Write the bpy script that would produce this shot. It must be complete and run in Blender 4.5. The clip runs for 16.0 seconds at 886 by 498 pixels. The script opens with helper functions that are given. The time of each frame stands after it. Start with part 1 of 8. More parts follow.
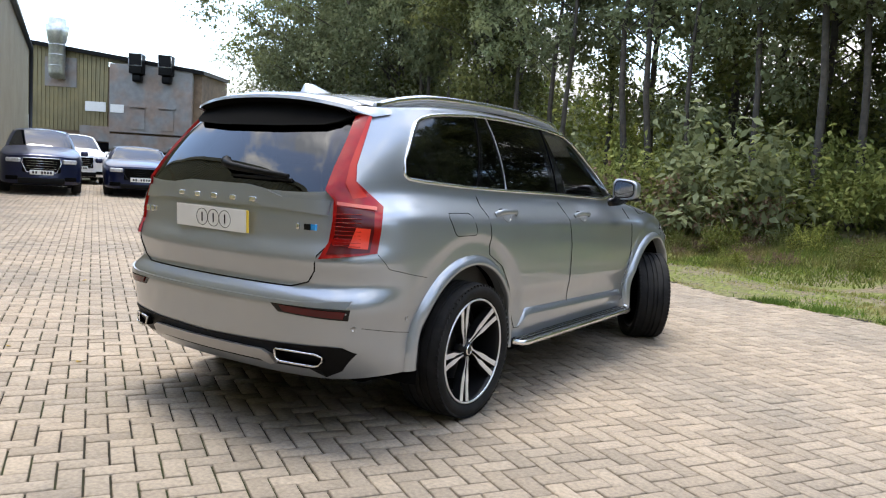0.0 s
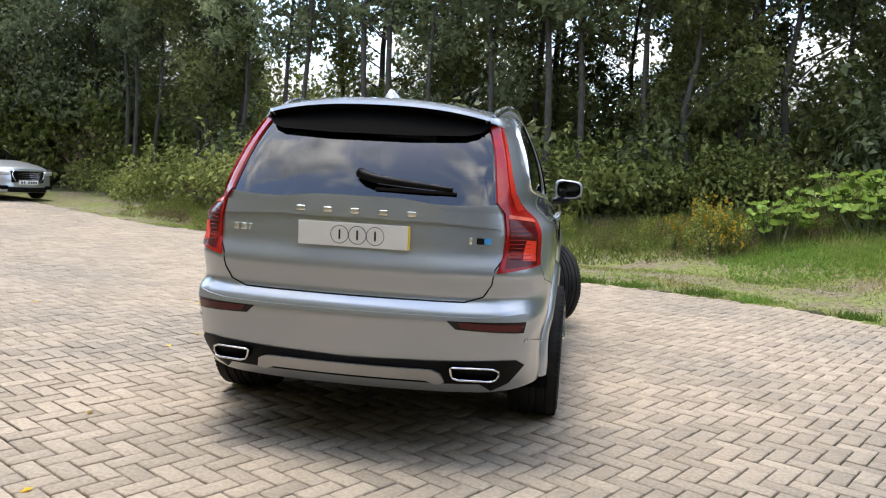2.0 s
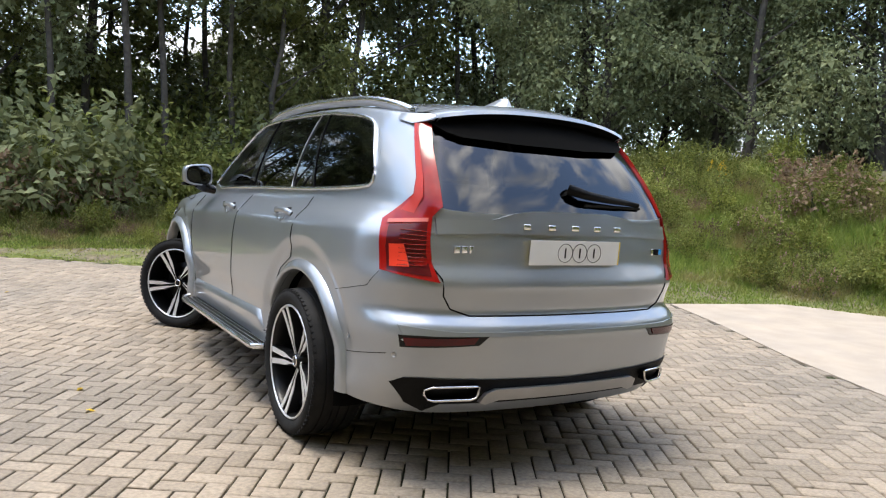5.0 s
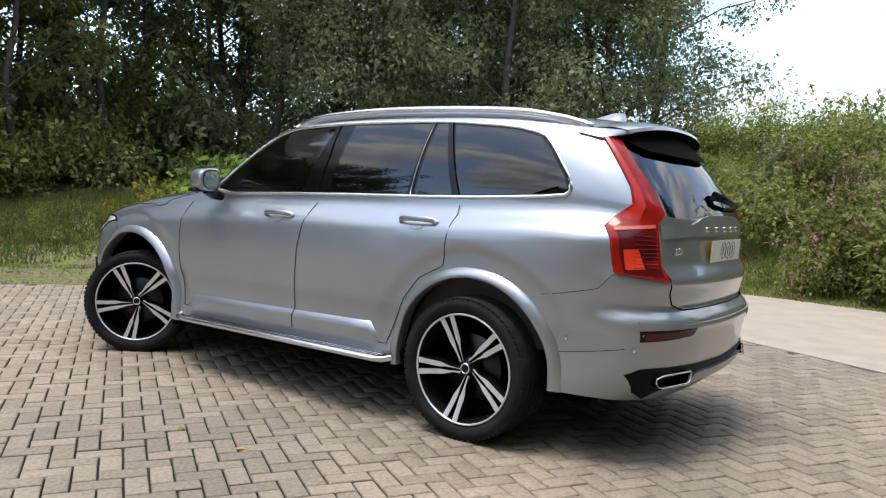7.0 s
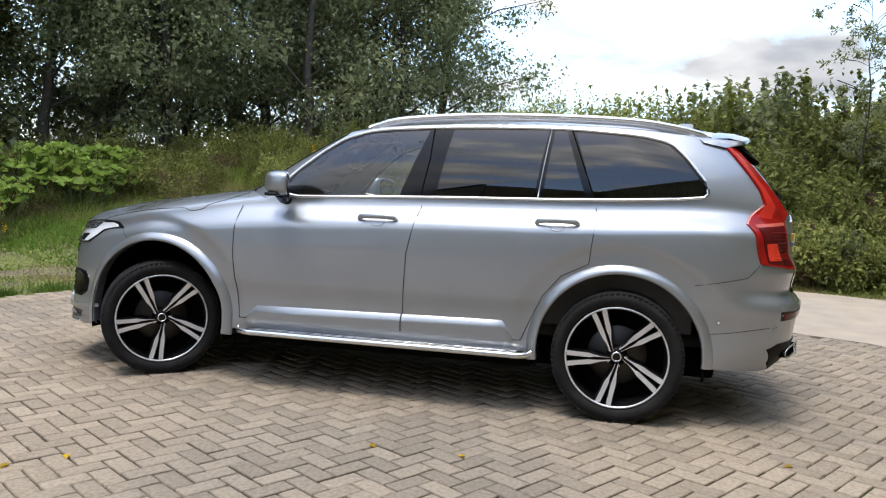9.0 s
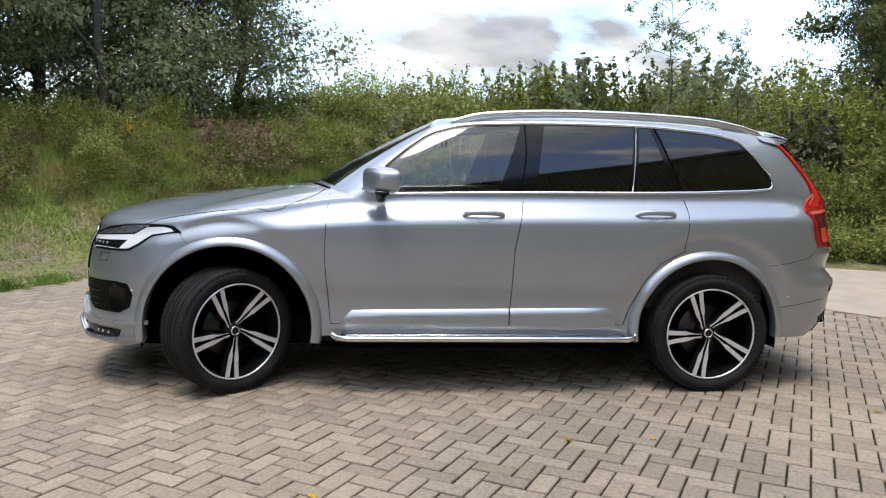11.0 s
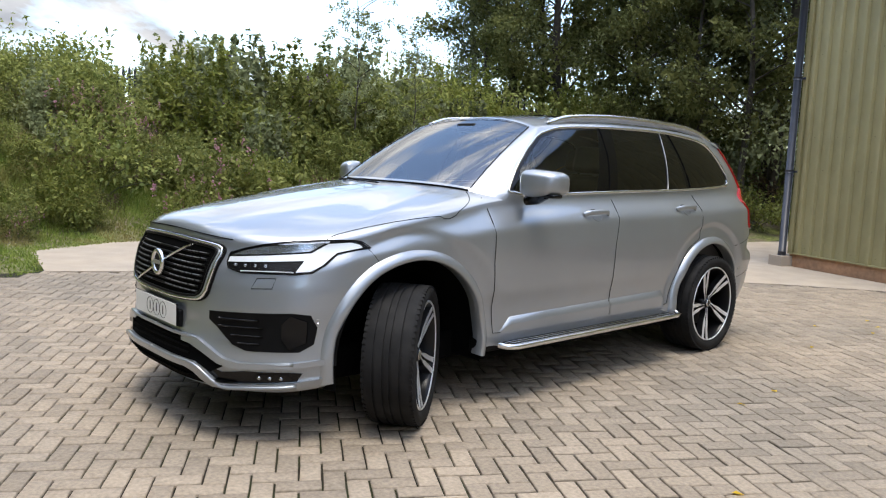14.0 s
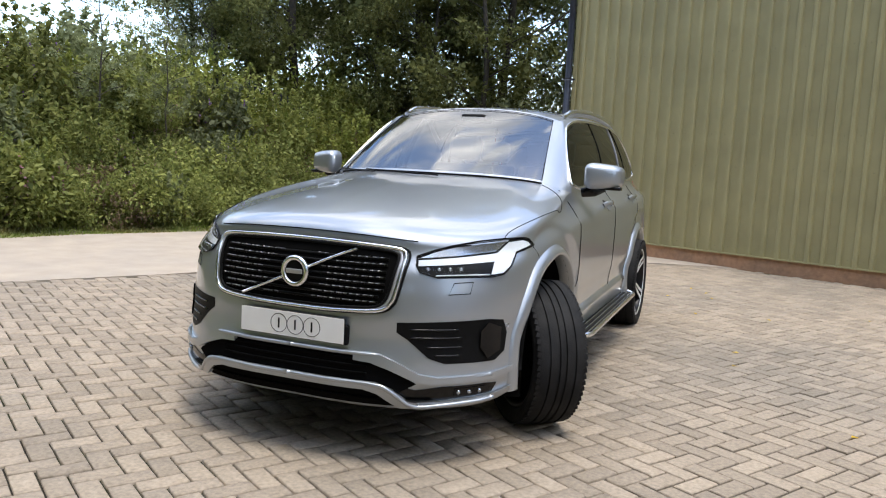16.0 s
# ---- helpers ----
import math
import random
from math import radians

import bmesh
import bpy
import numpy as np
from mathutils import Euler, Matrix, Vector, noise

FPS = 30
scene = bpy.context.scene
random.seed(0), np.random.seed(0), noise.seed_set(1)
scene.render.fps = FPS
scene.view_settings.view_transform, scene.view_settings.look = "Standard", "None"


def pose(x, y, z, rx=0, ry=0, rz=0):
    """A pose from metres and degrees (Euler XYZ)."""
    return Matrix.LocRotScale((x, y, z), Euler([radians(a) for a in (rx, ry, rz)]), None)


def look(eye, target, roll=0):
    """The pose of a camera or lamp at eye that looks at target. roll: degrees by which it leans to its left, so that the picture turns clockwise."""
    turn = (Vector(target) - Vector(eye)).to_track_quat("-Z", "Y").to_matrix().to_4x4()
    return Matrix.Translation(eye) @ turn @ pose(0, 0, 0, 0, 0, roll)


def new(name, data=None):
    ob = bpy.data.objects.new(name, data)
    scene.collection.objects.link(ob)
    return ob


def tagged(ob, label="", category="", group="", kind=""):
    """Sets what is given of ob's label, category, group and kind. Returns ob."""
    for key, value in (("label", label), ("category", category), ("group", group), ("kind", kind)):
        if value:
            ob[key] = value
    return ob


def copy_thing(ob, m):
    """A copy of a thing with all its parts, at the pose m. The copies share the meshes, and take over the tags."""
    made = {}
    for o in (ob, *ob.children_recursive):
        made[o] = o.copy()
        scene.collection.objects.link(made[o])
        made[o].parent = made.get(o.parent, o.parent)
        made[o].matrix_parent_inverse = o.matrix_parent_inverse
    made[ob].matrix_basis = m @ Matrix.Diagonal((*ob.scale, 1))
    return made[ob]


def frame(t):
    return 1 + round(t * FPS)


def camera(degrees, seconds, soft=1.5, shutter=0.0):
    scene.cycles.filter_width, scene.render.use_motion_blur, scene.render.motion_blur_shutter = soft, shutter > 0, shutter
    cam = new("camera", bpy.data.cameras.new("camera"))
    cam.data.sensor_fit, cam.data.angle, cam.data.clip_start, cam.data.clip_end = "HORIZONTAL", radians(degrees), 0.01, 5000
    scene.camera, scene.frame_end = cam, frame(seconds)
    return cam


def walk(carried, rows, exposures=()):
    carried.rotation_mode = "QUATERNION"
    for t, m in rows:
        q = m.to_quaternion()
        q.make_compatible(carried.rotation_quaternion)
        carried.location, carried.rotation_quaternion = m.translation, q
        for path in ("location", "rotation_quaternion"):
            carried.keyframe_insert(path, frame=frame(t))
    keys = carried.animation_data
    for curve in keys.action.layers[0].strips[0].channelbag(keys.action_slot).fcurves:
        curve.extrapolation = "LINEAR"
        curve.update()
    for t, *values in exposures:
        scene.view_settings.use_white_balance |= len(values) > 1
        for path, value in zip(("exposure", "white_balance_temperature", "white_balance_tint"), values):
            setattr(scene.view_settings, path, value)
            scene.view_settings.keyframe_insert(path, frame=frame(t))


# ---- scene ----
cam = camera(60.0, 16.0, soft=1.15)
PATH = [
    (0, (3.028, -3.494, 1.309), (1.928, -1.835, 1.112), 3.6),
    (0.5, (2.535, -3.792, 1.286), (1.608, -2.031, 1.096), 3.7),
    (1, (2.023, -4.04, 1.289), (1.289, -2.189, 1.101), 3.5),
    (1.5, (1.49, -4.221, 1.297), (0.967, -2.3, 1.115), 3.4),
    (2, (0.93, -4.358, 1.292), (0.628, -2.39, 1.113), 3.2),
    (2.5, (0.369, -4.401, 1.283), (0.3, -2.41, 1.107), 3.3),
    (3, (-0.204, -4.434, 1.298), (-0.048, -2.448, 1.119), 3.2),
    (3.2, (-0.414, -4.402, 1.292), (-0.165, -2.427, 1.106), 3.2),
    (5.3, (-2.577, -3.43, 1.262), (-1.433, -1.797, 1.112), 3.2),
    (5.5, (-2.782, -3.287, 1.246), (-1.561, -1.711, 1.097), 3.0),
    (6, (-3.259, -2.918, 1.253), (-1.881, -1.476, 1.107), 2.9),
    (6.5, (-3.747, -2.539, 1.241), (-2.243, -1.228, 1.101), 2.8),
    (7, (-4.151, -2.109, 1.239), (-2.521, -0.958, 1.1), 2.7),
    (7.5, (-4.562, -1.669, 1.255), (-2.844, -0.655, 1.118), 2.7),
    (8, (-4.85, -1.166, 1.257), (-3.042, -0.324, 1.109), 2.4),
    (8.5, (-5.11, -0.63, 1.251), (-3.226, 0.025, 1.106), 2.3),
    (9, (-5.272, -0.06, 1.25), (-3.337, 0.421, 1.102), 2.1),
    (9.2, (-5.318, 0.153, 1.268), (-3.366, 0.563, 1.123), 2.1),
    (11.3, (-5.445, 2.552, 1.379), (-3.485, 2.216, 1.164), 1.6),
    (11.5, (-5.392, 2.8, 1.404), (-3.448, 2.381, 1.186), 1.7),
    (12, (-5.232, 3.433, 1.409), (-3.347, 2.802, 1.189), 1.8),
    (12.5, (-4.979, 4.013, 1.403), (-3.173, 3.183, 1.179), 1.9),
    (13, (-4.677, 4.546, 1.397), (-2.966, 3.537, 1.172), 2.1),
    (13.5, (-4.304, 5.029, 1.387), (-2.71, 3.842, 1.16), 2.2),
    (14, (-3.87, 5.468, 1.382), (-2.399, 4.133, 1.152), 2.3),
    (14.5, (-3.414, 5.878, 1.37), (-2.095, 4.391, 1.142), 2.5),
    (15, (-2.909, 6.213, 1.365), (-1.767, 4.588, 1.137), 2.6),
    (15.5, (-2.398, 6.533, 1.345), (-1.44, 4.793, 1.117), 2.7),
    (16, (-1.807, 6.74, 1.307), (-1.07, 4.895, 1.082), 3.0),
]
walk(cam, [(t, look(eye, target, roll)) for t, eye, target, roll in PATH],
     [(0, 2.12), (3, 2.16), (5.5, 1.98), (7.0, 1.68), (9.0, 1.62), (11.5, 1.56), (13.0, 1.66), (14.5, 1.74), (16, 1.80)])

# ---- daylight: broken cloud, a veiled sun ----
SUN_EL, SUN_AZ = 77.0, -62.0          # degrees; azimuth from +y towards +x
world = bpy.data.worlds.new("sky")
scene.world = world
world.use_nodes = True
wt = world.node_tree
wt.nodes.clear()
w_out = wt.nodes.new("ShaderNodeOutputWorld")
w_bg = wt.nodes.new("ShaderNodeBackground")
w_sky = wt.nodes.new("ShaderNodeTexSky")
w_sky.sky_type = "NISHITA"
w_sky.sun_disc = False
w_sky.sun_elevation, w_sky.sun_rotation = radians(SUN_EL), radians(SUN_AZ)
w_tc = wt.nodes.new("ShaderNodeTexCoord")
w_map = wt.nodes.new("ShaderNodeMapping")
w_map.inputs["Scale"].default_value = (1.0, 1.0, 2.6)
w_map.inputs["Location"].default_value = (1.7, 0.6, 0.3)
w_n = wt.nodes.new("ShaderNodeTexNoise")
w_n.inputs["Scale"].default_value, w_n.inputs["Detail"].default_value, w_n.inputs["Roughness"].default_value = 2.6, 9, 0.55
w_n.inputs["Distortion"].default_value = 0.4
w_r = wt.nodes.new("ShaderNodeValToRGB")          # how much cloud
w_r.color_ramp.elements[0].position, w_r.color_ramp.elements[1].position = 0.465, 0.575
w_n2 = wt.nodes.new("ShaderNodeTexNoise")
w_n2.inputs["Scale"].default_value, w_n2.inputs["Detail"].default_value = 5.0, 8
w_c = wt.nodes.new("ShaderNodeValToRGB")          # cloud bright to grey underside
w_c.color_ramp.elements[0].position, w_c.color_ramp.elements[0].color = 0.38, (0.85, 0.9, 1.0, 1)
w_c.color_ramp.elements[1].position, w_c.color_ramp.elements[1].color = 0.66, (1.95, 1.92, 1.9, 1)
w_sep = wt.nodes.new("ShaderNodeSeparateXYZ")     # an overcast sky is about three times brighter overhead than low down
w_ramp = wt.nodes.new("ShaderNodeMapRange")
w_ramp.inputs[3].default_value, w_ramp.inputs[4].default_value = 0.72, 4.4
w_scale = wt.nodes.new("ShaderNodeVectorMath")
w_scale.operation = "SCALE"
w_mix = wt.nodes.new("ShaderNodeMix")
w_mix.data_type = "RGBA"
for a, b in ((w_tc.outputs["Generated"], w_map.inputs[0]), (w_map.outputs[0], w_n.inputs["Vector"]), (w_map.outputs[0], w_n2.inputs["Vector"]),
             (w_n.outputs[0], w_r.inputs[0]), (w_n2.outputs[0], w_c.inputs[0]), (w_r.outputs[0], w_mix.inputs[0]),
             (w_sky.outputs[0], w_mix.inputs[6]), (w_tc.outputs["Generated"], w_sep.inputs[0]), (w_sep.outputs[2], w_ramp.inputs[0]), (w_c.outputs[0], w_scale.inputs[0]), (w_ramp.outputs[0], w_scale.inputs["Scale"]), (w_scale.outputs[0], w_mix.inputs[7]), (w_mix.outputs[2], w_bg.inputs[0]), (w_bg.outputs[0], w_out.inputs[0])):
    wt.links.new(a, b)
w_bg.inputs["Strength"].default_value = 0.15
sun = new("sun", bpy.data.lights.new("sun", "SUN"))
sun.data.energy, sun.data.angle, sun.data.color = 0.95, radians(22), (1.0, 0.94, 0.84)
_az, _el = radians(SUN_AZ), radians(SUN_EL)
sun.matrix_world = look((0, 0, 0), (-math.sin(_az) * math.cos(_el), -math.cos(_az) * math.cos(_el), -math.sin(_el)))


# ---- materials ----
def mat(name, base, rough=0.5, metal=0.0, vary=0.0, scale=8.0, bump=0.0, bump_scale=60.0, spec=0.5, coat=0.0, second=None, second_scale=1.2, second_amount=0.5, rand=0.0, rand_from="obj", coords="Object"):
    m = bpy.data.materials.new(name)
    m.use_nodes = True
    nt = m.node_tree
    p = nt.nodes["Principled BSDF"]
    p.inputs["Roughness"].default_value, p.inputs["Metallic"].default_value = rough, metal
    p.inputs["Specular IOR Level"].default_value = spec
    p.inputs["Coat Weight"].default_value, p.inputs["Coat Roughness"].default_value, p.inputs["Coat IOR"].default_value = coat, 0.025, 1.6
    col = tuple(base) + (1,)
    p.inputs["Base Color"].default_value = col
    link = nt.links.new
    tc = nt.nodes.new("ShaderNodeTexCoord")
    spot = nt.nodes.new("ShaderNodeNewGeometry").outputs["Position"] if coords == "World" else tc.outputs[coords]
    out = None
    if vary or second or rand:
        rgb = nt.nodes.new("ShaderNodeRGB")
        rgb.outputs[0].default_value = col
        out = rgb.outputs[0]
        if second:
            n2 = nt.nodes.new("ShaderNodeTexNoise")
            n2.inputs["Scale"].default_value, n2.inputs["Detail"].default_value = second_scale, 6
            link(spot, n2.inputs["Vector"])
            rp = nt.nodes.new("ShaderNodeMapRange")
            rp.inputs[1].default_value, rp.inputs[2].default_value, rp.inputs[4].default_value = 0.42, 0.62, second_amount
            link(n2.outputs[0], rp.inputs[0])
            mx = nt.nodes.new("ShaderNodeMix")
            mx.data_type = "RGBA"
            link(rp.outputs[0], mx.inputs[0])
            link(out, mx.inputs[6])
            mx.inputs[7].default_value = tuple(second) + (1,)
            out = mx.outputs[2]
        val = None
        if vary:
            n1 = nt.nodes.new("ShaderNodeTexNoise")
            n1.inputs["Scale"].default_value, n1.inputs["Detail"].default_value = scale, 8
            link(spot, n1.inputs["Vector"])
            r1 = nt.nodes.new("ShaderNodeMapRange")
            r1.inputs[1].default_value, r1.inputs[2].default_value = 0.3, 0.7
            r1.inputs[3].default_value, r1.inputs[4].default_value = 1 - vary, 1 + vary
            link(n1.outputs[0], r1.inputs[0])
            val = r1.outputs[0]
        if rand:
            src = nt.nodes.new("ShaderNodeObjectInfo").outputs["Random"] if rand_from == "obj" else nt.nodes.new("ShaderNodeNewGeometry").outputs["Random Per Island"]
            r2 = nt.nodes.new("ShaderNodeMapRange")
            r2.inputs[3].default_value, r2.inputs[4].default_value = 1 - rand, 1 + rand
            link(src, r2.inputs[0])
            if val is None:
                val = r2.outputs[0]
            else:
                mu = nt.nodes.new("ShaderNodeMath")
                mu.operation = "MULTIPLY"
                link(val, mu.inputs[0])
                link(r2.outputs[0], mu.inputs[1])
                val = mu.outputs[0]
        if val is not None:
            vm = nt.nodes.new("ShaderNodeVectorMath")
            vm.operation = "SCALE"
            link(out, vm.inputs[0])
            link(val, vm.inputs["Scale"])
            out = vm.outputs[0]
        link(out, p.inputs["Base Color"])
    if bump:
        nb = nt.nodes.new("ShaderNodeTexNoise")
        nb.inputs["Scale"].default_value, nb.inputs["Detail"].default_value = bump_scale, 6
        link(spot, nb.inputs["Vector"])
        bp = nt.nodes.new("ShaderNodeBump")
        bp.inputs["Strength"].default_value, bp.inputs["Distance"].default_value = bump, 0.01
        link(nb.outputs[0], bp.inputs["Height"])
        link(bp.outputs[0], p.inputs["Normal"])
    return m


def leaf_mat(name, a, b, rough=0.55, back=0.45, dry=None):
    """Leaves that differ from clump to clump and let some light through."""
    m = bpy.data.materials.new(name)
    m.use_nodes = True
    nt = m.node_tree
    p = nt.nodes["Principled BSDF"]
    p.inputs["Roughness"].default_value = rough
    p.inputs["Specular IOR Level"].default_value = 0.14
    geo = nt.nodes.new("ShaderNodeNewGeometry")
    info = nt.nodes.new("ShaderNodeObjectInfo")
    mx = nt.nodes.new("ShaderNodeMix")
    mx.data_type = "RGBA"
    mx.inputs[6].default_value, mx.inputs[7].default_value = tuple(a) + (1,), tuple(b) + (1,)
    r = nt.nodes.new("ShaderNodeMapRange")
    r.inputs[3].default_value, r.inputs[4].default_value = 0.65, 1.35
    nt.links.new(geo.outputs["Random Per Island"], mx.inputs[0])
    nt.links.new(info.outputs["Random"], r.inputs[0])
    vm = nt.nodes.new("ShaderNodeVectorMath")
    vm.operation = "SCALE"
    colour = mx.outputs[2]
    if dry is not None:                                # patches of dry growth, a metre or so across
        noise = nt.nodes.new("ShaderNodeTexNoise")
        noise.inputs["Scale"].default_value, noise.inputs["Detail"].default_value = 1.1, 5
        nt.links.new(geo.outputs["Position"], noise.inputs["Vector"])
        amount = nt.nodes.new("ShaderNodeMapRange")
        amount.inputs[1].default_value, amount.inputs[2].default_value, amount.inputs[4].default_value = 0.47, 0.62, 0.85
        nt.links.new(noise.outputs[0], amount.inputs[0])
        wither = nt.nodes.new("ShaderNodeMix")
        wither.data_type = "RGBA"
        wither.inputs[7].default_value = tuple(dry) + (1,)
        nt.links.new(amount.outputs[0], wither.inputs[0])
        nt.links.new(colour, wither.inputs[6])
        colour = wither.outputs[2]
    nt.links.new(colour, vm.inputs[0])
    nt.links.new(r.outputs[0], vm.inputs["Scale"])
    nt.links.new(vm.outputs[0], p.inputs["Base Color"])
    tr = nt.nodes.new("ShaderNodeBsdfTranslucent")
    nt.links.new(vm.outputs[0], tr.inputs[0])
    ms = nt.nodes.new("ShaderNodeMixShader")
    ms.inputs[0].default_value = back
    nt.links.new(p.outputs[0], ms.inputs[1])
    nt.links.new(tr.outputs[0], ms.inputs[2])
    nt.links.new(ms.outputs[0], nt.nodes["Material Output"].inputs[0])
    return m


def glass_mat(name, tint, ior=1.5, rough=0.0):
    """A thin tinted pane: mirror by Fresnel over a tinted see-through."""
    m = bpy.data.materials.new(name)
    m.use_nodes = True
    nt = m.node_tree
    nt.nodes.remove(nt.nodes["Principled BSDF"])
    fr = nt.nodes.new("ShaderNodeFresnel")
    fr.inputs[0].default_value = ior
    t = nt.nodes.new("ShaderNodeBsdfTransparent")
    t.inputs[0].default_value = tuple(tint) + (1,)
    g = nt.nodes.new("ShaderNodeBsdfGlossy")
    g.inputs["Roughness"].default_value = rough
    ms = nt.nodes.new("ShaderNodeMixShader")
    nt.links.new(fr.outputs[0], ms.inputs[0])
    nt.links.new(t.outputs[0], ms.inputs[1])
    nt.links.new(g.outputs[0], ms.inputs[2])
    nt.links.new(ms.outputs[0], nt.nodes["Material Output"].inputs[0])
    return m


M_PAINT = mat("silver_paint", (0.335, 0.36, 0.388), 0.36, 0.70, vary=0.03, scale=3.0, coat=1.0)
M_BLACK = mat("gloss_black", (0.0025, 0.0025, 0.003), 0.16, 0.0, vary=0.2, scale=20, spec=0.3)
M_PLASTIC = mat("black_plastic", (0.0032, 0.0032, 0.0035), 0.5, 0.0, vary=0.2, scale=30, bump=0.1, bump_scale=400, spec=0.12)
M_DARK = mat("dark_cavity", (0.003, 0.003, 0.003), 0.9, spec=0.05, vary=0.1)
M_CHROME = mat("satin_chrome", (0.78, 0.79, 0.80), 0.24, 1.0, vary=0.04, scale=6)
M_RUBBER = mat("tyre_rubber", (0.011, 0.011, 0.0115), 0.75, vary=0.25, scale=12, bump=0.15, bump_scale=120, second=(0.022, 0.021, 0.0195), second_scale=6, second_amount=0.4, spec=0.2)
M_ALLOY = mat("machined_alloy", (0.72, 0.73, 0.74), 0.3, 0.55, vary=0.05, scale=20)
M_ALLOYB = mat("black_alloy", (0.009, 0.009, 0.010), 0.3, 0.2, vary=0.2, spec=0.3)
M_STEEL = mat("brake_steel", (0.05, 0.048, 0.046), 0.4, 1.0, vary=0.2, scale=15)
M_RED = mat("red_lens", (0.25, 0.0055, 0.004), 0.18, vary=0.2, scale=14, spec=0.25, coat=0.2)
M_RED2 = mat("dark_red_lens", (0.07, 0.003, 0.004), 0.18, vary=0.2, scale=14, spec=0.35)
M_PINK = mat("pale_lens", (0.50, 0.10, 0.07), 0.2, vary=0.1)
M_WHITE = mat("plate_white", (0.74, 0.74, 0.72), 0.35, vary=0.04, scale=9)
M_YELLOW = mat("plate_yellow", (0.78, 0.55, 0.06), 0.4, vary=0.05)
M_INK = mat("ink", (0.004, 0.004, 0.004), 0.5, spec=0.12, vary=0.1)
M_BLUE = mat("blue_badge", (0.03, 0.32, 0.75), 0.25, vary=0.1, coat=1.0)
M_SKID = mat("satin_grey_metal", (0.46, 0.46, 0.47), 0.35, 0.7, vary=0.05)
M_SLAT = mat("dark_chrome", (0.24, 0.24, 0.25), 0.3, 0.9, vary=0.1)
M_PRIV = glass_mat("privacy_glass", (0.028, 0.03, 0.032), 1.75)
M_CLEAR = glass_mat("clear_glass", (0.70, 0.76, 0.76), 1.85)
M_SCREEN = glass_mat("screen_glass", (0.55, 0.60, 0.60), 3.1, 0.04)
M_LENS = glass_mat("lamp_lens", (0.92, 0.93, 0.95), 1.22)
M_SEAT = mat("seat_leather", (0.035, 0.032, 0.03), 0.55, vary=0.2, scale=10, bump=0.1)
M_DRL = mat("white_light_guide", (0.74, 0.77, 0.79), 0.2, vary=0.03, coat=1.0)
M_REFLECT = mat("lamp_reflector", (0.5, 0.52, 0.55), 0.2, 0.9, vary=0.1)
M_LAMPG = mat("lamp_chamber_grey", (0.62, 0.64, 0.67), 0.28, 0.5, vary=0.25, scale=25)
M_MIRROR = mat("mirror_glass", (0.85, 0.86, 0.87), 0.02, 1.0)
M_CLAD = mat("olive_cladding", (0.315, 0.282, 0.142), 0.5, vary=0.08, scale=2.5, bump=0.03, bump_scale=40, second=(0.262, 0.236, 0.122), second_scale=0.6, second_amount=0.7, spec=0.4)
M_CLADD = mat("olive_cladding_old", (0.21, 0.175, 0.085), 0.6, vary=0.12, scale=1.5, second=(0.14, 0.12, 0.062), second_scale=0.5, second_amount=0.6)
M_BRICKO = mat("orange_plinth", (0.36, 0.20, 0.11), 0.9, vary=0.2, scale=14, bump=0.4, bump_scale=50, second=(0.24, 0.15, 0.09), second_scale=2.0, second_amount=0.6)
M_PIPE = mat("blue_black_pipe", (0.022, 0.026, 0.04), 0.4, vary=0.15)
M_CONC = mat("pale_concrete", (0.36, 0.30, 0.235), 0.88, vary=0.10, scale=3.0, bump=0.3, bump_scale=90, second=(0.33, 0.285, 0.235), second_scale=0.8, second_amount=0.6)
M_GREYP = mat("weathered_grey_panel", (0.20, 0.198, 0.195), 0.6, vary=0.14, scale=3.0, second=(0.26, 0.14, 0.07), second_scale=0.9, second_amount=0.45)
M_GALV = mat("galvanised_steel", (0.52, 0.54, 0.55), 0.35, 0.9, vary=0.15, scale=8)
M_BARK = mat("bark", (0.07, 0.058, 0.045), 0.9, vary=0.35, scale=8, bump=0.6, bump_scale=40, second=(0.04, 0.036, 0.03), second_scale=2)
M_STEM = mat("stem", (0.09, 0.10, 0.045), 0.85, vary=0.3, scale=8)
M_FENCE = mat("fence_steel", (0.025, 0.028, 0.03), 0.5, 0.3, vary=0.2)
M_PAVE = mat("paver_concrete", (0.281, 0.228, 0.169), 0.85, vary=0.22, scale=48, bump=0.4, bump_scale=170, second=(0.18, 0.156, 0.125), second_scale=0.5, second_amount=0.62, rand=0.17, coords="World")
M_PAVEJ = mat("paver_concrete_field", (0.281, 0.228, 0.169), 0.85, vary=0.22, scale=48, bump=0.4, bump_scale=170, second=(0.18, 0.156, 0.125), second_scale=0.5, second_amount=0.62, rand=0.17, rand_from="island", coords="World")
L_TREE = leaf_mat("tree_leaves", (0.096, 0.108, 0.036), (0.24, 0.25, 0.088))
L_WILLOW = leaf_mat("willow_leaves", (0.135, 0.155, 0.075), (0.27, 0.295, 0.155))
L_BUSH = leaf_mat("shrub_leaves", (0.112, 0.140, 0.038), (0.31, 0.325, 0.10))
L_BUSHY = leaf_mat("yellow_green_leaves", (0.13, 0.165, 0.034), (0.28, 0.29, 0.075))
L_DOCK = leaf_mat("broad_leaves", (0.10, 0.18, 0.032), (0.20, 0.29, 0.06))
L_GRASS = leaf_mat("grass_blades", (0.12, 0.18, 0.035), (0.27, 0.315, 0.075), dry=(0.29, 0.24, 0.105))
L_DRY = leaf_mat("dry_seed_heads", (0.14, 0.10, 0.065), (0.24, 0.17, 0.11))
L_PINK = leaf_mat("pink_flowers", (0.30, 0.14, 0.18), (0.48, 0.28, 0.32))
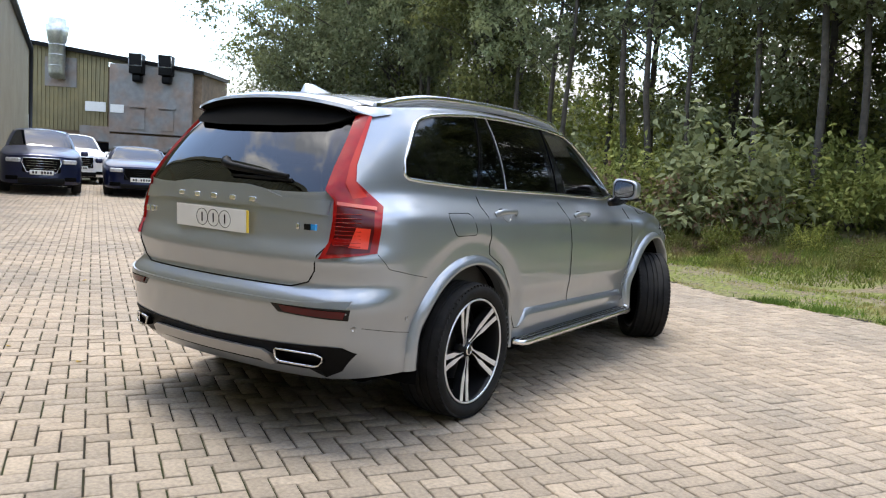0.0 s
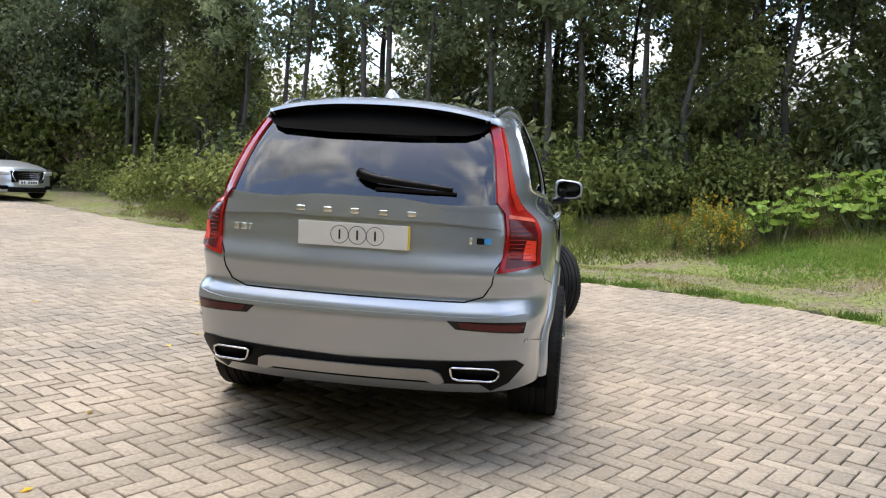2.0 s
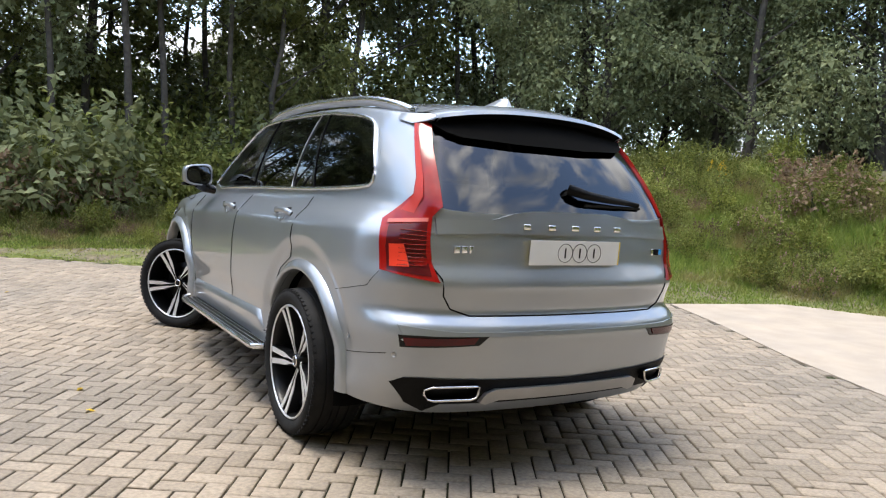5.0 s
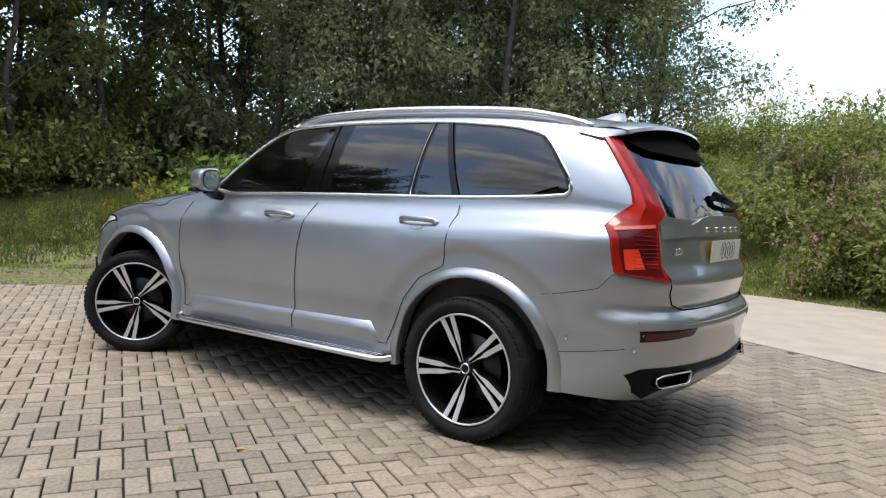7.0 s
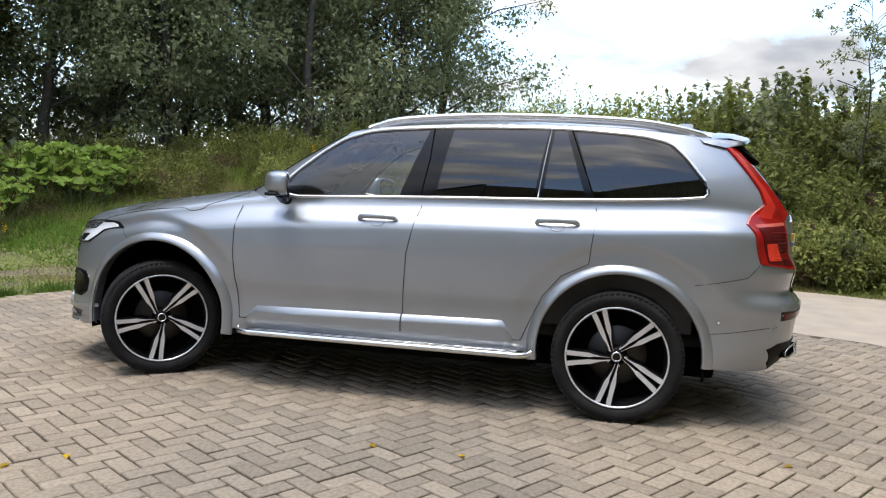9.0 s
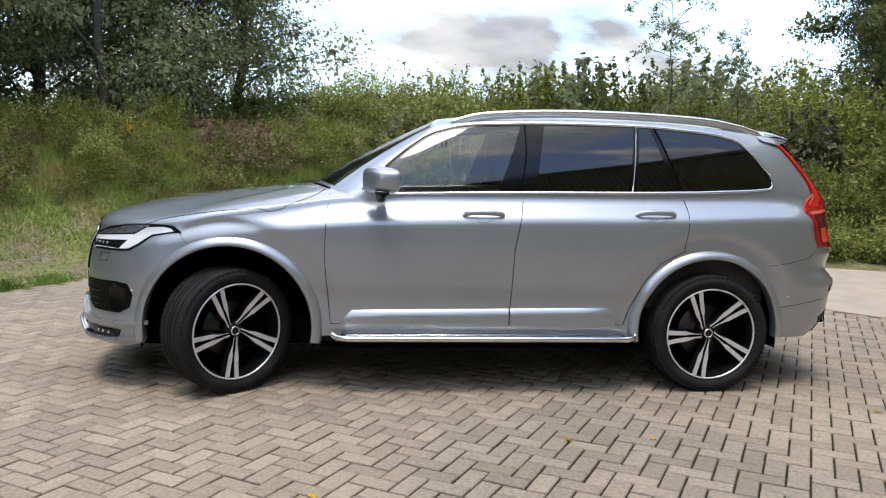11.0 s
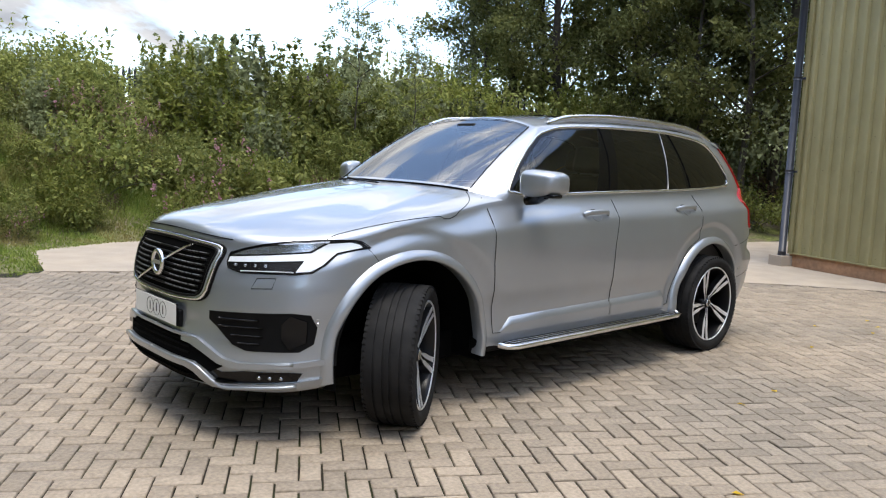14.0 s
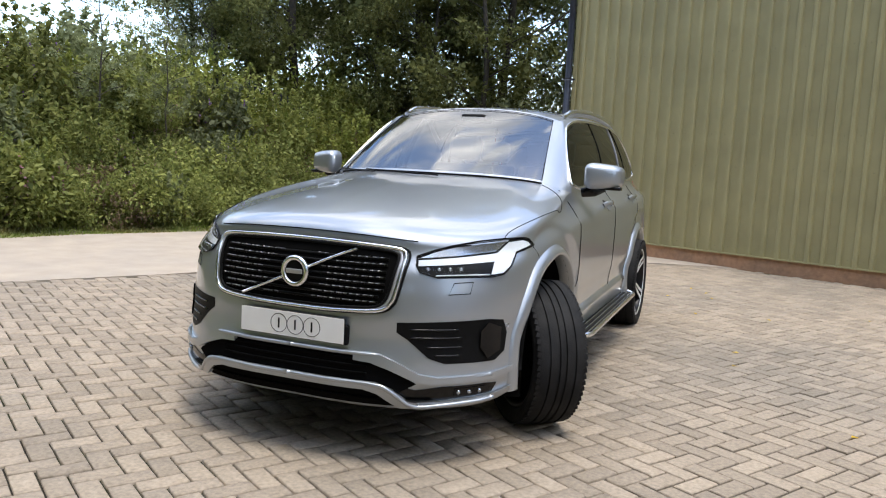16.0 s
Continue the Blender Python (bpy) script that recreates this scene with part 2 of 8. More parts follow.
L_PURPLE = leaf_mat("purple_flowers", (0.12, 0.06, 0.20), (0.26, 0.15, 0.36))
L_YEL = leaf_mat("yellow_flowers", (0.42, 0.26, 0.02), (0.60, 0.42, 0.04))


# ---- small helpers for building ----
def part(name, bm, material, parent=None, label="", smooth=True):
    me = bpy.data.meshes.new(name)
    bm.to_mesh(me)
    bm.free()
    return mesh_part(name, me, material, parent, label, smooth)


def mesh_part(name, me, material, parent=None, label="", smooth=True):
    for m in (material if isinstance(material, (list, tuple)) else [material]):
        me.materials.append(m)
    if smooth:
        me.polygons.foreach_set("use_smooth", [True] * len(me.polygons))
    ob = new(name, me)
    if parent is not None:
        ob.parent = parent
    if label:
        tagged(ob, label)
    return ob


def empty(name, label, category, group="", at=(0, 0, 0), kind=""):
    ob = new(name)
    ob.location = at
    return tagged(ob, label, category, group, kind)


def box(bm, x0, x1, y0, y1, z0, z1, bevel=0.0, m=None, seg=2):
    g = bmesh.ops.create_cube(bm, size=1.0)
    vs = g["verts"]
    bmesh.ops.scale(bm, vec=(x1 - x0, y1 - y0, z1 - z0), verts=vs)
    bmesh.ops.translate(bm, vec=((x0 + x1) / 2, (y0 + y1) / 2, (z0 + z1) / 2), verts=vs)
    if bevel:
        es = list({e for v in vs for e in v.link_edges})
        r = bmesh.ops.bevel(bm, geom=es, offset=bevel, segments=seg, affect="EDGES", profile=0.6)
        vs = list({v for f in r["faces"] for v in f.verts} | {v for v in vs if v.is_valid})
    if m is not None:
        bmesh.ops.transform(bm, matrix=m, verts=vs)
    return vs


def tube(bm, pts, r, sides=6, closed=False, taper=None, flat=None):
    """A round bar along points; taper: end radius; flat: (wide, thin) along the given up."""
    pts = [Vector(p) for p in pts]
    n = len(pts)
    rings = []
    up0 = Vector((0, 0, 1))
    for i, p in enumerate(pts):
        a = pts[(i - 1) % n] if closed or i else p
        b = pts[(i + 1) % n] if closed or i < n - 1 else p
        d = (b - a).normalized()
        u = up0 if abs(d.dot(up0)) < 0.9 else Vector((0, 1, 0))
        s = d.cross(u).normalized()
        t = s.cross(d).normalized()
        rr = r if taper is None else r + (taper - r) * i / max(1, n - 1)
        ru, rv = (rr, rr) if flat is None else flat
        rings.append([bm.verts.new(p + s * ru * math.cos(2 * math.pi * k / sides) + t * rv * math.sin(2 * math.pi * k / sides)) for k in range(sides)])
    for i in range(n if closed else n - 1):
        A, B = rings[i], rings[(i + 1) % n]
        for k in range(sides):
            bm.faces.new((A[k], A[(k + 1) % sides], B[(k + 1) % sides], B[k]))
    if not closed:
        bm.faces.new(rings[0])
        bm.faces.new(rings[-1][::-1])
    return rings


def lathe(bm, profile, sides=48, axis_m=None, close=False):
    """A turned shape about the x axis from (x, r) pairs."""
    rings = []
    for x, r in profile:
        rings.append([bm.verts.new((x, r * math.cos(2 * math.pi * k / sides), r * math.sin(2 * math.pi * k / sides))) for k in range(sides)])
    for A, B in zip(rings, rings[1:] + (rings[:1] if close else [])):
        for k in range(sides):
            bm.faces.new((A[k], B[k], B[(k + 1) % sides], A[(k + 1) % sides]))
    if axis_m is not None:
        bmesh.ops.transform(bm, matrix=axis_m, verts=[v for ring in rings for v in ring])
    return rings


def spline(pts, n):
    """n points along a Catmull-Rom curve through pts, evenly by chord."""
    P = np.array(pts, float)
    Q = np.vstack([2 * P[0] - P[1], P, 2 * P[-1] - P[-2]])
    d = np.r_[0, np.cumsum(np.linalg.norm(np.diff(P, axis=0), axis=1))]
    out = []
    for s in np.linspace(0, d[-1], n):
        i = min(max(int(np.searchsorted(d, s, "right")) - 1, 0), len(P) - 2)
        t = (s - d[i]) / max(d[i + 1] - d[i], 1e-9)
        a, b, c, e = Q[i], Q[i + 1], Q[i + 2], Q[i + 3]
        out.append(0.5 * ((2 * b) + (c - a) * t + (2 * a - 5 * b + 4 * c - e) * t * t + (3 * b - a - 3 * c + e) * t ** 3))
    return np.array(out)


def smooth01(x):
    x = min(max(x, 0.0), 1.0)
    return x * x * (3 - 2 * x)


def table(rows, x):
    return float(np.interp(x, [r[0] for r in rows], [r[1] for r in rows]))


# ---- ground: one sheet; yard level, verge ahead, bank along one side ----
EDGE = [(-60, 38), (-30, 24.5), (-20, 19), (-12, 13.4), (-7.4, 10.3), (-5.3, 9.8), (-2.9, 8.9), (-1.4, 7.9), (-0.2, 7.1), (0.76, 6.4), (2.3, 5.9), (3.8, 5.1), (4.74, 3.9), (5.2, 3.1),
        (6.9, 2.75), (7.45, 1.6), (7.4, 0.2), (7.0, -1.5), (6.3, -3.0), (5.3, -5.0), (4.4, -6.8), (3.5, -8.4), (2.6, -12.0), (1.0, -30)]
YARD = np.array(EDGE + [(-60, -30)], float)


def inside(px, py, poly):
    c = np.zeros(np.shape(px), bool)
    x0, y0 = poly[-1]
    for x1, y1 in poly:
        hit = ((y0 > py) != (y1 > py)) & (px < (x1 - x0) * (py - y0) / ((y1 - y0) + 1e-12) + x0)
        c ^= hit
        x0, y0 = x1, y1
    return c


def edge_far(px, py):
    """Distance from the yard's edge, and how far along the bank side it lies (0 verge, 1 bank)."""
    best, bank, total = np.full(np.shape(px), 1e9), np.zeros(np.shape(px)), np.zeros(np.shape(px))
    for i in range(len(EDGE) - 1):
        a, b = np.array(EDGE[i], float), np.array(EDGE[i + 1], float)
        d = b - a
        t = np.clip(((px - a[0]) * d[0] + (py - a[1]) * d[1]) / (d @ d), 0, 1)
        r = np.hypot(px - a[0] - t * d[0], py - a[1] - t * d[1])
        k = np.clip((i + t - 9.5) / 3.5, 0, 1)
        w = 1.0 / (r + 0.3) ** 5
        bank, total = bank + k * w, total + w
        best = np.minimum(best, r)
    return best, bank / total


def yard_z(px, py):
    return 0.014 * np.clip(-5.0 - px, 0, 16)


def ground_z(px, py):
    px, py = np.asarray(px, float), np.asarray(py, float)
    ins = inside(px, py, YARD)
    d, bank = edge_far(px, py)
    rise = lambda w, h: h * (lambda s: s * s * (3 - 2 * s))(np.clip(d / w, 0, 1))
    out = bank * rise(7.0, 2.3) + (1 - bank) * (rise(2.0, 0.05) + 0.75 * np.clip((d - 2.5) / 8, 0, 1))
    bumps = 0.06 * np.sin(px * 1.7 + 0.6 * py) * np.sin(py * 1.3 - 0.4 * px) * np.clip(d / 1.5, 0, 1)
    return yard_z(px, py) + np.where(ins, -0.014, out + bumps)


def axis_steps(lo, hi, fine):
    mid = np.arange(lo, hi + 1e-6, fine)
    far = np.geomspace(1.0, 2500, 18)
    return np.r_[lo - far[::-1], mid, hi + far]


GX, GY = np.meshgrid(axis_steps(-26, 20, 0.4), axis_steps(-16, 26, 0.4))
GZ = ground_z(GX, GY)
nx, ny = GX.shape[1], GX.shape[0]
quads = [(j * nx + i, j * nx + i + 1, (j + 1) * nx + i + 1, (j + 1) * nx + i) for j in range(ny - 1) for i in range(nx - 1)]
me = bpy.data.meshes.new("ground")
me.from_pydata(np.stack([GX.ravel(), GY.ravel(), GZ.ravel()], 1).tolist(), [], quads)
M_TURF = mat("turf_soil", (0.13, 0.145, 0.045), 0.95, vary=0.5, scale=16, bump=0.9, bump_scale=45, second=(0.150, 0.120, 0.086), second_scale=1.5, second_amount=0.9, spec=0.2)
M_SAND = mat("joint_sand_moss", (0.024, 0.020, 0.015), 0.95, vary=0.3, scale=6, bump=0.4, bump_scale=120, second=(0.034, 0.047, 0.014), second_scale=1.6, second_amount=0.7, spec=0.2)
ground = mesh_part("ground", me, [M_TURF, M_SAND])
cx, cy = (GX[:-1, :-1] + GX[1:, 1:]).ravel() / 2, (GY[:-1, :-1] + GY[1:, 1:]).ravel() / 2
me.polygons.foreach_set("material_index", inside(cx, cy, YARD).astype(np.int32))
tagged(ground, "rough grass and earth ground round a paved yard", "ground", kind="structure")

# concrete apron between the pavers and the bank
SLAB = [(5.15, 3.12), (4.85, 2.5), (4.5, 1.8), (3.75, 0.5), (3.1, -0.9), (2.45, -2.2), (1.05, -3.35), (0.3, -4.1), (-0.6, -4.75), (-1.5, -5.0), (-1.75, -5.15), (1.2, -6.3), (2.0, -9), (2.5, -12.0),
        (3.6, -8.4), (4.5, -6.8), (5.4, -5.0), (6.4, -3.0), (7.1, -1.5), (7.5, 0.2), (7.55, 1.6), (7.0, 2.8)]
bm = bmesh.new()
face = bm.faces.new([bm.verts.new((x, y, 0.006)) for x, y in SLAB])
if face.normal.z < 0:
    face.normal_flip()
ret = bmesh.ops.extrude_face_region(bm, geom=[face])
bmesh.ops.translate(bm, vec=(0, 0, -0.12), verts=[v for v in ret["geom"] if isinstance(v, bmesh.types.BMVert)])
bmesh.ops.recalc_face_normals(bm, faces=bm.faces)
bmesh.ops.triangulate(bm, faces=[f for f in bm.faces if len(f.verts) > 4])
slab = part("pavement_slab", bm, M_CONC, smooth=False)
tagged(slab, "pale worn concrete apron beside the block paving", "pavement", kind="structure")

# ---- clad industrial building beside the yard ----
W0, WD = Vector((1.14, -6.15, 0)), Vector((-0.931, 0.364, 0)).normalized()
WN = Vector((-WD.y, WD.x, 0)) * -1
if WN.y < 0:
    WN = -WN
WALL_LEN, WALL_H = 27.0, 6.2
WM = Matrix(((WD.x, WN.x, 0, W0.x), (WD.y, WN.y, 0, W0.y), (0, 0, 1, 0), (0, 0, 0, 1)))   # along, out, up


def cladding(bm, length, z0, z1, pitch=0.2, deep=0.032, m=None, z_end=None):
    prof = []
    n = int(length / pitch)
    for i in range(n):
        s = i * pitch
        prof += [(s, 0.0), (s + pitch * 0.62, 0.0), (s + pitch * 0.70, deep), (s + pitch * 0.92, deep)]
    prof.append((n * pitch, 0.0))
    lo = [bm.verts.new((s, o, z0)) for s, o in prof]
    hi = [bm.verts.new((s, o, z1 if z_end is None else z1 + (z_end - z1) * s / length)) for s, o in prof]
    for i in range(len(prof) - 1):
        bm.faces.new((lo[i], lo[i + 1], hi[i + 1], hi[i]))
    if m is not None:
        bmesh.ops.transform(bm, matrix=m, verts=lo + hi)


wall_root = empty("wall_clad_building", "olive green profiled metal wall over an orange plinth", "wall", kind="structure")
bm = bmesh.new()
cladding(bm, WALL_LEN, 0.21, WALL_H, deep=0.042, m=WM)
part("cladding", bm, M_CLAD, wall_root, smooth=False)
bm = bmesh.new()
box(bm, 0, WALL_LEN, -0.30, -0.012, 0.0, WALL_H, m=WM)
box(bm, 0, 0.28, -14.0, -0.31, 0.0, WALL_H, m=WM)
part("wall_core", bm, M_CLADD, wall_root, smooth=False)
bm = bmesh.new()
box(bm, 0.0, WALL_LEN, -0.011, 0.012, -0.3, 0.2, m=WM, bevel=0.008)
part("plinth", bm, M_BRICKO, wall_root, "orange rendered plinth")
bm = bmesh.new()
box(bm, 0, WALL_LEN, -0.01, 0.052, 0.196, 0.212, m=WM)
box(bm, -0.012, 0.06, -0.1, 0.045, 0.2, WALL_H, m=WM, bevel=0.004)
box(bm, -0.05, WALL_LEN, -0.32, 0.09, WALL_H - 0.02, WALL_H + 0.22, m=WM, bevel=0.01)
part("flashing", bm, M_CLAD, wall_root, smooth=False)
bm = bmesh.new()
for z in (0.30, 1.45, 1.92, 3.1, 4.5):
    for i in range(int(WALL_LEN / 0.2)):
        if (i * 7 + int(z * 10)) % 3:
            g = bmesh.ops.create_icosphere(bm, subdivisions=1, radius=0.0075)
            bmesh.ops.transform(bm, matrix=WM @ Matrix.Translation((i * 0.2 + 0.062, 0.003, z)), verts=g["verts"])
tagged(part("fixing_screws", bm, M_CLADD, wall_root), kind="stuff")
bm = bmesh.new()
roof_v = [bm.verts.new(WM @ Vector(p)) for p in ((-0.05, 0.09, WALL_H + 0.22), (WALL_LEN, 0.09, WALL_H + 0.22), (WALL_LEN, -14, WALL_H + 1.4), (-0.05, -14, WALL_H + 1.4))]
bm.faces.new(roof_v)
tagged(part("roof_clad_building", bm, M_GREYP, None, smooth=False), "shallow grey metal roof of the clad building", "roof", kind="structure")
dp = empty("drainpipe", "blue-black plastic drainpipe at the corner of the clad wall", "drainpipe")
bm = bmesh.new()
tube(bm, [WM @ Vector(p) for p in ((-0.06, 0.10, 0.16), (-0.06, 0.10, WALL_H))], 0.055, 14)
tube(bm, [WM @ Vector(p) for p in ((-0.06, 0.10, 0.22), (-0.06, 0.105, 0.14), (-0.06, 0.16, 0.05))], 0.06, 14)
part("pipe", bm, M_PIPE, dp)
for z in (1.42, 2.78, 4.2, 5.6):
    bm = bmesh.new()
    tube(bm, [WM @ Vector(p) for p in ((-0.06, 0.10, z - 0.02), (-0.06, 0.10, z + 0.02))], 0.066, 14)
    box(bm, -0.16, 0.04, 0.04, 0.075, z - 0.015, z + 0.015, m=WM, bevel=0.003)
    part("bracket", bm, M_PIPE, dp)
bm = bmesh.new()
box(bm, -0.2, 0.06, -0.25, 0.22, -0.1, 0.16, m=WM, bevel=0.012)
tagged(part("concrete_block", bm, M_CONC, None, smooth=False), "pale concrete block at the foot of the wall corner", "block")


# ---- the silver estate: shell surface ----
from mathutils.bvhtree import BVHTree

PLAN = [(0, 3.935), (0.30, 3.925), (0.53, 3.86), (0.70, 3.74), (0.82, 3.59), (0.885, 3.40), (0.91, 3.15), (0.915, 2.8), (0.912, 2.2), (0.915, 1.2), (0.92, 0.4), (0.918, 0), (0.905, -0.4),
        (0.875, -0.65), (0.81, -0.83), (0.68, -0.94), (0.46, -1.005), (0.25, -1.03), (0, -1.04)]
TOPC = [(0, 3.84, 0.985), (0.28, 3.835, 0.98), (0.50, 3.77, 0.965), (0.66, 3.63, 0.955), (0.77, 3.47, 0.965), (0.835, 3.28, 0.995), (0.86, 3.05, 1.045), (0.855, 2.75, 1.09), (0.80, 2.22, 1.165), (0.80, 1.2, 1.205),
        (0.80, 0.4, 1.22), (0.79, 0, 1.235), (0.765, -0.38, 1.255), (0.735, -0.62, 1.245), (0.69, -0.80, 1.215), (0.62, -0.885, 1.19), (0.44, -0.935, 1.18), (0.24, -0.955, 1.185), (0, -0.965, 1.19)]
IN_F = [(0.20, 0.10), (0.27, 0.02), (0.34, 0.0), (0.45, 0.006), (0.55, 0.018), (0.65, 0.018), (0.75, 0.028), (0.85, 0.05), (0.92, 0.07), (0.97, 0.10)]
IN_S = [(0.26, 0.06), (0.33, 0.03), (0.40, 0.018), (0.47, 0.020), (0.55, 0.020), (0.60, 0.012), (0.64, 0.003), (0.75, 0.0), (0.90, 0.0), (1.0, 0.006), (1.08, 0.015), (1.115, 0.023), (1.135, 0.036), (1.17, 0.066), (1.2, 0.10)]
IN_R = [(0.26, 0.18), (0.33, 0.10), (0.40, 0.05), (0.47, 0.02), (0.58, 0.005), (0.66, -0.012), (0.72, 0.0), (0.745, 0.045), (0.80, 0.036), (0.85, 0.022), (0.875, 0.014), (0.90, 0.022), (0.97, 0.052), (1.05, 0.055), (1.10, 0.055), (1.15, 0.06), (1.2, 0.08)]
NF, NS, NR, NL = 56, 90, 36, 44          # samples along nose, flank, tail; levels


def sections():
    """Samples of (plan x, y, top x, y, z) from the nose round to the tail."""
    P = np.hstack([np.array(PLAN), np.array(TOPC)])
    k = [8, 14]
    d = np.r_[0, np.cumsum(np.linalg.norm(np.diff(P[:, :2], axis=0), axis=1))]
    ends = [0, d[k[0]], d[k[1]], d[-1]]
    S = np.r_[np.linspace(ends[0], ends[1], NF, False), np.linspace(ends[1], ends[2], NS, False), np.linspace(ends[2], ends[3], NR)]
    Q = np.vstack([2 * P[0] - P[1], P, 2 * P[-1] - P[-2]])
    Q[0, 0], Q[0, 2], Q[-1, 0], Q[-1, 2] = -P[1, 0], -P[1, 2], -P[-2, 0], -P[-2, 2]
    Q[0, [1, 3, 4]], Q[-1, [1, 3, 4]] = P[1, [1, 3, 4]], P[-2, [1, 3, 4]]
    out = []
    for s in S:
        i = min(max(int(np.searchsorted(d, s, "right")) - 1, 0), len(P) - 2)
        t = (s - d[i]) / (d[i + 1] - d[i])
        a, b, c, e = Q[i], Q[i + 1], Q[i + 2], Q[i + 3]
        h = d[i + 1] - d[i]
        m0 = (c - a) / (h + (d[i] - d[i - 1] if i else h)) * h
        m1 = (e - b) / (h + (d[i + 2] - d[i + 1] if i + 2 < len(d) else h)) * h
        out.append((2 * t ** 3 - 3 * t * t + 1) * b + (t ** 3 - 2 * t * t + t) * m0 + (3 * t * t - 2 * t ** 3) * c + (t ** 3 - t * t) * m1)
    return np.array(out)


def smooth_table(rows, z):
    xs = np.array([r[0] for r in rows])
    ys = np.array([r[1] for r in rows])
    return float(np.mean([np.interp(z + o, xs, ys) for o in (-0.018, -0.009, 0, 0.009, 0.018)]))


SEC = sections()
NU = len(SEC)
# lower shell
LOW = np.zeros((NU, NL, 3))
tang = np.gradient(SEC[:, :2], axis=0)
tang /= np.linalg.norm(tang, axis=1)[:, None]
nrm = np.stack([-tang[:, 1], tang[:, 0]], 1)
for u in range(NU):
    px, py = SEC[u, :2]
    if nrm[u] @ np.array([px, (py - 1.4) * 0.3]) < 0:
        nrm[u] *= -1
    wf, wr = smooth01((py - 3.0) / 0.75), smooth01((-0.55 - py) / 0.35)
    zb = 0.33 - 0.08 * wf - 0.02 * wr
    zt = SEC[u, 4]
    for l in range(NL):
        t = l / (NL - 1)
        z = zb + t * (zt - zb)
        side, nose, tail = smooth_table(IN_S, z), smooth_table(IN_F, z), smooth_table(IN_R, z)
        ins = side * (1 - wf) * (1 - wr) + nose * wf + tail * wr
        q = SEC[u, :2] - nrm[u] * ins
        if u == 0 or u == NU - 1:
            q[0] = 0
        w = smooth01((t - 0.80) / 0.20)
        q = q * (1 - w) + SEC[u, 2:4] * w
        for hy, hz, hr in ((2.945, 0.385, 0.535), (0.0, 0.375, 0.505)):     # a shallow hollow round each arch, under the haunch
            far_ = math.hypot(q[1] - hy, z - hz) - hr
            if 0.55 < abs(q[0]) and far_ < 0.115 and z > hz - 0.1:
                q[0] -= 0.017 * (1 - smooth01((far_ - 0.075) / 0.04)) * smooth01((z - hz + 0.1) / 0.2) * smooth01((3.42 - q[1]) / 0.25) * smooth01((q[1] + 0.62) / 0.2)
        LOW[u, l] = (q[0], q[1], z)

# upper shell: cowl and roof edge
COWL = [(0, 2.50, 1.235), (0.35, 2.47, 1.232), (0.60, 2.40, 1.218), (0.74, 2.30, 1.19), (0.80, 2.22, 1.165)]
NQ = 30
ROOF_SIDE = [(0.575, -0.53, 1.60), (0.60, -0.40, 1.615), (0.618, -0.25, 1.632), (0.632, 0.0, 1.655), (0.64, 0.4, 1.668), (0.64, 0.9, 1.668), (0.635, 1.2, 1.66), (0.625, 1.5, 1.642), (0.60, 1.74, 1.608)]
ROOF_MID = [(-0.60, 1.672), (-0.45, 1.692), (-0.2, 1.715), (0.2, 1.735), (0.6, 1.742), (1.0, 1.738), (1.3, 1.725), (1.5, 1.708), (1.66, 1.688)]
side_pts = spline(ROOF_SIDE, NS + 1)


def roof_at(s, q):
    e = side_pts[min(int(round(s * NS)), NS)]
    yc = -0.58 + (1.66 + 0.58) * s
    zc = table(ROOF_MID, yc)
    y = (1 - q * q) * yc + q * q * e[1]
    return np.array([q * e[0], y, e[2] + (zc - e[2]) * (1 - abs(q) ** 2.4)])


base = spline(COWL, 400)
GC = int(np.argmax(base[:, 0] > 0.655))                # the glass ends here; the foot of the pillar is broad
cowl = np.array([base[int(GC * i / (NQ - 3) if i <= NQ - 3 else GC + (399 - GC) * (i - NQ + 3) / 3)] for i in range(NQ)])
G0 = np.vstack([cowl, LOW[NF:, -1]])
T1 = np.vstack([[roof_at(1, q) for q in np.linspace(0, 1, NQ, False)], [roof_at(s, 1) for s in np.linspace(1, 0, NS, False)], [roof_at(0, q) for q in np.linspace(1, 0, NR)]])
NG = 26
UP = np.zeros((len(G0), NG, 3))
for u in range(len(G0)):
    a, b = G0[u], T1[u]
    side_w = smooth01((u - NQ + 6) / 12) * smooth01((NQ + NS + 6 - u) / 12)
    out = np.array([a[0], 0, 0]) / max(a[0], 0.3)
    back = np.array([0, 1 if u < NQ else -1, 0])
    for l in range(NG):
        t = l / (NG - 1)
        p = a + (b - a) * t
        hump = 4 * t * (1 - t)
        p = p + hump * (0.028 * side_w * out + 0.022 * (1 - side_w) * back)
        p[2] += 0.012 * hump * (1 - side_w)
        UP[u, l] = p

# bonnet from the nose edge to the cowl
NB = 26
cw = spline(COWL, NF + 1)
HOOD = np.zeros((NF + 1, NB, 3))
for u in range(NF + 1):
    a, b = LOW[u, -1], cw[u]
    k = u / NF
    for l in range(NB):
        v = l / (NB - 1)
        p = a + (b - a) * v
        p[2] = a[2] + (b[2] - a[2]) * (v ** (0.56 + 0.30 * k))
        if l:
            crease = math.exp(-((k - 0.50) / 0.07) ** 2)
            p[2] += 0.010 * crease * math.sin(math.pi * v)
        HOOD[u, l] = p

SHELL = bmesh.new()
tag = SHELL.faces.layers.int.new("tag")
B_BODY, B_HOOD, B_GREEN, B_ROOF, B_SCREEN, B_REARGL = 0, 1, 2, 3, 4, 5


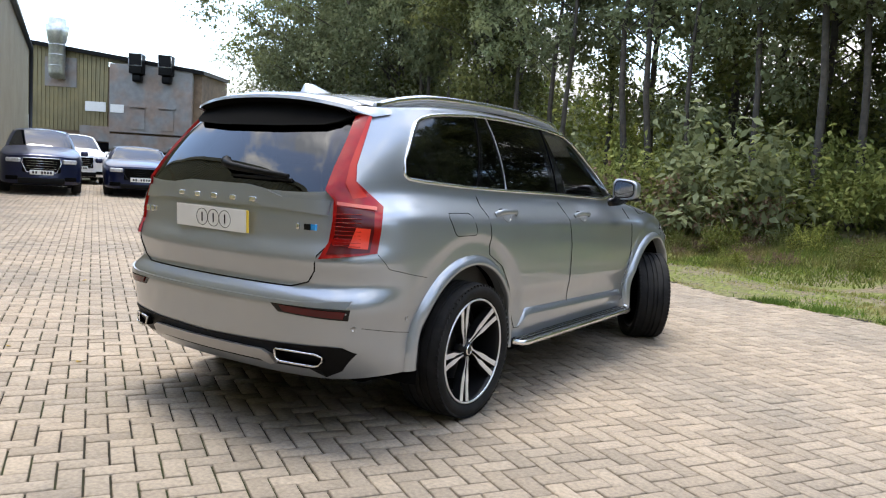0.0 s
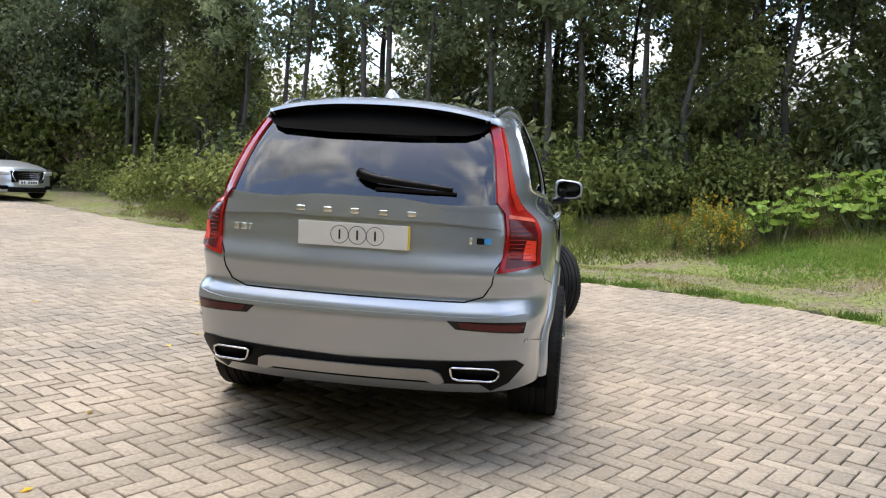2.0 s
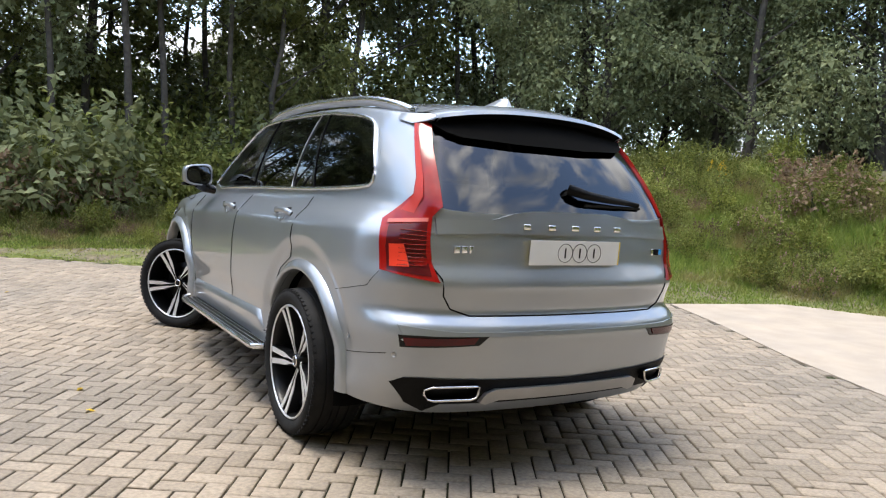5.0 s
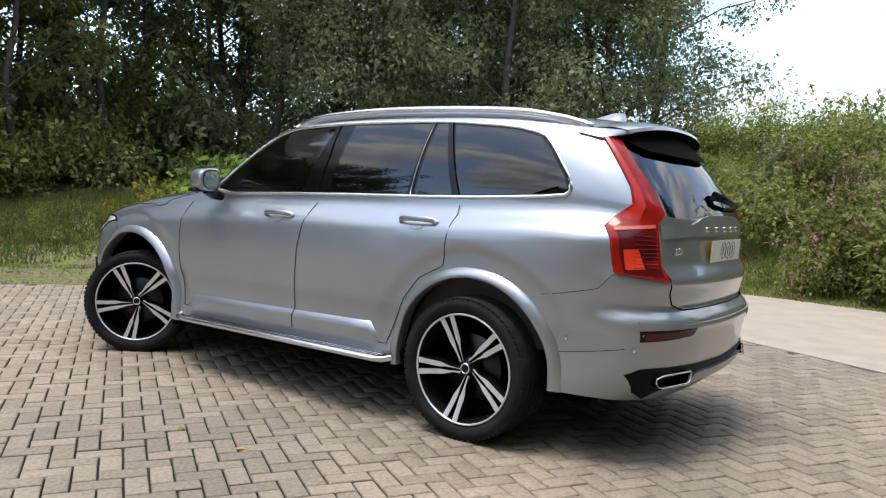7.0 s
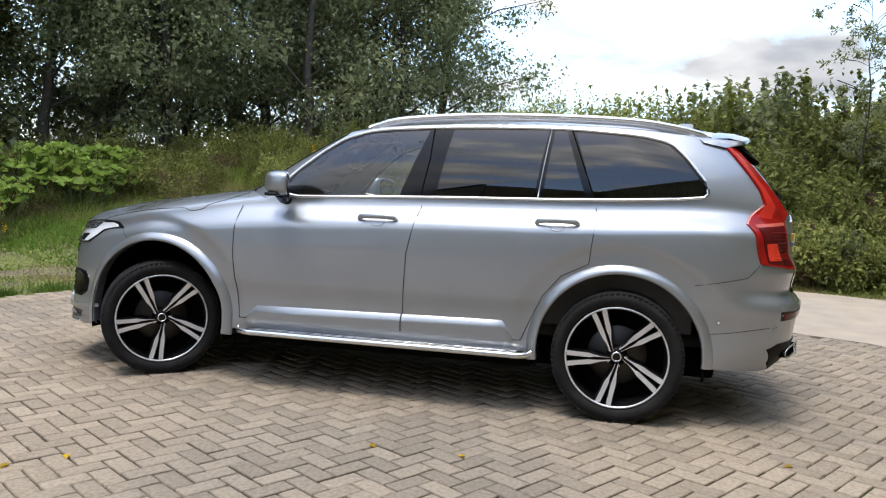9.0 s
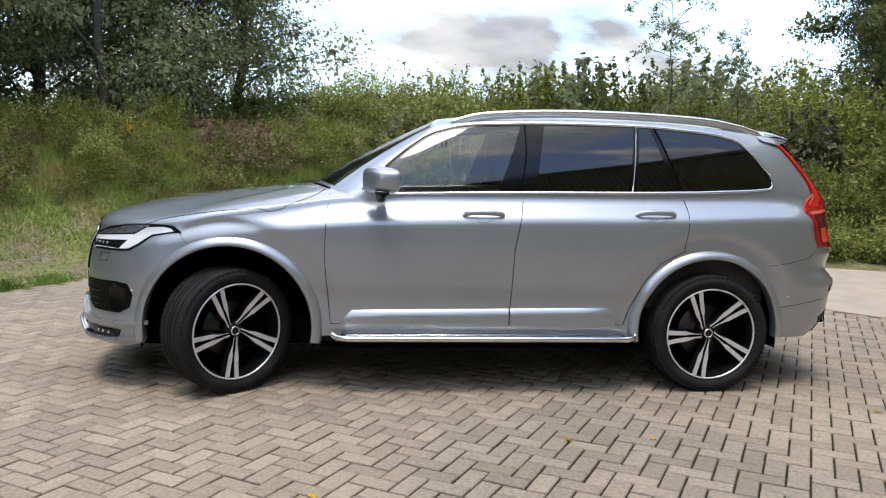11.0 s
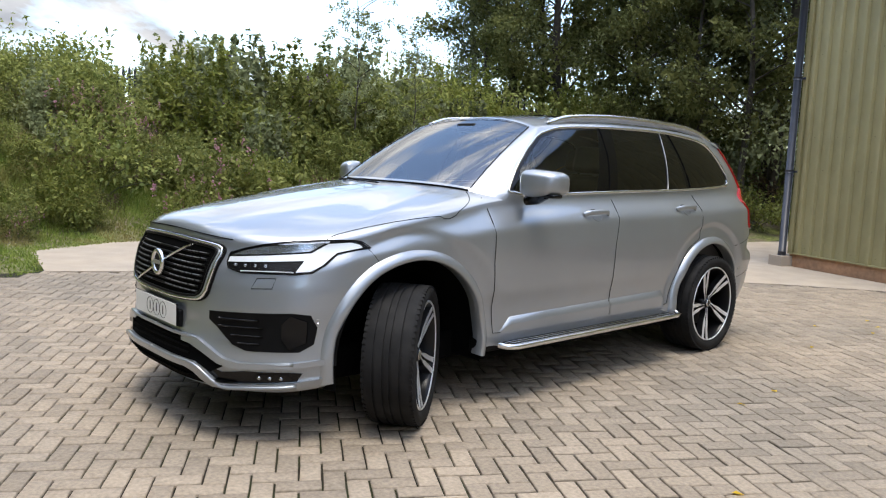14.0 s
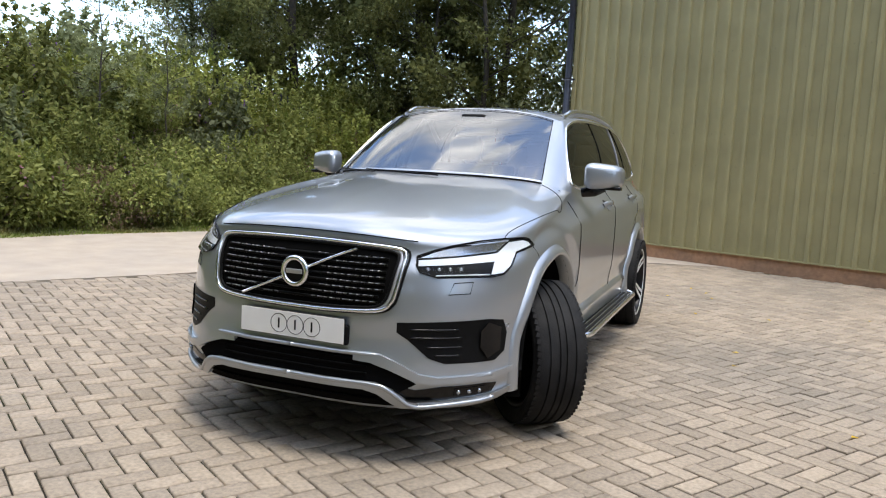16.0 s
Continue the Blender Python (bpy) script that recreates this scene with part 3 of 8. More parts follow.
def sheet(G, kind, skip_axis=True, test=None, flip=False):
    nu, nl = G.shape[:2]
    for sx in (1, -1):
        V = [[SHELL.verts.new((sx * p[0], p[1], p[2])) for p in row] for row in G]
        for i in range(nu - 1):
            for j in range(nl - 1):
                loop = [V[i][j], V[i + 1][j], V[i + 1][j + 1], V[i][j + 1]]
                if (sx < 0) != flip:
                    loop.reverse()
                try:
                    f = SHELL.faces.new(loop)
                except ValueError:
                    continue
                f[tag] = kind if test is None else test(i, j)


def up_kind(i, j):
    t = (j + 0.5) / (NG - 1)
    if i < NQ - 3 and 0.02 < t < 0.95:
        return B_SCREEN
    if i >= NQ + NS + 3 and t < 0.93:
        return B_REARGL
    return B_GREEN


sheet(LOW, B_BODY)
sheet(UP, 0, test=up_kind)
sheet(HOOD, B_HOOD)
RG = np.array([[roof_at(s, q) for q in np.linspace(0, 1, 22)] for s in np.linspace(0, 1, 60)])
sheet(RG, B_ROOF)
bmesh.ops.remove_doubles(SHELL, verts=SHELL.verts, dist=0.0006)
bmesh.ops.recalc_face_normals(SHELL, faces=SHELL.faces)
BVH = BVHTree.FromBMesh(SHELL)


def cut(bm, poly, a, b, test):
    """Cuts the faces that pass test along the lines of a polygon in axes a, b; gives those inside it."""
    poly = np.array(poly, float)
    lo, hi = poly.min(0) - 0.001, poly.max(0) + 0.001

    def near():
        out = []
        for f in bm.faces:
            if not test(f):
                continue
            ps = [(v.co[a], v.co[b]) for v in f.verts]
            if min(p[0] for p in ps) < hi[0] and max(p[0] for p in ps) > lo[0] and min(p[1] for p in ps) < hi[1] and max(p[1] for p in ps) > lo[1]:
                out.append(f)
        return out
    for i in range(len(poly)):
        p, q = poly[i], poly[(i + 1) % len(poly)]
        co, no = [0.0] * 3, [0.0] * 3
        co[a], co[b] = p
        no[a], no[b] = q[1] - p[1], -(q[0] - p[0])
        # only faces that the edge itself comes near
        el, eh = np.minimum(p, q) - 0.002, np.maximum(p, q) + 0.002
        fs = [f for f in near() if not (min(v.co[a] for v in f.verts) > eh[0] or max(v.co[a] for v in f.verts) < el[0] or min(v.co[b] for v in f.verts) > eh[1] or max(v.co[b] for v in f.verts) < el[1])]
        geom = list({e for f in fs for e in f.edges} | {v for f in fs for v in f.verts}) + fs
        bmesh.ops.bisect_plane(bm, geom=geom, dist=1e-5, plane_co=co, plane_no=no)
    res = []
    fs = near()
    if fs:
        c = [f.calc_center_median() for f in fs]
        ins = inside(np.array([k[a] for k in c]), np.array([k[b] for k in c]), poly)
        res = [f for f, k in zip(fs, ins) if k]
    return res


def arc(cy_, cz_, r, a0, a1, n, rz=None):
    return [(cy_ + r * math.cos(radians(a)), cz_ + (rz or r) * math.sin(radians(a))) for a in np.linspace(a0, a1, n)]


ARCH_F, ARCH_R = (2.945, 0.385, 0.485), (0.0, 0.375, 0.455)
DLO = [(2.20, 1.182), (2.05, 1.345), (1.9, 1.47), (1.76, 1.565), (1.6, 1.612), (1.47, 1.628), (1.1, 1.645), (0.69, 1.65), (0.32, 1.645), (-0.07, 1.615), (-0.24, 1.575), (-0.32, 1.50), (-0.42, 1.375), (-0.455, 1.295), (-0.42, 1.262), (0.17, 1.232), (1.22, 1.213)]
DLO = [(a[0] * w + b[0] * (1 - w), a[1] * w + b[1] * (1 - w)) for a, b in zip(DLO, DLO[1:] + DLO[:1]) for w in (0.8, 0.2)]
PANES = {"front": [(2.13, 1.20), (2.03, 1.335), (1.88, 1.46), (1.75, 1.545), (1.6, 1.594), (1.47, 1.61), (1.19, 1.627), (1.337, 1.222)],
         "rear": [(1.04, 1.632), (0.46, 1.636), (0.52, 1.234), (1.11, 1.227)],
         "vent": [(0.425, 1.636), (0.355, 1.634), (0.22, 1.242), (0.47, 1.237)],
         "quarter": [(0.305, 1.63), (-0.07, 1.60), (-0.225, 1.562), (-0.305, 1.49), (-0.40, 1.37), (-0.432, 1.30), (-0.41, 1.278), (0.17, 1.247)]}
FD = [(2.36, 1.24), (2.38, 1.05), (2.39, 0.82), (2.35, 0.41), (1.27, 0.41), (1.25, 0.88), (1.19, 1.16), (1.18, 1.24)]
RD = [(1.18, 1.24), (1.19, 1.16), (1.25, 0.88), (1.27, 0.41), (0.55, 0.41), (0.50, 0.53), (0.43, 0.68), (0.33, 0.80), (0.18, 0.875), (0.15, 1.14), (0.17, 1.24)]
side_face = lambda f: abs(f.calc_center_median().x) > 0.45
dead = []
for (yy, zz, rr), end in ((ARCH_F, 1), (ARCH_R, 0)):
    dead += cut(SHELL, arc(yy, zz, rr, 0, 180, 25) + [(yy - rr, 0.1), (yy + rr, 0.1)], 1, 2, lambda f: side_face(f) and f[tag] == B_BODY)
bmesh.ops.delete(SHELL, geom=list({f for f in dead if f.is_valid}), context="FACES")
ids = {"frontpane": 10, "rearpane": 11, "ventpane": 12, "quarterpane": 13}
for f in cut(SHELL, DLO, 1, 2, lambda f: side_face(f) and f[tag] in (B_GREEN, B_BODY)):
    f[tag] = 9
for k, poly in PANES.items():
    for f in cut(SHELL, poly, 1, 2, lambda f: side_face(f) and f[tag] == 9):
        f[tag] = ids[k + "pane"]
for poly, k in ((FD, 20), (RD, 21)):
    for f in cut(SHELL, poly, 1, 2, lambda f: abs(f.calc_center_median().x) > 0.7 and f[tag] == B_BODY):
        f[tag] = k
TG = [(-0.60, 1.3), (-0.66, 1.17), (-0.69, 1.10), (-0.69, 0.97), (-0.645, 0.90), (-0.635, 0.83), (-0.60, 0.775), (-0.52, 0.748), (0.52, 0.748), (0.60, 0.775), (0.635, 0.83), (0.645, 0.90), (0.69, 0.97), (0.69, 1.10), (0.66, 1.17), (0.60, 1.3)]
for f in cut(SHELL, TG, 0, 2, lambda f: f.calc_center_median().y < -0.7 and f[tag] == B_BODY):
    f[tag] = 22


def piece(name, tags, material, parent, label="", sx=0, hold=SHELL):
    """One panel of the shell as a mesh of its own."""
    bm = bmesh.new()
    vm = {}
    for f in hold.faces:
        if f[tag] in tags and (not sx or f.calc_center_median().x * sx > 0):
            for v in f.verts:
                if v not in vm:
                    vm[v] = bm.verts.new(v.co)
            bm.faces.new([vm[v] for v in f.verts])
    flow = [v.normal.copy() for v in vm]               # panels share the shell's normals, so highlights run on across the joints
    ob = part(name, bm, material, parent, label)
    if material is M_PAINT:
        ob.data.normals_split_custom_set_from_vertices(flow)
    return ob


SHELL.normal_update()
car = empty("car", "silver metallic family estate car with privacy glass on block paving", "car")
piece("body", (B_BODY, B_GREEN), M_PAINT, car)
piece("bonnet", (B_HOOD,), M_PAINT, car)
piece("roof", (B_ROOF,), M_PAINT, car)
tailgate = piece("tailgate", (22,), M_PAINT, car)
piece("windscreen", (B_SCREEN,), M_SCREEN, car, "clear windscreen with sky reflected").visible_shadow = False
piece("rear_window", (B_REARGL,), M_PRIV, tailgate, "dark tinted rear window")
DOORS = {}
for sx in (-1, 1):
    DOORS["f", sx] = piece("front_door", (20,), M_PAINT, car, sx=sx)
    DOORS["r", sx] = piece("rear_door", (21,), M_PAINT, car, sx=sx)
    piece("window_trim", (9,), M_BLACK, car, "gloss black pillar trim", sx=sx)
    piece("window_pane", (10,), M_CLEAR, DOORS["f", sx], "lightly tinted side glass", sx=sx).visible_shadow = False
    piece("window_pane", (11,), M_PRIV, DOORS["r", sx], "dark privacy glass", sx=sx)
    piece("window_pane", (12,), M_PRIV, DOORS["r", sx], "dark privacy glass", sx=sx)
    piece("quarter_window", (13,), M_PRIV, car, "dark privacy glass", sx=sx)


def on_side(y, z, sx, lift=0.0):
    hit, n, _, _ = BVH.ray_cast(Vector((sx * 3, y, z)), Vector((-sx, 0, 0)))
    if hit is None:
        hit, n = Vector((sx * 0.6, y, z)), Vector((sx, 0, 0))
    if n.x * sx < 0:
        n = -n
    return hit + n * lift


def on_ray(o, d, lift=0.0):
    d = Vector(d).normalized()
    hit, n, _, _ = BVH.ray_cast(Vector(o), d)
    k = 0
    while hit is None and k < 14:              # just under the shell's lower edge: take the edge's depth
        k += 1
        hit, n, _, _ = BVH.ray_cast(Vector(o) + Vector((0, 0, 0.01 * k)), d)
    if hit is None:
        hit, n, _, _ = BVH.find_nearest(Vector(o) + d * 1.2)
    if k:
        hit = hit - Vector((0, 0, 0.01 * k))
    if n.dot(d) > 0:
        n = -n
    return hit + n * lift


def seam(name, pts, parent=None, r=0.0024, m=None, sides=5, closed=False):
    bm = bmesh.new()
    tube(bm, pts, r, sides, closed)
    return part(name, bm, m or M_DARK, parent or car)


def dense(poly, step=0.04, closed=False):
    out = []
    pts = list(poly) + ([poly[0]] if closed else [])
    for p, q in zip(pts, pts[1:]):
        p, q = np.array(p, float), np.array(q, float)
        n = max(1, int(np.linalg.norm(q - p) / step))
        out += [p + (q - p) * i / n for i in range(n)]
    return out + ([] if closed else [np.array(pts[-1], float)])


def patch(name, pts3, d, material, parent, lift=0.01, deep=0.02, step=0.05, label="", follow=True, smooth=True, ease=0):
    """A shaped panel seen along direction d, laid on the shell and lifted off it, with edges that run back into it."""
    d = Vector(d).normalized()
    r = d.cross(Vector((0, 0, 1))).normalized()
    up = r.cross(d).normalized()
    P = [Vector(p) for p in pts3]
    mid = sum(P, Vector()) / len(P)
    poly = [((p - mid).dot(r), (p - mid).dot(up)) for p in P]
    A = np.array(poly)
    lo, hi = A.min(0) - 0.003, A.max(0) + 0.003
    nx_, ny_ = max(1, int((hi[0] - lo[0]) / step)), max(1, int((hi[1] - lo[1]) / step))
    bm = bmesh.new()
    bmesh.ops.create_grid(bm, x_segments=nx_, y_segments=ny_, size=0.5)
    for v in bm.verts:
        v.co = Vector((lo[0] + (v.co.x + 0.5) * (hi[0] - lo[0]), lo[1] + (v.co.y + 0.5) * (hi[1] - lo[1]), 0))
    keep = set(cut(bm, poly, 0, 1, lambda f: True))
    bmesh.ops.delete(bm, geom=[f for f in bm.faces if f not in keep], context="FACES")
    for v in bm.verts:
        o = mid + r * v.co.x + up * v.co.y
        if follow:
            o2 = on_ray(o - d * 1.2, d, 0.0)
            v.co = o2 - d * lift
        else:
            v.co = o - d * lift
    for _ in range(ease):
        bmesh.ops.smooth_vert(bm, verts=[v for v in bm.verts if not v.is_boundary], factor=0.5, use_axis_x=True, use_axis_y=True, use_axis_z=True)
    rim = [e for e in bm.edges if e.is_boundary]
    ret = bmesh.ops.extrude_edge_only(bm, edges=rim)
    for v in ret["geom"]:
        if isinstance(v, bmesh.types.BMVert):
            v.co += d * deep
    bmesh.ops.recalc_face_normals(bm, faces=bm.faces)
    ob = part(name, bm, material, parent, label, smooth=False)
    if smooth:
        me_ = ob.data
        me_.polygons.foreach_set("use_smooth", [True] * len(me_.polygons))
        me_.set_sharp_from_angle(angle=radians(35))
    return ob


# ---- the estate: what is fitted to the shell ----
# underside, wheel housings
bm = bmesh.new()
box(bm, -0.64, 0.64, -0.55, 3.55, 0.225, 0.40, 0.03)
box(bm, -0.84, 0.84, 0.48, 2.42, 0.245, 0.40, 0.03)
box(bm, -0.64, 0.64, -0.80, -0.50, 0.29, 0.44, 0.02)
box(bm, -0.60, 0.60, 3.46, 3.68, 0.28, 0.42, 0.02)
part("underbody", bm, M_DARK, car)
for yy, zz, rr in (ARCH_F, ARCH_R):
    for sx in (-1, 1):
        bm = bmesh.new()
        cols = []
        for k in range(25):
            a = math.pi * k / 24
            ring = []
            for x, f in ((0.90, 1.0), (0.86, 1.04), (0.60, 1.04), (0.42, 0.9)):
                ring.append(bm.verts.new((sx * x, yy + rr * f * math.cos(a), zz + rr * f * math.sin(a) - 0.0)))
            cols.append(ring)
        for A, B in zip(cols, cols[1:]):
            for i in range(3):
                bm.faces.new((A[i], A[i + 1], B[i + 1], B[i]))
        bm.faces.new([c[3] for c in cols])
        for end in (cols[0], cols[-1]):
            low = [bm.verts.new((v.co.x, v.co.y, 0.26)) for v in end]
            for i in range(3):
                bm.faces.new((end[i], end[i + 1], low[i + 1], low[i]))
        part("wheel_liner", bm, M_DARK, car)


def flare(cy_, cz_, r_in, r_out, a0, a1, sx):
    """A raised lip round a wheel arch."""
    bm = bmesh.new()
    rows = []
    for a in np.linspace(a0, a1, 49):
        ca, sa = math.cos(radians(a)), math.sin(radians(a))
        ro = r_out * (1 + 0.02 * abs(ca))
        base = on_side(cy_ + ro * ca, max(cz_ + ro * sa, 0.36), sx)
        row = []
        for r, lift in ((ro, -0.004), (ro - 0.006, 0.010), (ro - 0.02, 0.022), (r_in + 0.018, 0.034), (r_in + 0.004, 0.034), (r_in - 0.002, 0.026), (r_in + 0.004, -0.05)):
            row.append(bm.verts.new((base.x + sx * lift, cy_ + r * ca, cz_ + r * sa)))
        rows.append(row)
    for A, B in zip(rows, rows[1:]):
        for i in range(6):
            loop = (A[i], A[i + 1], B[i + 1], B[i])
            bm.faces.new(loop if sx < 0 else loop[::-1])
    bmesh.ops.recalc_face_normals(bm, faces=bm.faces)
    part("arch_lip", bm, M_PAINT, car)


for sx in (-1, 1):
    flare(ARCH_F[0], ARCH_F[1], ARCH_F[2], ARCH_F[2] + 0.052, -10, 190, sx)
    flare(ARCH_R[0], ARCH_R[1], ARCH_R[2], ARCH_R[2] + 0.052, -8, 185, sx)


# ---- wheels ----
def build_wheel(angle):
    w = new("wheel")
    bm = bmesh.new()
    R, ri = 0.368, 0.283
    prof = [(-0.105, ri), (-0.125, ri + 0.012), (-0.137, ri + 0.040), (-0.134, R - 0.028), (-0.122, R - 0.010), (-0.105, R - 0.003), (-0.072, R), (-0.070, R - 0.008), (-0.062, R - 0.008), (-0.060, R), (-0.024, R), (-0.022, R - 0.008), (-0.012, R - 0.008), (-0.010, R)]
    prof += [(-x, r) for x, r in prof[::-1]]
    lathe(bm, prof, 72)
    for k in range(72):                       # shoulder blocks of the tread
        for sg in (-1, 1):
            box(bm, sg * 0.118 - 0.014, sg * 0.118 + 0.014, -0.011, 0.011, R - 0.018, R - 0.0065, m=Matrix.Rotation(2 * math.pi * (k + 0.25 * sg) / 72, 4, "X") @ Matrix.Rotation(0.25 * sg, 4, "Z"))
    tyre = part("tyre", bm, M_RUBBER, w)
    tyre.data.set_sharp_from_angle(angle=radians(40))
    bm = bmesh.new()
    lathe(bm, [(0.118, 0.2865), (0.122, 0.283), (0.118, 0.276), (0.095, 0.270), (0.05, 0.262), (-0.06, 0.255), (-0.11, 0.272), (-0.105, 0.285)], 64)
    part("rim", bm, M_ALLOYB, w, "black alloy rim barrel")
    bm = bmesh.new()
    lathe(bm, [(0.1185, 0.2862), (0.1235, 0.2835), (0.1235, 0.2775), (0.118, 0.2745)], 64)
    part("rim_lip", bm, M_ALLOY, w, "bright machined rim lip")
    bm = bmesh.new()
    lathe(bm, [(0.012, 0.0), (0.012, 0.165), (0.006, 0.17), (-0.02, 0.17), (-0.02, 0.0)], 40)
    part("brake_disc", bm, M_STEEL, w, "grey steel brake disc")
    bm = bmesh.new()
    lathe(bm, [(-0.03, 0.262), (-0.03, 0.0)], 40)
    part("hub_back", bm, M_DARK, w)
    bm = bmesh.new()
    lathe(bm, [(0.03, 0.060), (0.060, 0.054), (0.070, 0.044), (0.078, 0.036), (0.086, 0.034), (0.090, 0.026), (0.091, 0.0)], 36)
    part("hub_cap", bm, M_ALLOYB, w, "black hub cap")
    bm = bmesh.new()
    lathe(bm, [(0.0885, 0.029), (0.0925, 0.026), (0.0925, 0.022), (0.0895, 0.020)], 36)
    part("cap_ring", bm, M_CHROME, w, "small bright ring on the cap")
    for k in range(5):
        a = radians(angle + 72 * k)
        m = Matrix.Rotation(-a, 4, "X")       # angle from +y upwards
        for sg in (-1, 1):
            rad = [0.036, 0.085, 0.125, 0.15, 0.21, 0.272]
            off = [0.008, 0.011, 0.017, 0.019, 0.024, 0.031]
            wid = [0.0058, 0.0065, 0.0120, 0.0155, 0.0150, 0.0165] if sg > 0 else [0.0030, 0.0040, 0.0085, 0.0150, 0.0150, 0.0165]
            dep = [0.076, 0.084, 0.088, 0.092, 0.102, 0.116]
            for kind, inset, d0, d1 in (("spoke", 0.0, -0.045, -0.003), ("spoke_face", 0.0022, -0.003, 0.0005)):
                bm = bmesh.new()
                rings = []
                for r, o, wd, dp_ in zip(rad, off, wid, dep):
                    o += sg * 0.016 * (1 - r / 0.272)          # the pair stands off the hub to one side
                    ww = wd - inset
                    rings.append([bm.verts.new(m @ Vector((x, r, sg * o + t))) for x, t in ((dp_ + d0, -ww * (1.5 if d0 < -0.01 else 1)), (dp_ + d0, ww * (1.5 if d0 < -0.01 else 1)), (dp_ + d1, ww), (dp_ + d1, -ww))])
                for A, B in zip(rings, rings[1:]):
                    for i in range(4):
                        bm.faces.new((A[i], A[(i + 1) % 4], B[(i + 1) % 4], B[i]))
                bm.faces.new(rings[0])
                bm.faces.new(rings[-1])
                bmesh.ops.recalc_face_normals(bm, faces=bm.faces)
                part(kind, bm, M_ALLOYB if kind == "spoke" else M_ALLOY, w, "" if kind == "spoke" else "machined bright spoke face", smooth=False)
    for k in range(5):
        bm = bmesh.new()
        a = radians(36 + 72 * k + angle)
        tube(bm, [(0.055, 0.054 * math.cos(a), 0.054 * math.sin(a)), (0.074, 0.054 * math.cos(a), 0.054 * math.sin(a))], 0.009, 6)
        part("wheel_bolt", bm, M_CHROME, w, smooth=False)
    return w


HUB_Z = 0.3665
wheel = build_wheel(103)
wheel.matrix_basis = pose(0.8335, 0, HUB_Z)
wheel.parent = car
copy_thing(wheel, pose(-0.8335, 0, HUB_Z, 0, 0, 180))


def steered(sx, a, spin):
    c, s = math.cos(radians(a)), math.sin(radians(a))
    ox = sx * 0.0435
    return pose(sx * 0.79 + ox * c, 2.984 + ox * s, HUB_Z, 0, 0, a + (180 if sx < 0 else 0)) @ pose(0, 0, 0, spin, 0, 0)


copy_thing(wheel, steered(-1, 38, 5))
copy_thing(wheel, steered(1, 36, 20))

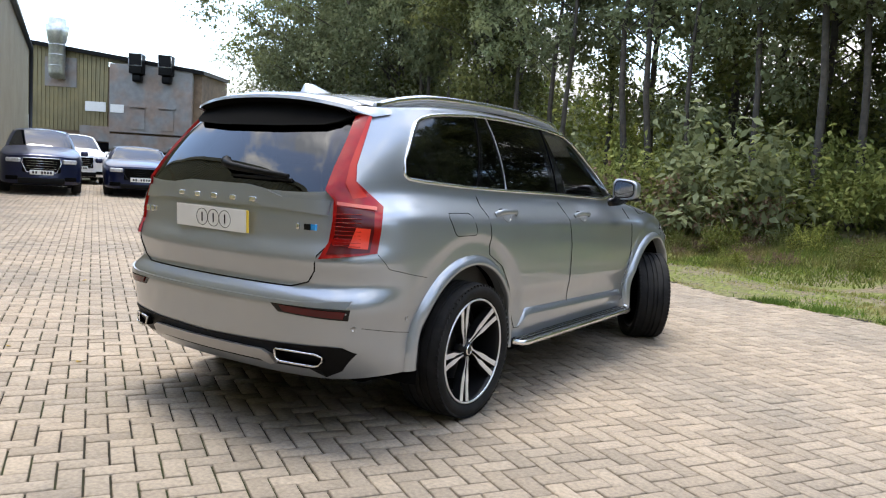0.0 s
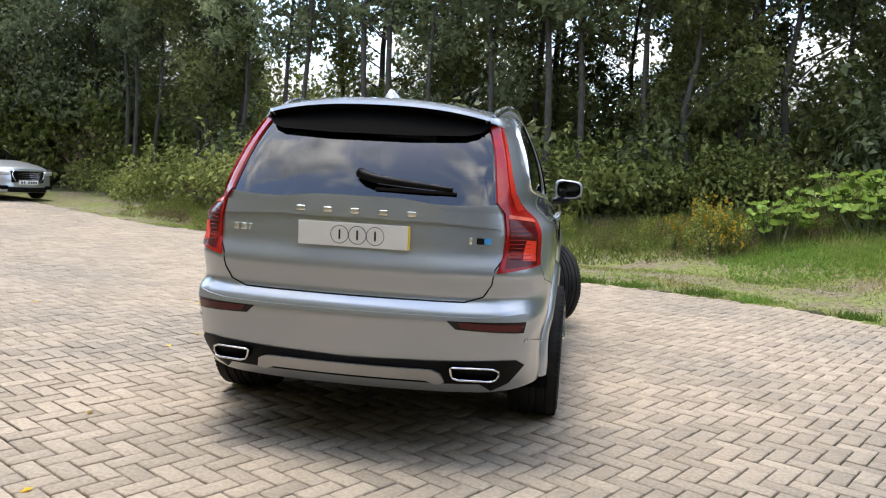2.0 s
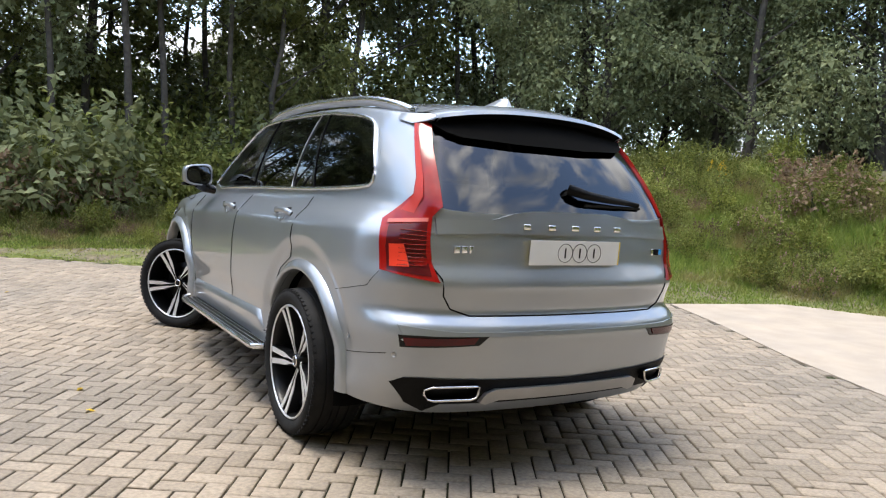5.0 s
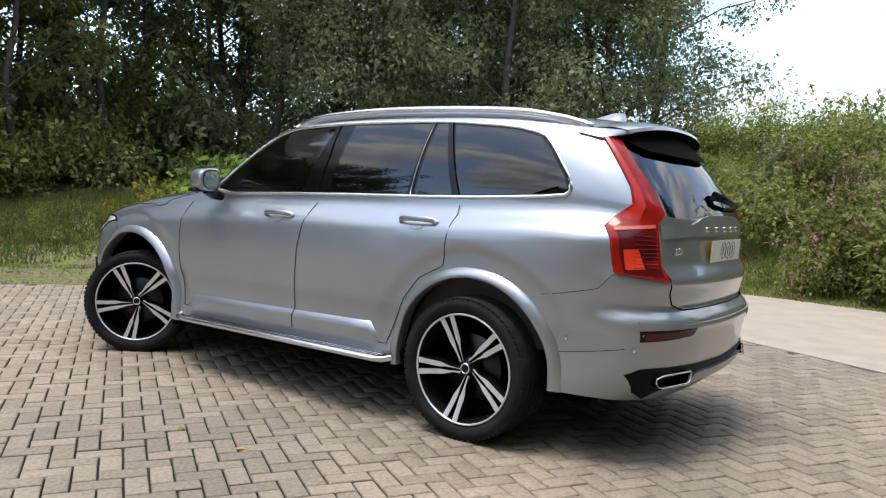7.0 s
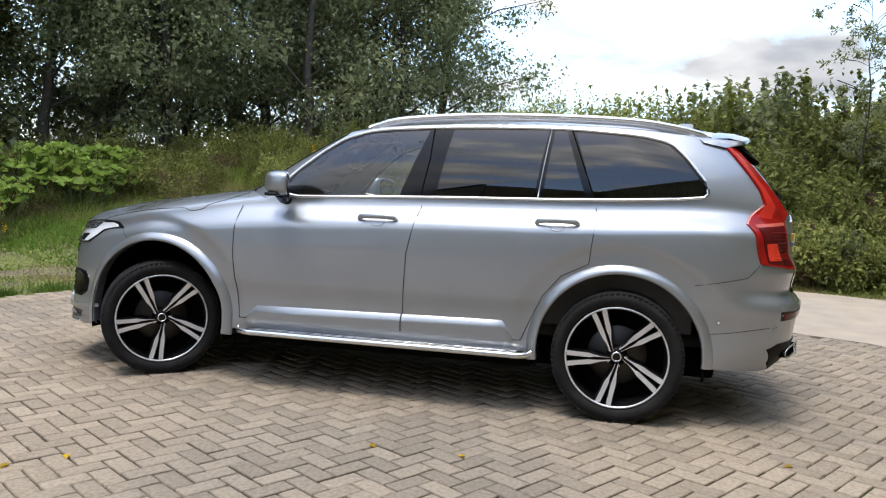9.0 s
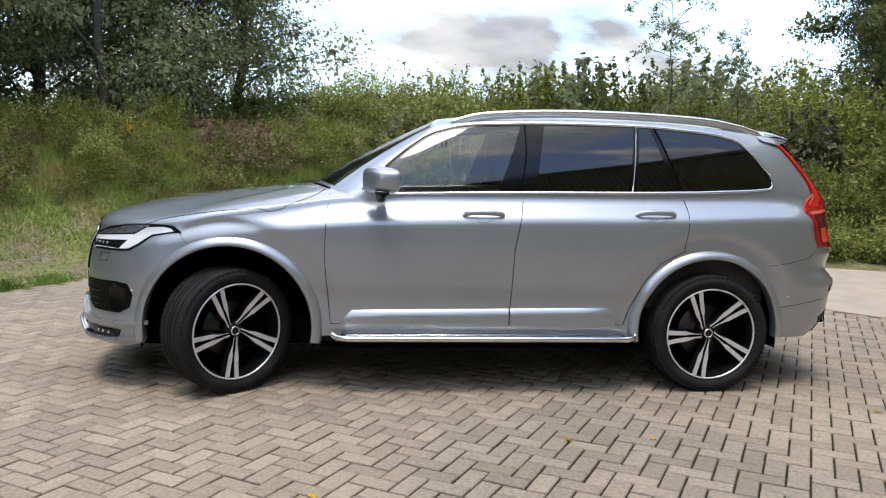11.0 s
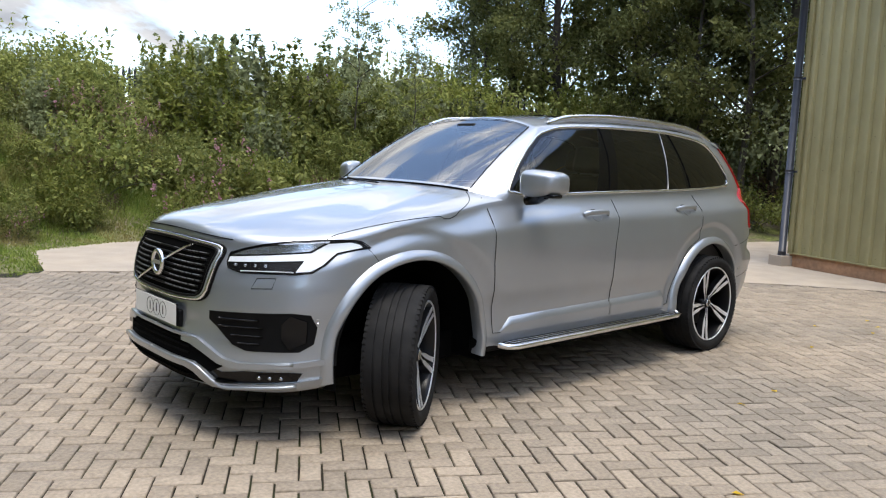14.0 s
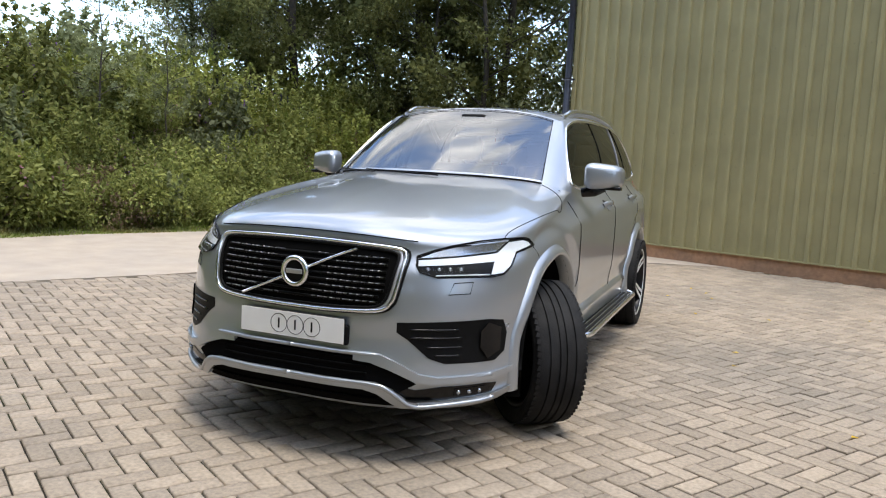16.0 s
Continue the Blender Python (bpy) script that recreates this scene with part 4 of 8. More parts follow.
# ---- seams, trims ----
for sx in (-1, 1):
    for poly, key in ((FD, "f"), (RD, "r")):
        pts = [on_side(p[0], p[1], sx, 0.0022) for p in dense(poly[:] if key == "f" else poly[3:], 0.05) if p[1] < 1.215 and not (p[1] > 1.19 and 1.2 < p[0] < 2.3)]
        seam("panel_gap", pts, DOORS[key, sx], 0.0019)
    # bright strip round the side glass
    bm = bmesh.new()
    ring = [on_side(p[0], p[1], sx, 0.003) for p in dense(DLO, 0.03, True)]
    tube(bm, ring, 0.008, 6, True, flat=(0.007, 0.011))
    part("glass_surround", bm, M_CHROME, car, "satin chrome strip round the side windows")
    for a, b in (((0.445, 1.64), (0.495, 1.235)),):
        seam("pane_divider", [on_side(a[0] + (b[0] - a[0]) * t, a[1] + (b[1] - a[1]) * t, sx, 0.004) for t in np.linspace(0, 1, 9)], DOORS["r", sx], 0.004, M_SKID)
    seam("panel_gap", [on_side(a, b, sx, 0.002) for a, b in dense([(1.165, 1.645), (1.165, 1.45), (1.2, 1.23)], 0.05)], DOORS["f", sx], 0.004)
    seam("panel_gap", [on_side(a, b, sx, 0.002) for a, b in dense([(0.325, 1.64), (0.17, 1.24)], 0.05)], DOORS["r", sx], 0.004)
    # bumper joints
    seam("panel_gap", [on_side(a, b, sx, 0.0005) for a, b in dense([(-0.73, 0.915), (-0.67, 0.845), (-0.52, 0.812), (-0.395, 0.79)], 0.04)], car, 0.0014)
    seam("panel_gap", [on_side(a, b, sx, 0.0005) for a, b in dense([(-0.43, 0.515), (-0.60, 0.54), (-0.80, 0.575)], 0.04)], car, 0.0014)
    seam("panel_gap", [on_side(a, b, sx, 0.0005) for a, b in dense([(3.24, 0.95), (3.20, 0.90), (3.17, 0.86)], 0.03)], car, 0.0014)
    # lower door ledge
    for key, run in (("f", ((2.315, 0.0), (2.27, 0.5), (2.225, 1.0), (1.9, 1.0), (1.6, 1.0), (1.2755, 1.0))), ("r", ((1.2665, 1.0), (1.0, 1.0), (0.8, 1.0), (0.66, 1.0), (0.615, 0.5), (0.585, 0.0)))):
        bm = bmesh.new()
        rows = []
        for y, k in run:
            top = 0.41 + (0.085 + 0.016 * (2.3 - y)) * k
            rows.append([bm.verts.new(on_side(y, max(z, 0.40), sx, l)) for z, l in ((top, -0.002), (top - 0.006, 0.006 * k), (top - 0.034 * k - 0.004, 0.021 * k), (top - 0.042 * k - 0.005, 0.021 * k), (0.402, 0.012 * k), (0.400, -0.01))])
        for A, B in zip(rows, rows[1:]):
            for q in range(5):
                bm.faces.new((A[q], A[q + 1], B[q + 1], B[q]))
        bmesh.ops.recalc_face_normals(bm, faces=bm.faces)
        ledge = part("door_ledge", bm, M_PAINT, DOORS[key, sx])
        ledge.data.set_sharp_from_angle(angle=radians(60))
    # running board
    bm = bmesh.new()
    box(bm, min(sx * 0.80, sx * 0.980), max(sx * 0.80, sx * 0.980), 0.53, 2.29, 0.322, 0.346, 0.008)
    part("running_board", bm, M_PLASTIC, car, "black running board")
    bm = bmesh.new()
    tube(bm, [(sx * 0.93, 0.48, 0.345), (sx * 0.975, 0.50, 0.340), (sx * 0.988, 0.55, 0.337), (sx * 0.988, 2.24, 0.337), (sx * 0.97, 2.31, 0.342), (sx * 0.92, 2.335, 0.347)], 0.012, 8, flat=(0.012, 0.017))
    part("board_strip", bm, M_CHROME, car, "polished edge strip of the running board")
    for k in range(6):
        bm = bmesh.new()
        box(bm, min(sx * (0.882 + 0.016 * k), sx * (0.890 + 0.016 * k)), max(sx * (0.882 + 0.016 * k), sx * (0.890 + 0.016 * k)), 0.56, 2.26, 0.345, 0.350, 0.0015)
        part("tread_rib", bm, M_CHROME if k % 2 else M_RUBBER, car)
    # sill under the doors: body-coloured, but made black for the shade above the board
    bm = bmesh.new()
    box(bm, min(sx * 0.80, sx * 0.880), max(sx * 0.80, sx * 0.880), 0.44, 2.46, 0.30, 0.392, 0.015)
    part("sill", bm, M_PLASTIC, car, "sill behind the running board, blackened for the shade in the gap")
    # handles
    for key, y0 in (("f", 1.32), ("r", 0.245)):
        zc = 1.072 if key == "f" else 1.092
        y1 = y0 + 0.245
        h = new("door_handle")
        h.parent = DOORS[key, sx]
        pts = [on_side(y0 + (y1 - y0) * t, zc, sx, l) for t, l in ((0, 0.004), (0.06, 0.020), (0.2, 0.030), (0.5, 0.033), (0.8, 0.030), (0.94, 0.020), (1, 0.004))]
        bm = bmesh.new()
        tube(bm, pts, 0.014, 10, flat=(0.010, 0.016))
        part("grip", bm, M_PAINT, h)
        # flat black patch standing in for the shade inside the painted cup
        patch("grip_cup", [on_side(y0 + 0.122 + 0.042 * math.cos(a), zc + 0.021 + 0.013 * math.sin(a), sx) for a in np.linspace(0, 2 * math.pi, 18, False)], (-sx, 0, 0), M_PLASTIC, h, 0.0015, 0.004, 0.03)
        seam("cup_edge", [on_side(y0 + 0.122 + 0.044 * math.cos(a), zc - 0.012 - 0.026 * math.sin(a), sx, 0.0005) for a in np.linspace(0, math.pi, 14)], h, 0.003, M_PAINT)
    # side sensors
    for y, z in ((-0.53, 0.60), (3.50, 0.60)):
        bm = bmesh.new()
        c0, c1 = on_side(y, z, sx, -0.002), on_side(y, z, sx, 0.003)
        tube(bm, [c0, c1], 0.011, 10)
        part("parking_sensor", bm, M_SKID, car)
    # door mirror
    dm = new("door_mirror")
    dm.parent = DOORS["f", sx]
    bm = bmesh.new()
    bmesh.ops.create_uvsphere(bm, u_segments=24, v_segments=16, radius=1.0)
    for v in bm.verts:
        x, y, z = v.co
        e = lambda c, k: math.copysign(abs(c) ** k, c)
        X, Y, Z = e(x, 0.5), e(y, 0.6), e(z, 0.5)
        if Y < 0:
            Y = max(0.6 * Y, -0.42)
        v.co = Vector((sx * (0.962 + 0.112 * X), 2.035 + (0.115 if Y > 0 else 0.088) * Y - 0.045 * X, 1.270 + 0.077 * Z * (1 - 0.14 * X)))
    part("mirror_shell", bm, M_PAINT, dm, "silver painted mirror cap")
    bm = bmesh.new()
    tube(bm, [(sx * 0.83, 2.06, 1.165), (sx * 0.90, 2.055, 1.18), (sx * 0.95, 2.05, 1.215)], 0.03, 10, taper=0.045, flat=None)
    box(bm, sx * 0.975 - 0.095, sx * 0.975 + 0.095, 2.02, 2.10, 1.190, 1.212, 0.01)
    part("mirror_foot", bm, M_BLACK, dm, "black mirror foot")
    q_ = lambda c: math.copysign(abs(c) ** 0.62, c)
    for name, m_, kx, kz, y in (("mirror_bezel", M_BLACK, 0.093, 0.064, 1.997), ("mirror_glass", M_MIRROR, 0.085, 0.057, 1.9945)):
        bm = bmesh.new()
        lathe(bm, [(0, 0.001), (0.0, 1.0)], 28)
        for v in bm.verts:
            X, Z = sx * q_(v.co.y), q_(v.co.z)
            v.co = Vector((sx * (0.962 + kx * X), y - 0.40 * kx * X, 1.270 + kz * Z * (1 - 0.12 * X)))
        part(name, bm, m_, dm, "reflecting mirror glass" if name == "mirror_glass" else "black rim round the mirror glass")
    # roof rail
    rail = [(1.62, 0.005), (1.55, 0.022), (1.40, 0.040), (1.0, 0.047), (0.5, 0.047), (0.0, 0.044), (-0.25, 0.034), (-0.38, 0.018), (-0.46, 0.003)]
    pts = []
    for y, l in rail:
        s = min(max((y + 0.53) / 2.24, 0), 1)
        e = roof_at(s, 0.94)
        pts.append((sx * e[0], y, e[2] + l))
    bm = bmesh.new()
    tube(bm, spline(pts, 40), 0.02, 10, flat=(0.015, 0.017))
    part("roof_rail", bm, M_CHROME, car, "satin silver roof rail")
    bm = bmesh.new()
    tube(bm, spline([(p[0], p[1], p[2] - 0.025) for p in pts[1:-1]], 30), 0.012, 6)
    part("rail_base", bm, M_SKID, car)

# fuel flap on one rear quarter
seam("fuel_flap", [on_side(y, z, 1, 0.0005) for y, z in dense([(-0.215, 1.105), (-0.03, 1.105), (-0.005, 1.085), (0.025, 1.005), (0.01, 0.988), (-0.16, 0.988), (-0.185, 1.0), (-0.23, 1.08)], 0.03, True)], car, 0.002, None, 5, True)

# bonnet, tailgate and screen joints
rim = [p for p in LOW[:, -1] if p[1] > 3.0 and p[0] < 0.53]       # the joint runs along the nose to the lamps, then back over the wings
seam("panel_gap", [(s * p[0], p[1], p[2] + 0.001) for s, row in ((-1, rim[::-1]), (1, rim[1:])) for p in row], car, 0.0024)
for sx in (-1, 1):
    back = [(0.780, 3.425), (0.782, 3.365), (0.804, 3.235), (0.832, 3.085), (0.850, 2.929), (0.856, 2.76), (0.850, 2.66), (0.825, 2.56), (0.77, 2.47), (0.70, 2.415), (0.668, 2.40)]
    seam("bonnet_gap", [on_ray((sx * x, y, 3.0), (0, 0.0001, -1), 0.0008) for x, y in spline(back, 44)], car, 0.0019)
seam("panel_gap", [on_ray((x, -3, z), (0, 1, 0), 0.001) for x, z in dense([(-0.665, 1.16)] + TG[2:-2] + [(0.665, 1.16)], 0.03)], tailgate, 0.0035)
bm = bmesh.new()
tube(bm, [(s * p[0], p[1] + 0.004, p[2] + 0.004) for s, row in ((-1, cowl[NQ - 3::-1]), (1, cowl[1:NQ - 2])) for p in row], 0.0065, 6)
part("cowl_strip", bm, M_PLASTIC, car, "black cowl strip below the windscreen")
for sx in (-1, 1):
    seam("screen_trim", [(sx * UP[NQ - 3, l, 0], UP[NQ - 3, l, 1] + 0.003, UP[NQ - 3, l, 2] + 0.002) for l in range(1, NG - 1)], car, 0.003, M_BLACK)
seam("screen_trim", [(s * UP[i, NG - 2, 0], UP[i, NG - 2, 1] + 0.002, UP[i, NG - 2, 2] + 0.004) for s, r in ((-1, range(NQ - 3, 0, -1)), (1, range(0, NQ - 2))) for i in r], car, 0.0025, M_BLACK)
for x in (-0.1, 0.35):
    bm = bmesh.new()
    tube(bm, [on_ray((x + 0.55 * t, 4, 1.222 + 0.012 * t), (0, -1, 0), 0.008) for t in np.linspace(0, 1, 10)], 0.005, 6)
    part("windscreen_wiper", bm, M_PLASTIC, car)
bm = bmesh.new()
box(bm, -0.09, 0.09, 1.62, 1.80, 1.585, 1.64, 0.02)
part("sensor_housing", bm, M_PLASTIC, car, "black camera housing behind the windscreen")
bm = bmesh.new()
tube(bm, [(-0.11, 1.60, 1.53), (0.11, 1.60, 1.53)], 0.03, 10, flat=(0.012, 0.03))
part("inside_mirror", bm, M_PLASTIC, car)
# glass panel in the roof
patch("roof_glass", [(-0.40, 0.05, 1.7), (0.40, 0.05, 1.7), (0.42, 1.18, 1.7), (0.30, 1.23, 1.7), (-0.30, 1.23, 1.7), (-0.42, 1.18, 1.7)], (0, 0.0001, -1), M_BLACK, car, 0.004, 0.008, 0.08, "dark glass roof panel")
bm = bmesh.new()
V = [bm.verts.new(p) for p in ((-0.032, -0.20, 1.712), (0.032, -0.20, 1.712), (0.036, -0.40, 1.69), (-0.036, -0.40, 1.69), (-0.006, -0.33, 1.752), (0.006, -0.33, 1.752), (0.008, -0.392, 1.748), (-0.008, -0.392, 1.748))]
for q in ((0, 1, 5, 4), (1, 2, 6, 5), (2, 3, 7, 6), (3, 0, 4, 7), (4, 5, 6, 7)):
    bm.faces.new([V[i] for i in q])
bmesh.ops.bevel(bm, geom=list(bm.edges), offset=0.004, segments=2, affect="EDGES")
part("roof_antenna", bm, M_PAINT, car, "small silver fin aerial")

# spoiler over the rear window
bm = bmesh.new()
rows = []
for q in np.linspace(-1, 1, 33):
    base = roof_at(0, q * 0.985)
    aq = abs(q)
    ty, tz = -0.715 + 0.075 * aq ** 3, 1.652 - 0.052 * aq ** 2.4
    front = Vector((base[0], base[1] + 0.05, base[2] + 0.004 + 0.008))
    tip = Vector((base[0] * 0.985, ty, tz))
    rows.append([bm.verts.new(p) for p in (front - Vector((0, 0, 0.012)), front, front.lerp(tip, 0.5) + Vector((0, 0, 0.010)), front.lerp(tip, 0.9) + Vector((0, 0, 0.003)), tip, tip + Vector((0, -0.008, -0.017)), Vector((base[0] * 0.96, ty + 0.09, tz - 0.055)))])
for A, B in zip(rows, rows[1:]):
    for i in range(5):
        bm.faces.new((A[i], B[i], B[i + 1], A[i + 1]))
under = [[r_[5].co.copy(), r_[6].co.copy()] for r_ in rows]
bmesh.ops.recalc_face_normals(bm, faces=bm.faces)
sp = part("spoiler", bm, M_PAINT, tailgate)
bm = bmesh.new()
cols = [[bm.verts.new(p) for p in (a_, b_, Vector((b_.x * 0.98, b_.y + 0.02, b_.z - 0.07)))] for a_, b_ in under]
for A, B in zip(cols, cols[1:]):
    for i in range(2):
        bm.faces.new((A[i], B[i], B[i + 1], A[i + 1]))
bmesh.ops.recalc_face_normals(bm, faces=bm.faces)
part("spoiler_soffit", bm, M_DARK, tailgate, "black spoiler soffit")
sp.data.set_sharp_from_angle(angle=radians(40))
for sx in (-1, 1):                        # the painted cheek that turns down from the spoiler to the lamp
    bm = bmesh.new()
    for x, y, z in ((0.598, -0.38, 1.618), (0.578, -0.53, 1.606), (0.55, -0.645, 1.602), (0.535, -0.66, 1.585), (0.535, -0.60, 1.566), (0.62, -0.54, 1.560), (0.632, -0.42, 1.585), (0.612, -0.47, 1.604), (0.50, -0.58, 1.60), (0.56, -0.45, 1.60)):
        bm.verts.new((sx * x, y, z))
    bmesh.ops.convex_hull(bm, input=bm.verts)
    bmesh.ops.recalc_face_normals(bm, faces=bm.faces)
    part("spoiler_cheek", bm, M_PAINT, tailgate).data.set_sharp_from_angle(angle=radians(50))
patch("spoiler_underside", [(x, -0.7, z) for x, z in ((-0.575, 1.60), (-0.565, 1.565), (-0.52, 1.525), (-0.46, 1.505), (-0.2, 1.492), (0.2, 1.492), (0.46, 1.505), (0.52, 1.525), (0.565, 1.565), (0.575, 1.60), (0.3, 1.645), (-0.3, 1.645))],
      (0, 1, 0), M_DARK, tailgate, 0.035, 0.06, 0.06, "black spoiler underside")

# rear wiper
wp = new("rear_wiper")
wp.parent = tailgate
bm = bmesh.new()
pts = [on_ray((x, -3, z), (0, 1, 0), l) for x, z, l in ((0.0, 1.295, 0.015), (0.03, 1.275, 0.035), (0.08, 1.26, 0.04), (0.2, 1.25, 0.035), (0.32, 1.243, 0.03), (0.43, 1.238, 0.02))]
tube(bm, pts, 0.026, 8, taper=0.011)
part("wiper_arm", bm, M_PLASTIC, wp, "black plastic wiper arm")
bm = bmesh.new()
tube(bm, [on_ray((x, -3, 1.228 + 0.05 * (0.45 - x) * 0.2), (0, 1, 0), 0.008) for x in np.linspace(0.08, 0.45, 8)], 0.008, 6)
part("wiper_blade", bm, M_RUBBER, wp)

# tail lights
M_GUIDE = mat("light_guide_red", (0.42, 0.022, 0.012), 0.25, vary=0.1, spec=0.35)
for sx in (-1, 1):
    tl = new("tail_light")
    tl.parent = car
    outer = [(0.845, -0.742, 0.922), (0.84, -0.715, 1.03), (0.838, -0.706, 1.135), (0.79, -0.765, 1.195), (0.745, -0.80, 1.245), (0.715, -0.765, 1.32), (0.672, -0.665, 1.44), (0.618, -0.55, 1.57)]
    inner = [(0.556, -0.60, 1.575), (0.590, -0.70, 1.44), (0.622, -0.82, 1.30), (0.644, -0.895, 1.20), (0.705, -0.905, 1.155), (0.712, -0.915, 1.06), (0.70, -0.92, 0.965), (0.652, -0.93, 0.887)]
    d = (-sx * 0.62, 0.78, 0)
    mir = lambda L: [(sx * x, y, z) for x, y, z in L]
    patch("lens", mir(outer + inner), d, M_RED, tl, 0.014, 0.03, 0.02, "glossy red tail lamp lens", ease=8)
    patch("light_guide", mir([(0.795, -0.775, 1.175), (0.742, -0.805, 1.245), (0.712, -0.768, 1.32), (0.670, -0.668, 1.44), (0.618, -0.555, 1.565), (0.604, -0.562, 1.565), (0.650, -0.68, 1.44), (0.688, -0.785, 1.32), (0.712, -0.835, 1.235), (0.76, -0.84, 1.165)]), d, M_GUIDE, tl, 0.0165, 0.004, 0.02, "bright red light guide", ease=8)
    patch("lamp_panel", mir([(0.83, -0.78, 0.925), (0.834, -0.76, 1.02), (0.83, -0.76, 1.112), (0.722, -0.90, 1.128), (0.722, -0.905, 1.0), (0.69, -0.92, 0.91)]), d, M_RED2, tl, 0.015, 0.006, 0.02, "dark red inner lamp panel")
    patch("lamp_strip", mir([(0.835, -0.75, 1.118), (0.835, -0.75, 1.134), (0.72, -0.90, 1.150), (0.72, -0.90, 1.134)]), d, M_PINK, tl, 0.017, 0.008, 0.03, "pale light strip")
    patch("lamp_block", mir([(0.818, -0.78, 0.94), (0.822, -0.77, 1.032), (0.785, -0.83, 1.036), (0.765, -0.855, 0.945)]), d, mat("bright_red_lens", (0.72, 0.045, 0.02), 0.2, vary=0.1) if sx < 0 else bpy.data.materials["bright_red_lens"], tl, 0.018, 0.008, 0.03, "bright red reflector")
    for k in range(9):
        z = 0.945 + 0.018 * k
        seam("lamp_rib", [Vector(p) for p in (on_ray((sx * (0.715 + 0.085 * t) + sx * 0.62, -0.9 + 0.08 * t - 0.78, z), d, 0.017) for t in np.linspace(0, 1, 5))], tl, 0.0016, M_RED)
    # rear reflectors, exhaust
    patch("reflector_recess", [(sx * x, -1, z) for x, z in ((0.435, 0.678), (0.49, 0.630), (0.825, 0.612), (0.835, 0.664))], (-sx * 0.25, 1, 0), M_BLACK, car, 0.003, 0.006, 0.04)
    patch("reflector", [(sx * x, -1, z) for x, z in ((0.495, 0.664), (0.515, 0.636), (0.805, 0.621), (0.818, 0.654))], (-sx * 0.25, 1, 0), M_RED2, car, 0.006, 0.006, 0.04, "dark red rear reflector")
    ex = new("exhaust_tip")
    ex.parent = car
    ring = [(0.478, 0.452), (0.486, 0.456), (0.66, 0.446), (0.69, 0.434), (0.69, 0.412), (0.675, 0.395), (0.655, 0.389), (0.515, 0.400), (0.492, 0.408), (0.482, 0.42)]
    bm = bmesh.new()
    tube(bm, [(sx * x, -1.005 + 0.80 * max(0, x - 0.5) ** 1.3, z) for x, z in ring], 0.0055, 8, True)
    part("tip_rim", bm, M_CHROME, ex, "chrome exhaust surround")
    bm = bmesh.new()
    a = [bm.verts.new((sx * x, -0.995 + 0.80 * max(0, x - 0.5) ** 1.3, z)) for x, z in ring]
    b = [bm.verts.new((sx * x, -0.86, z)) for x, z in ring]
    for i in range(len(ring)):
        bm.faces.new((a[i], a[(i + 1) % len(ring)], b[(i + 1) % len(ring)], b[i]))
    bm.faces.new(b)
    part("tip_mouth", bm, M_DARK, ex)
    bm = bmesh.new()
    c0 = on_ray((sx * 0.80, -3, 0.575), (0, 1, 0), -0.002)
    c1 = on_ray((sx * 0.80, -3, 0.575), (0, 1, 0), 0.004)
    tube(bm, [c0, c1], 0.012, 10)
    part("parking_sensor", bm, M_SKID, car)
patch("rear_diffuser", [(x, -1, z) for x, z in ((-0.80, 0.452), (-0.765, 0.482), (-0.70, 0.486), (-0.45, 0.478), (0, 0.466), (0.45, 0.478), (0.70, 0.486), (0.765, 0.482), (0.80, 0.452), (0.73, 0.36), (0.62, 0.302), (-0.62, 0.302), (-0.73, 0.36))],
      (0, 1, 0), M_PLASTIC, car, 0.008, 0.03, 0.05, "black lower rear valance")
patch("skid_bar", [(x, -1, z) for x, z in ((-0.445, 0.372), (-0.43, 0.418), (-0.39, 0.436), (0.39, 0.436), (0.43, 0.418), (0.445, 0.372), (0.415, 0.360), (0.36, 0.380), (-0.36, 0.380), (-0.415, 0.360))],
      (0, 1, 0), M_SKID, car, 0.03, 0.04, 0.05, "satin grey skid bar")
patch("tailgate_ledge", [(x, -1, z) for x, z in ((-0.66, 1.150), (-0.42, 1.155), (-0.32, 1.185), (-0.2, 1.20), (0.2, 1.20), (0.32, 1.185), (0.42, 1.155), (0.66, 1.150), (0.66, 1.085), (0.40, 1.10), (-0.40, 1.10), (-0.66, 1.085))],
      (0, 1, 0), M_PAINT, tailgate, 0.012, 0.02, 0.04)
patch("bumper_step", [(x, -1, z) for x, z in ((-0.80, 0.705), (-0.6, 0.688), (0.6, 0.688), (0.80, 0.705), (0.79, 0.668), (0.44, 0.670), (-0.44, 0.670), (-0.79, 0.668))], (0, 1, 0), M_PAINT, car, 0.010, 0.02, 0.05)


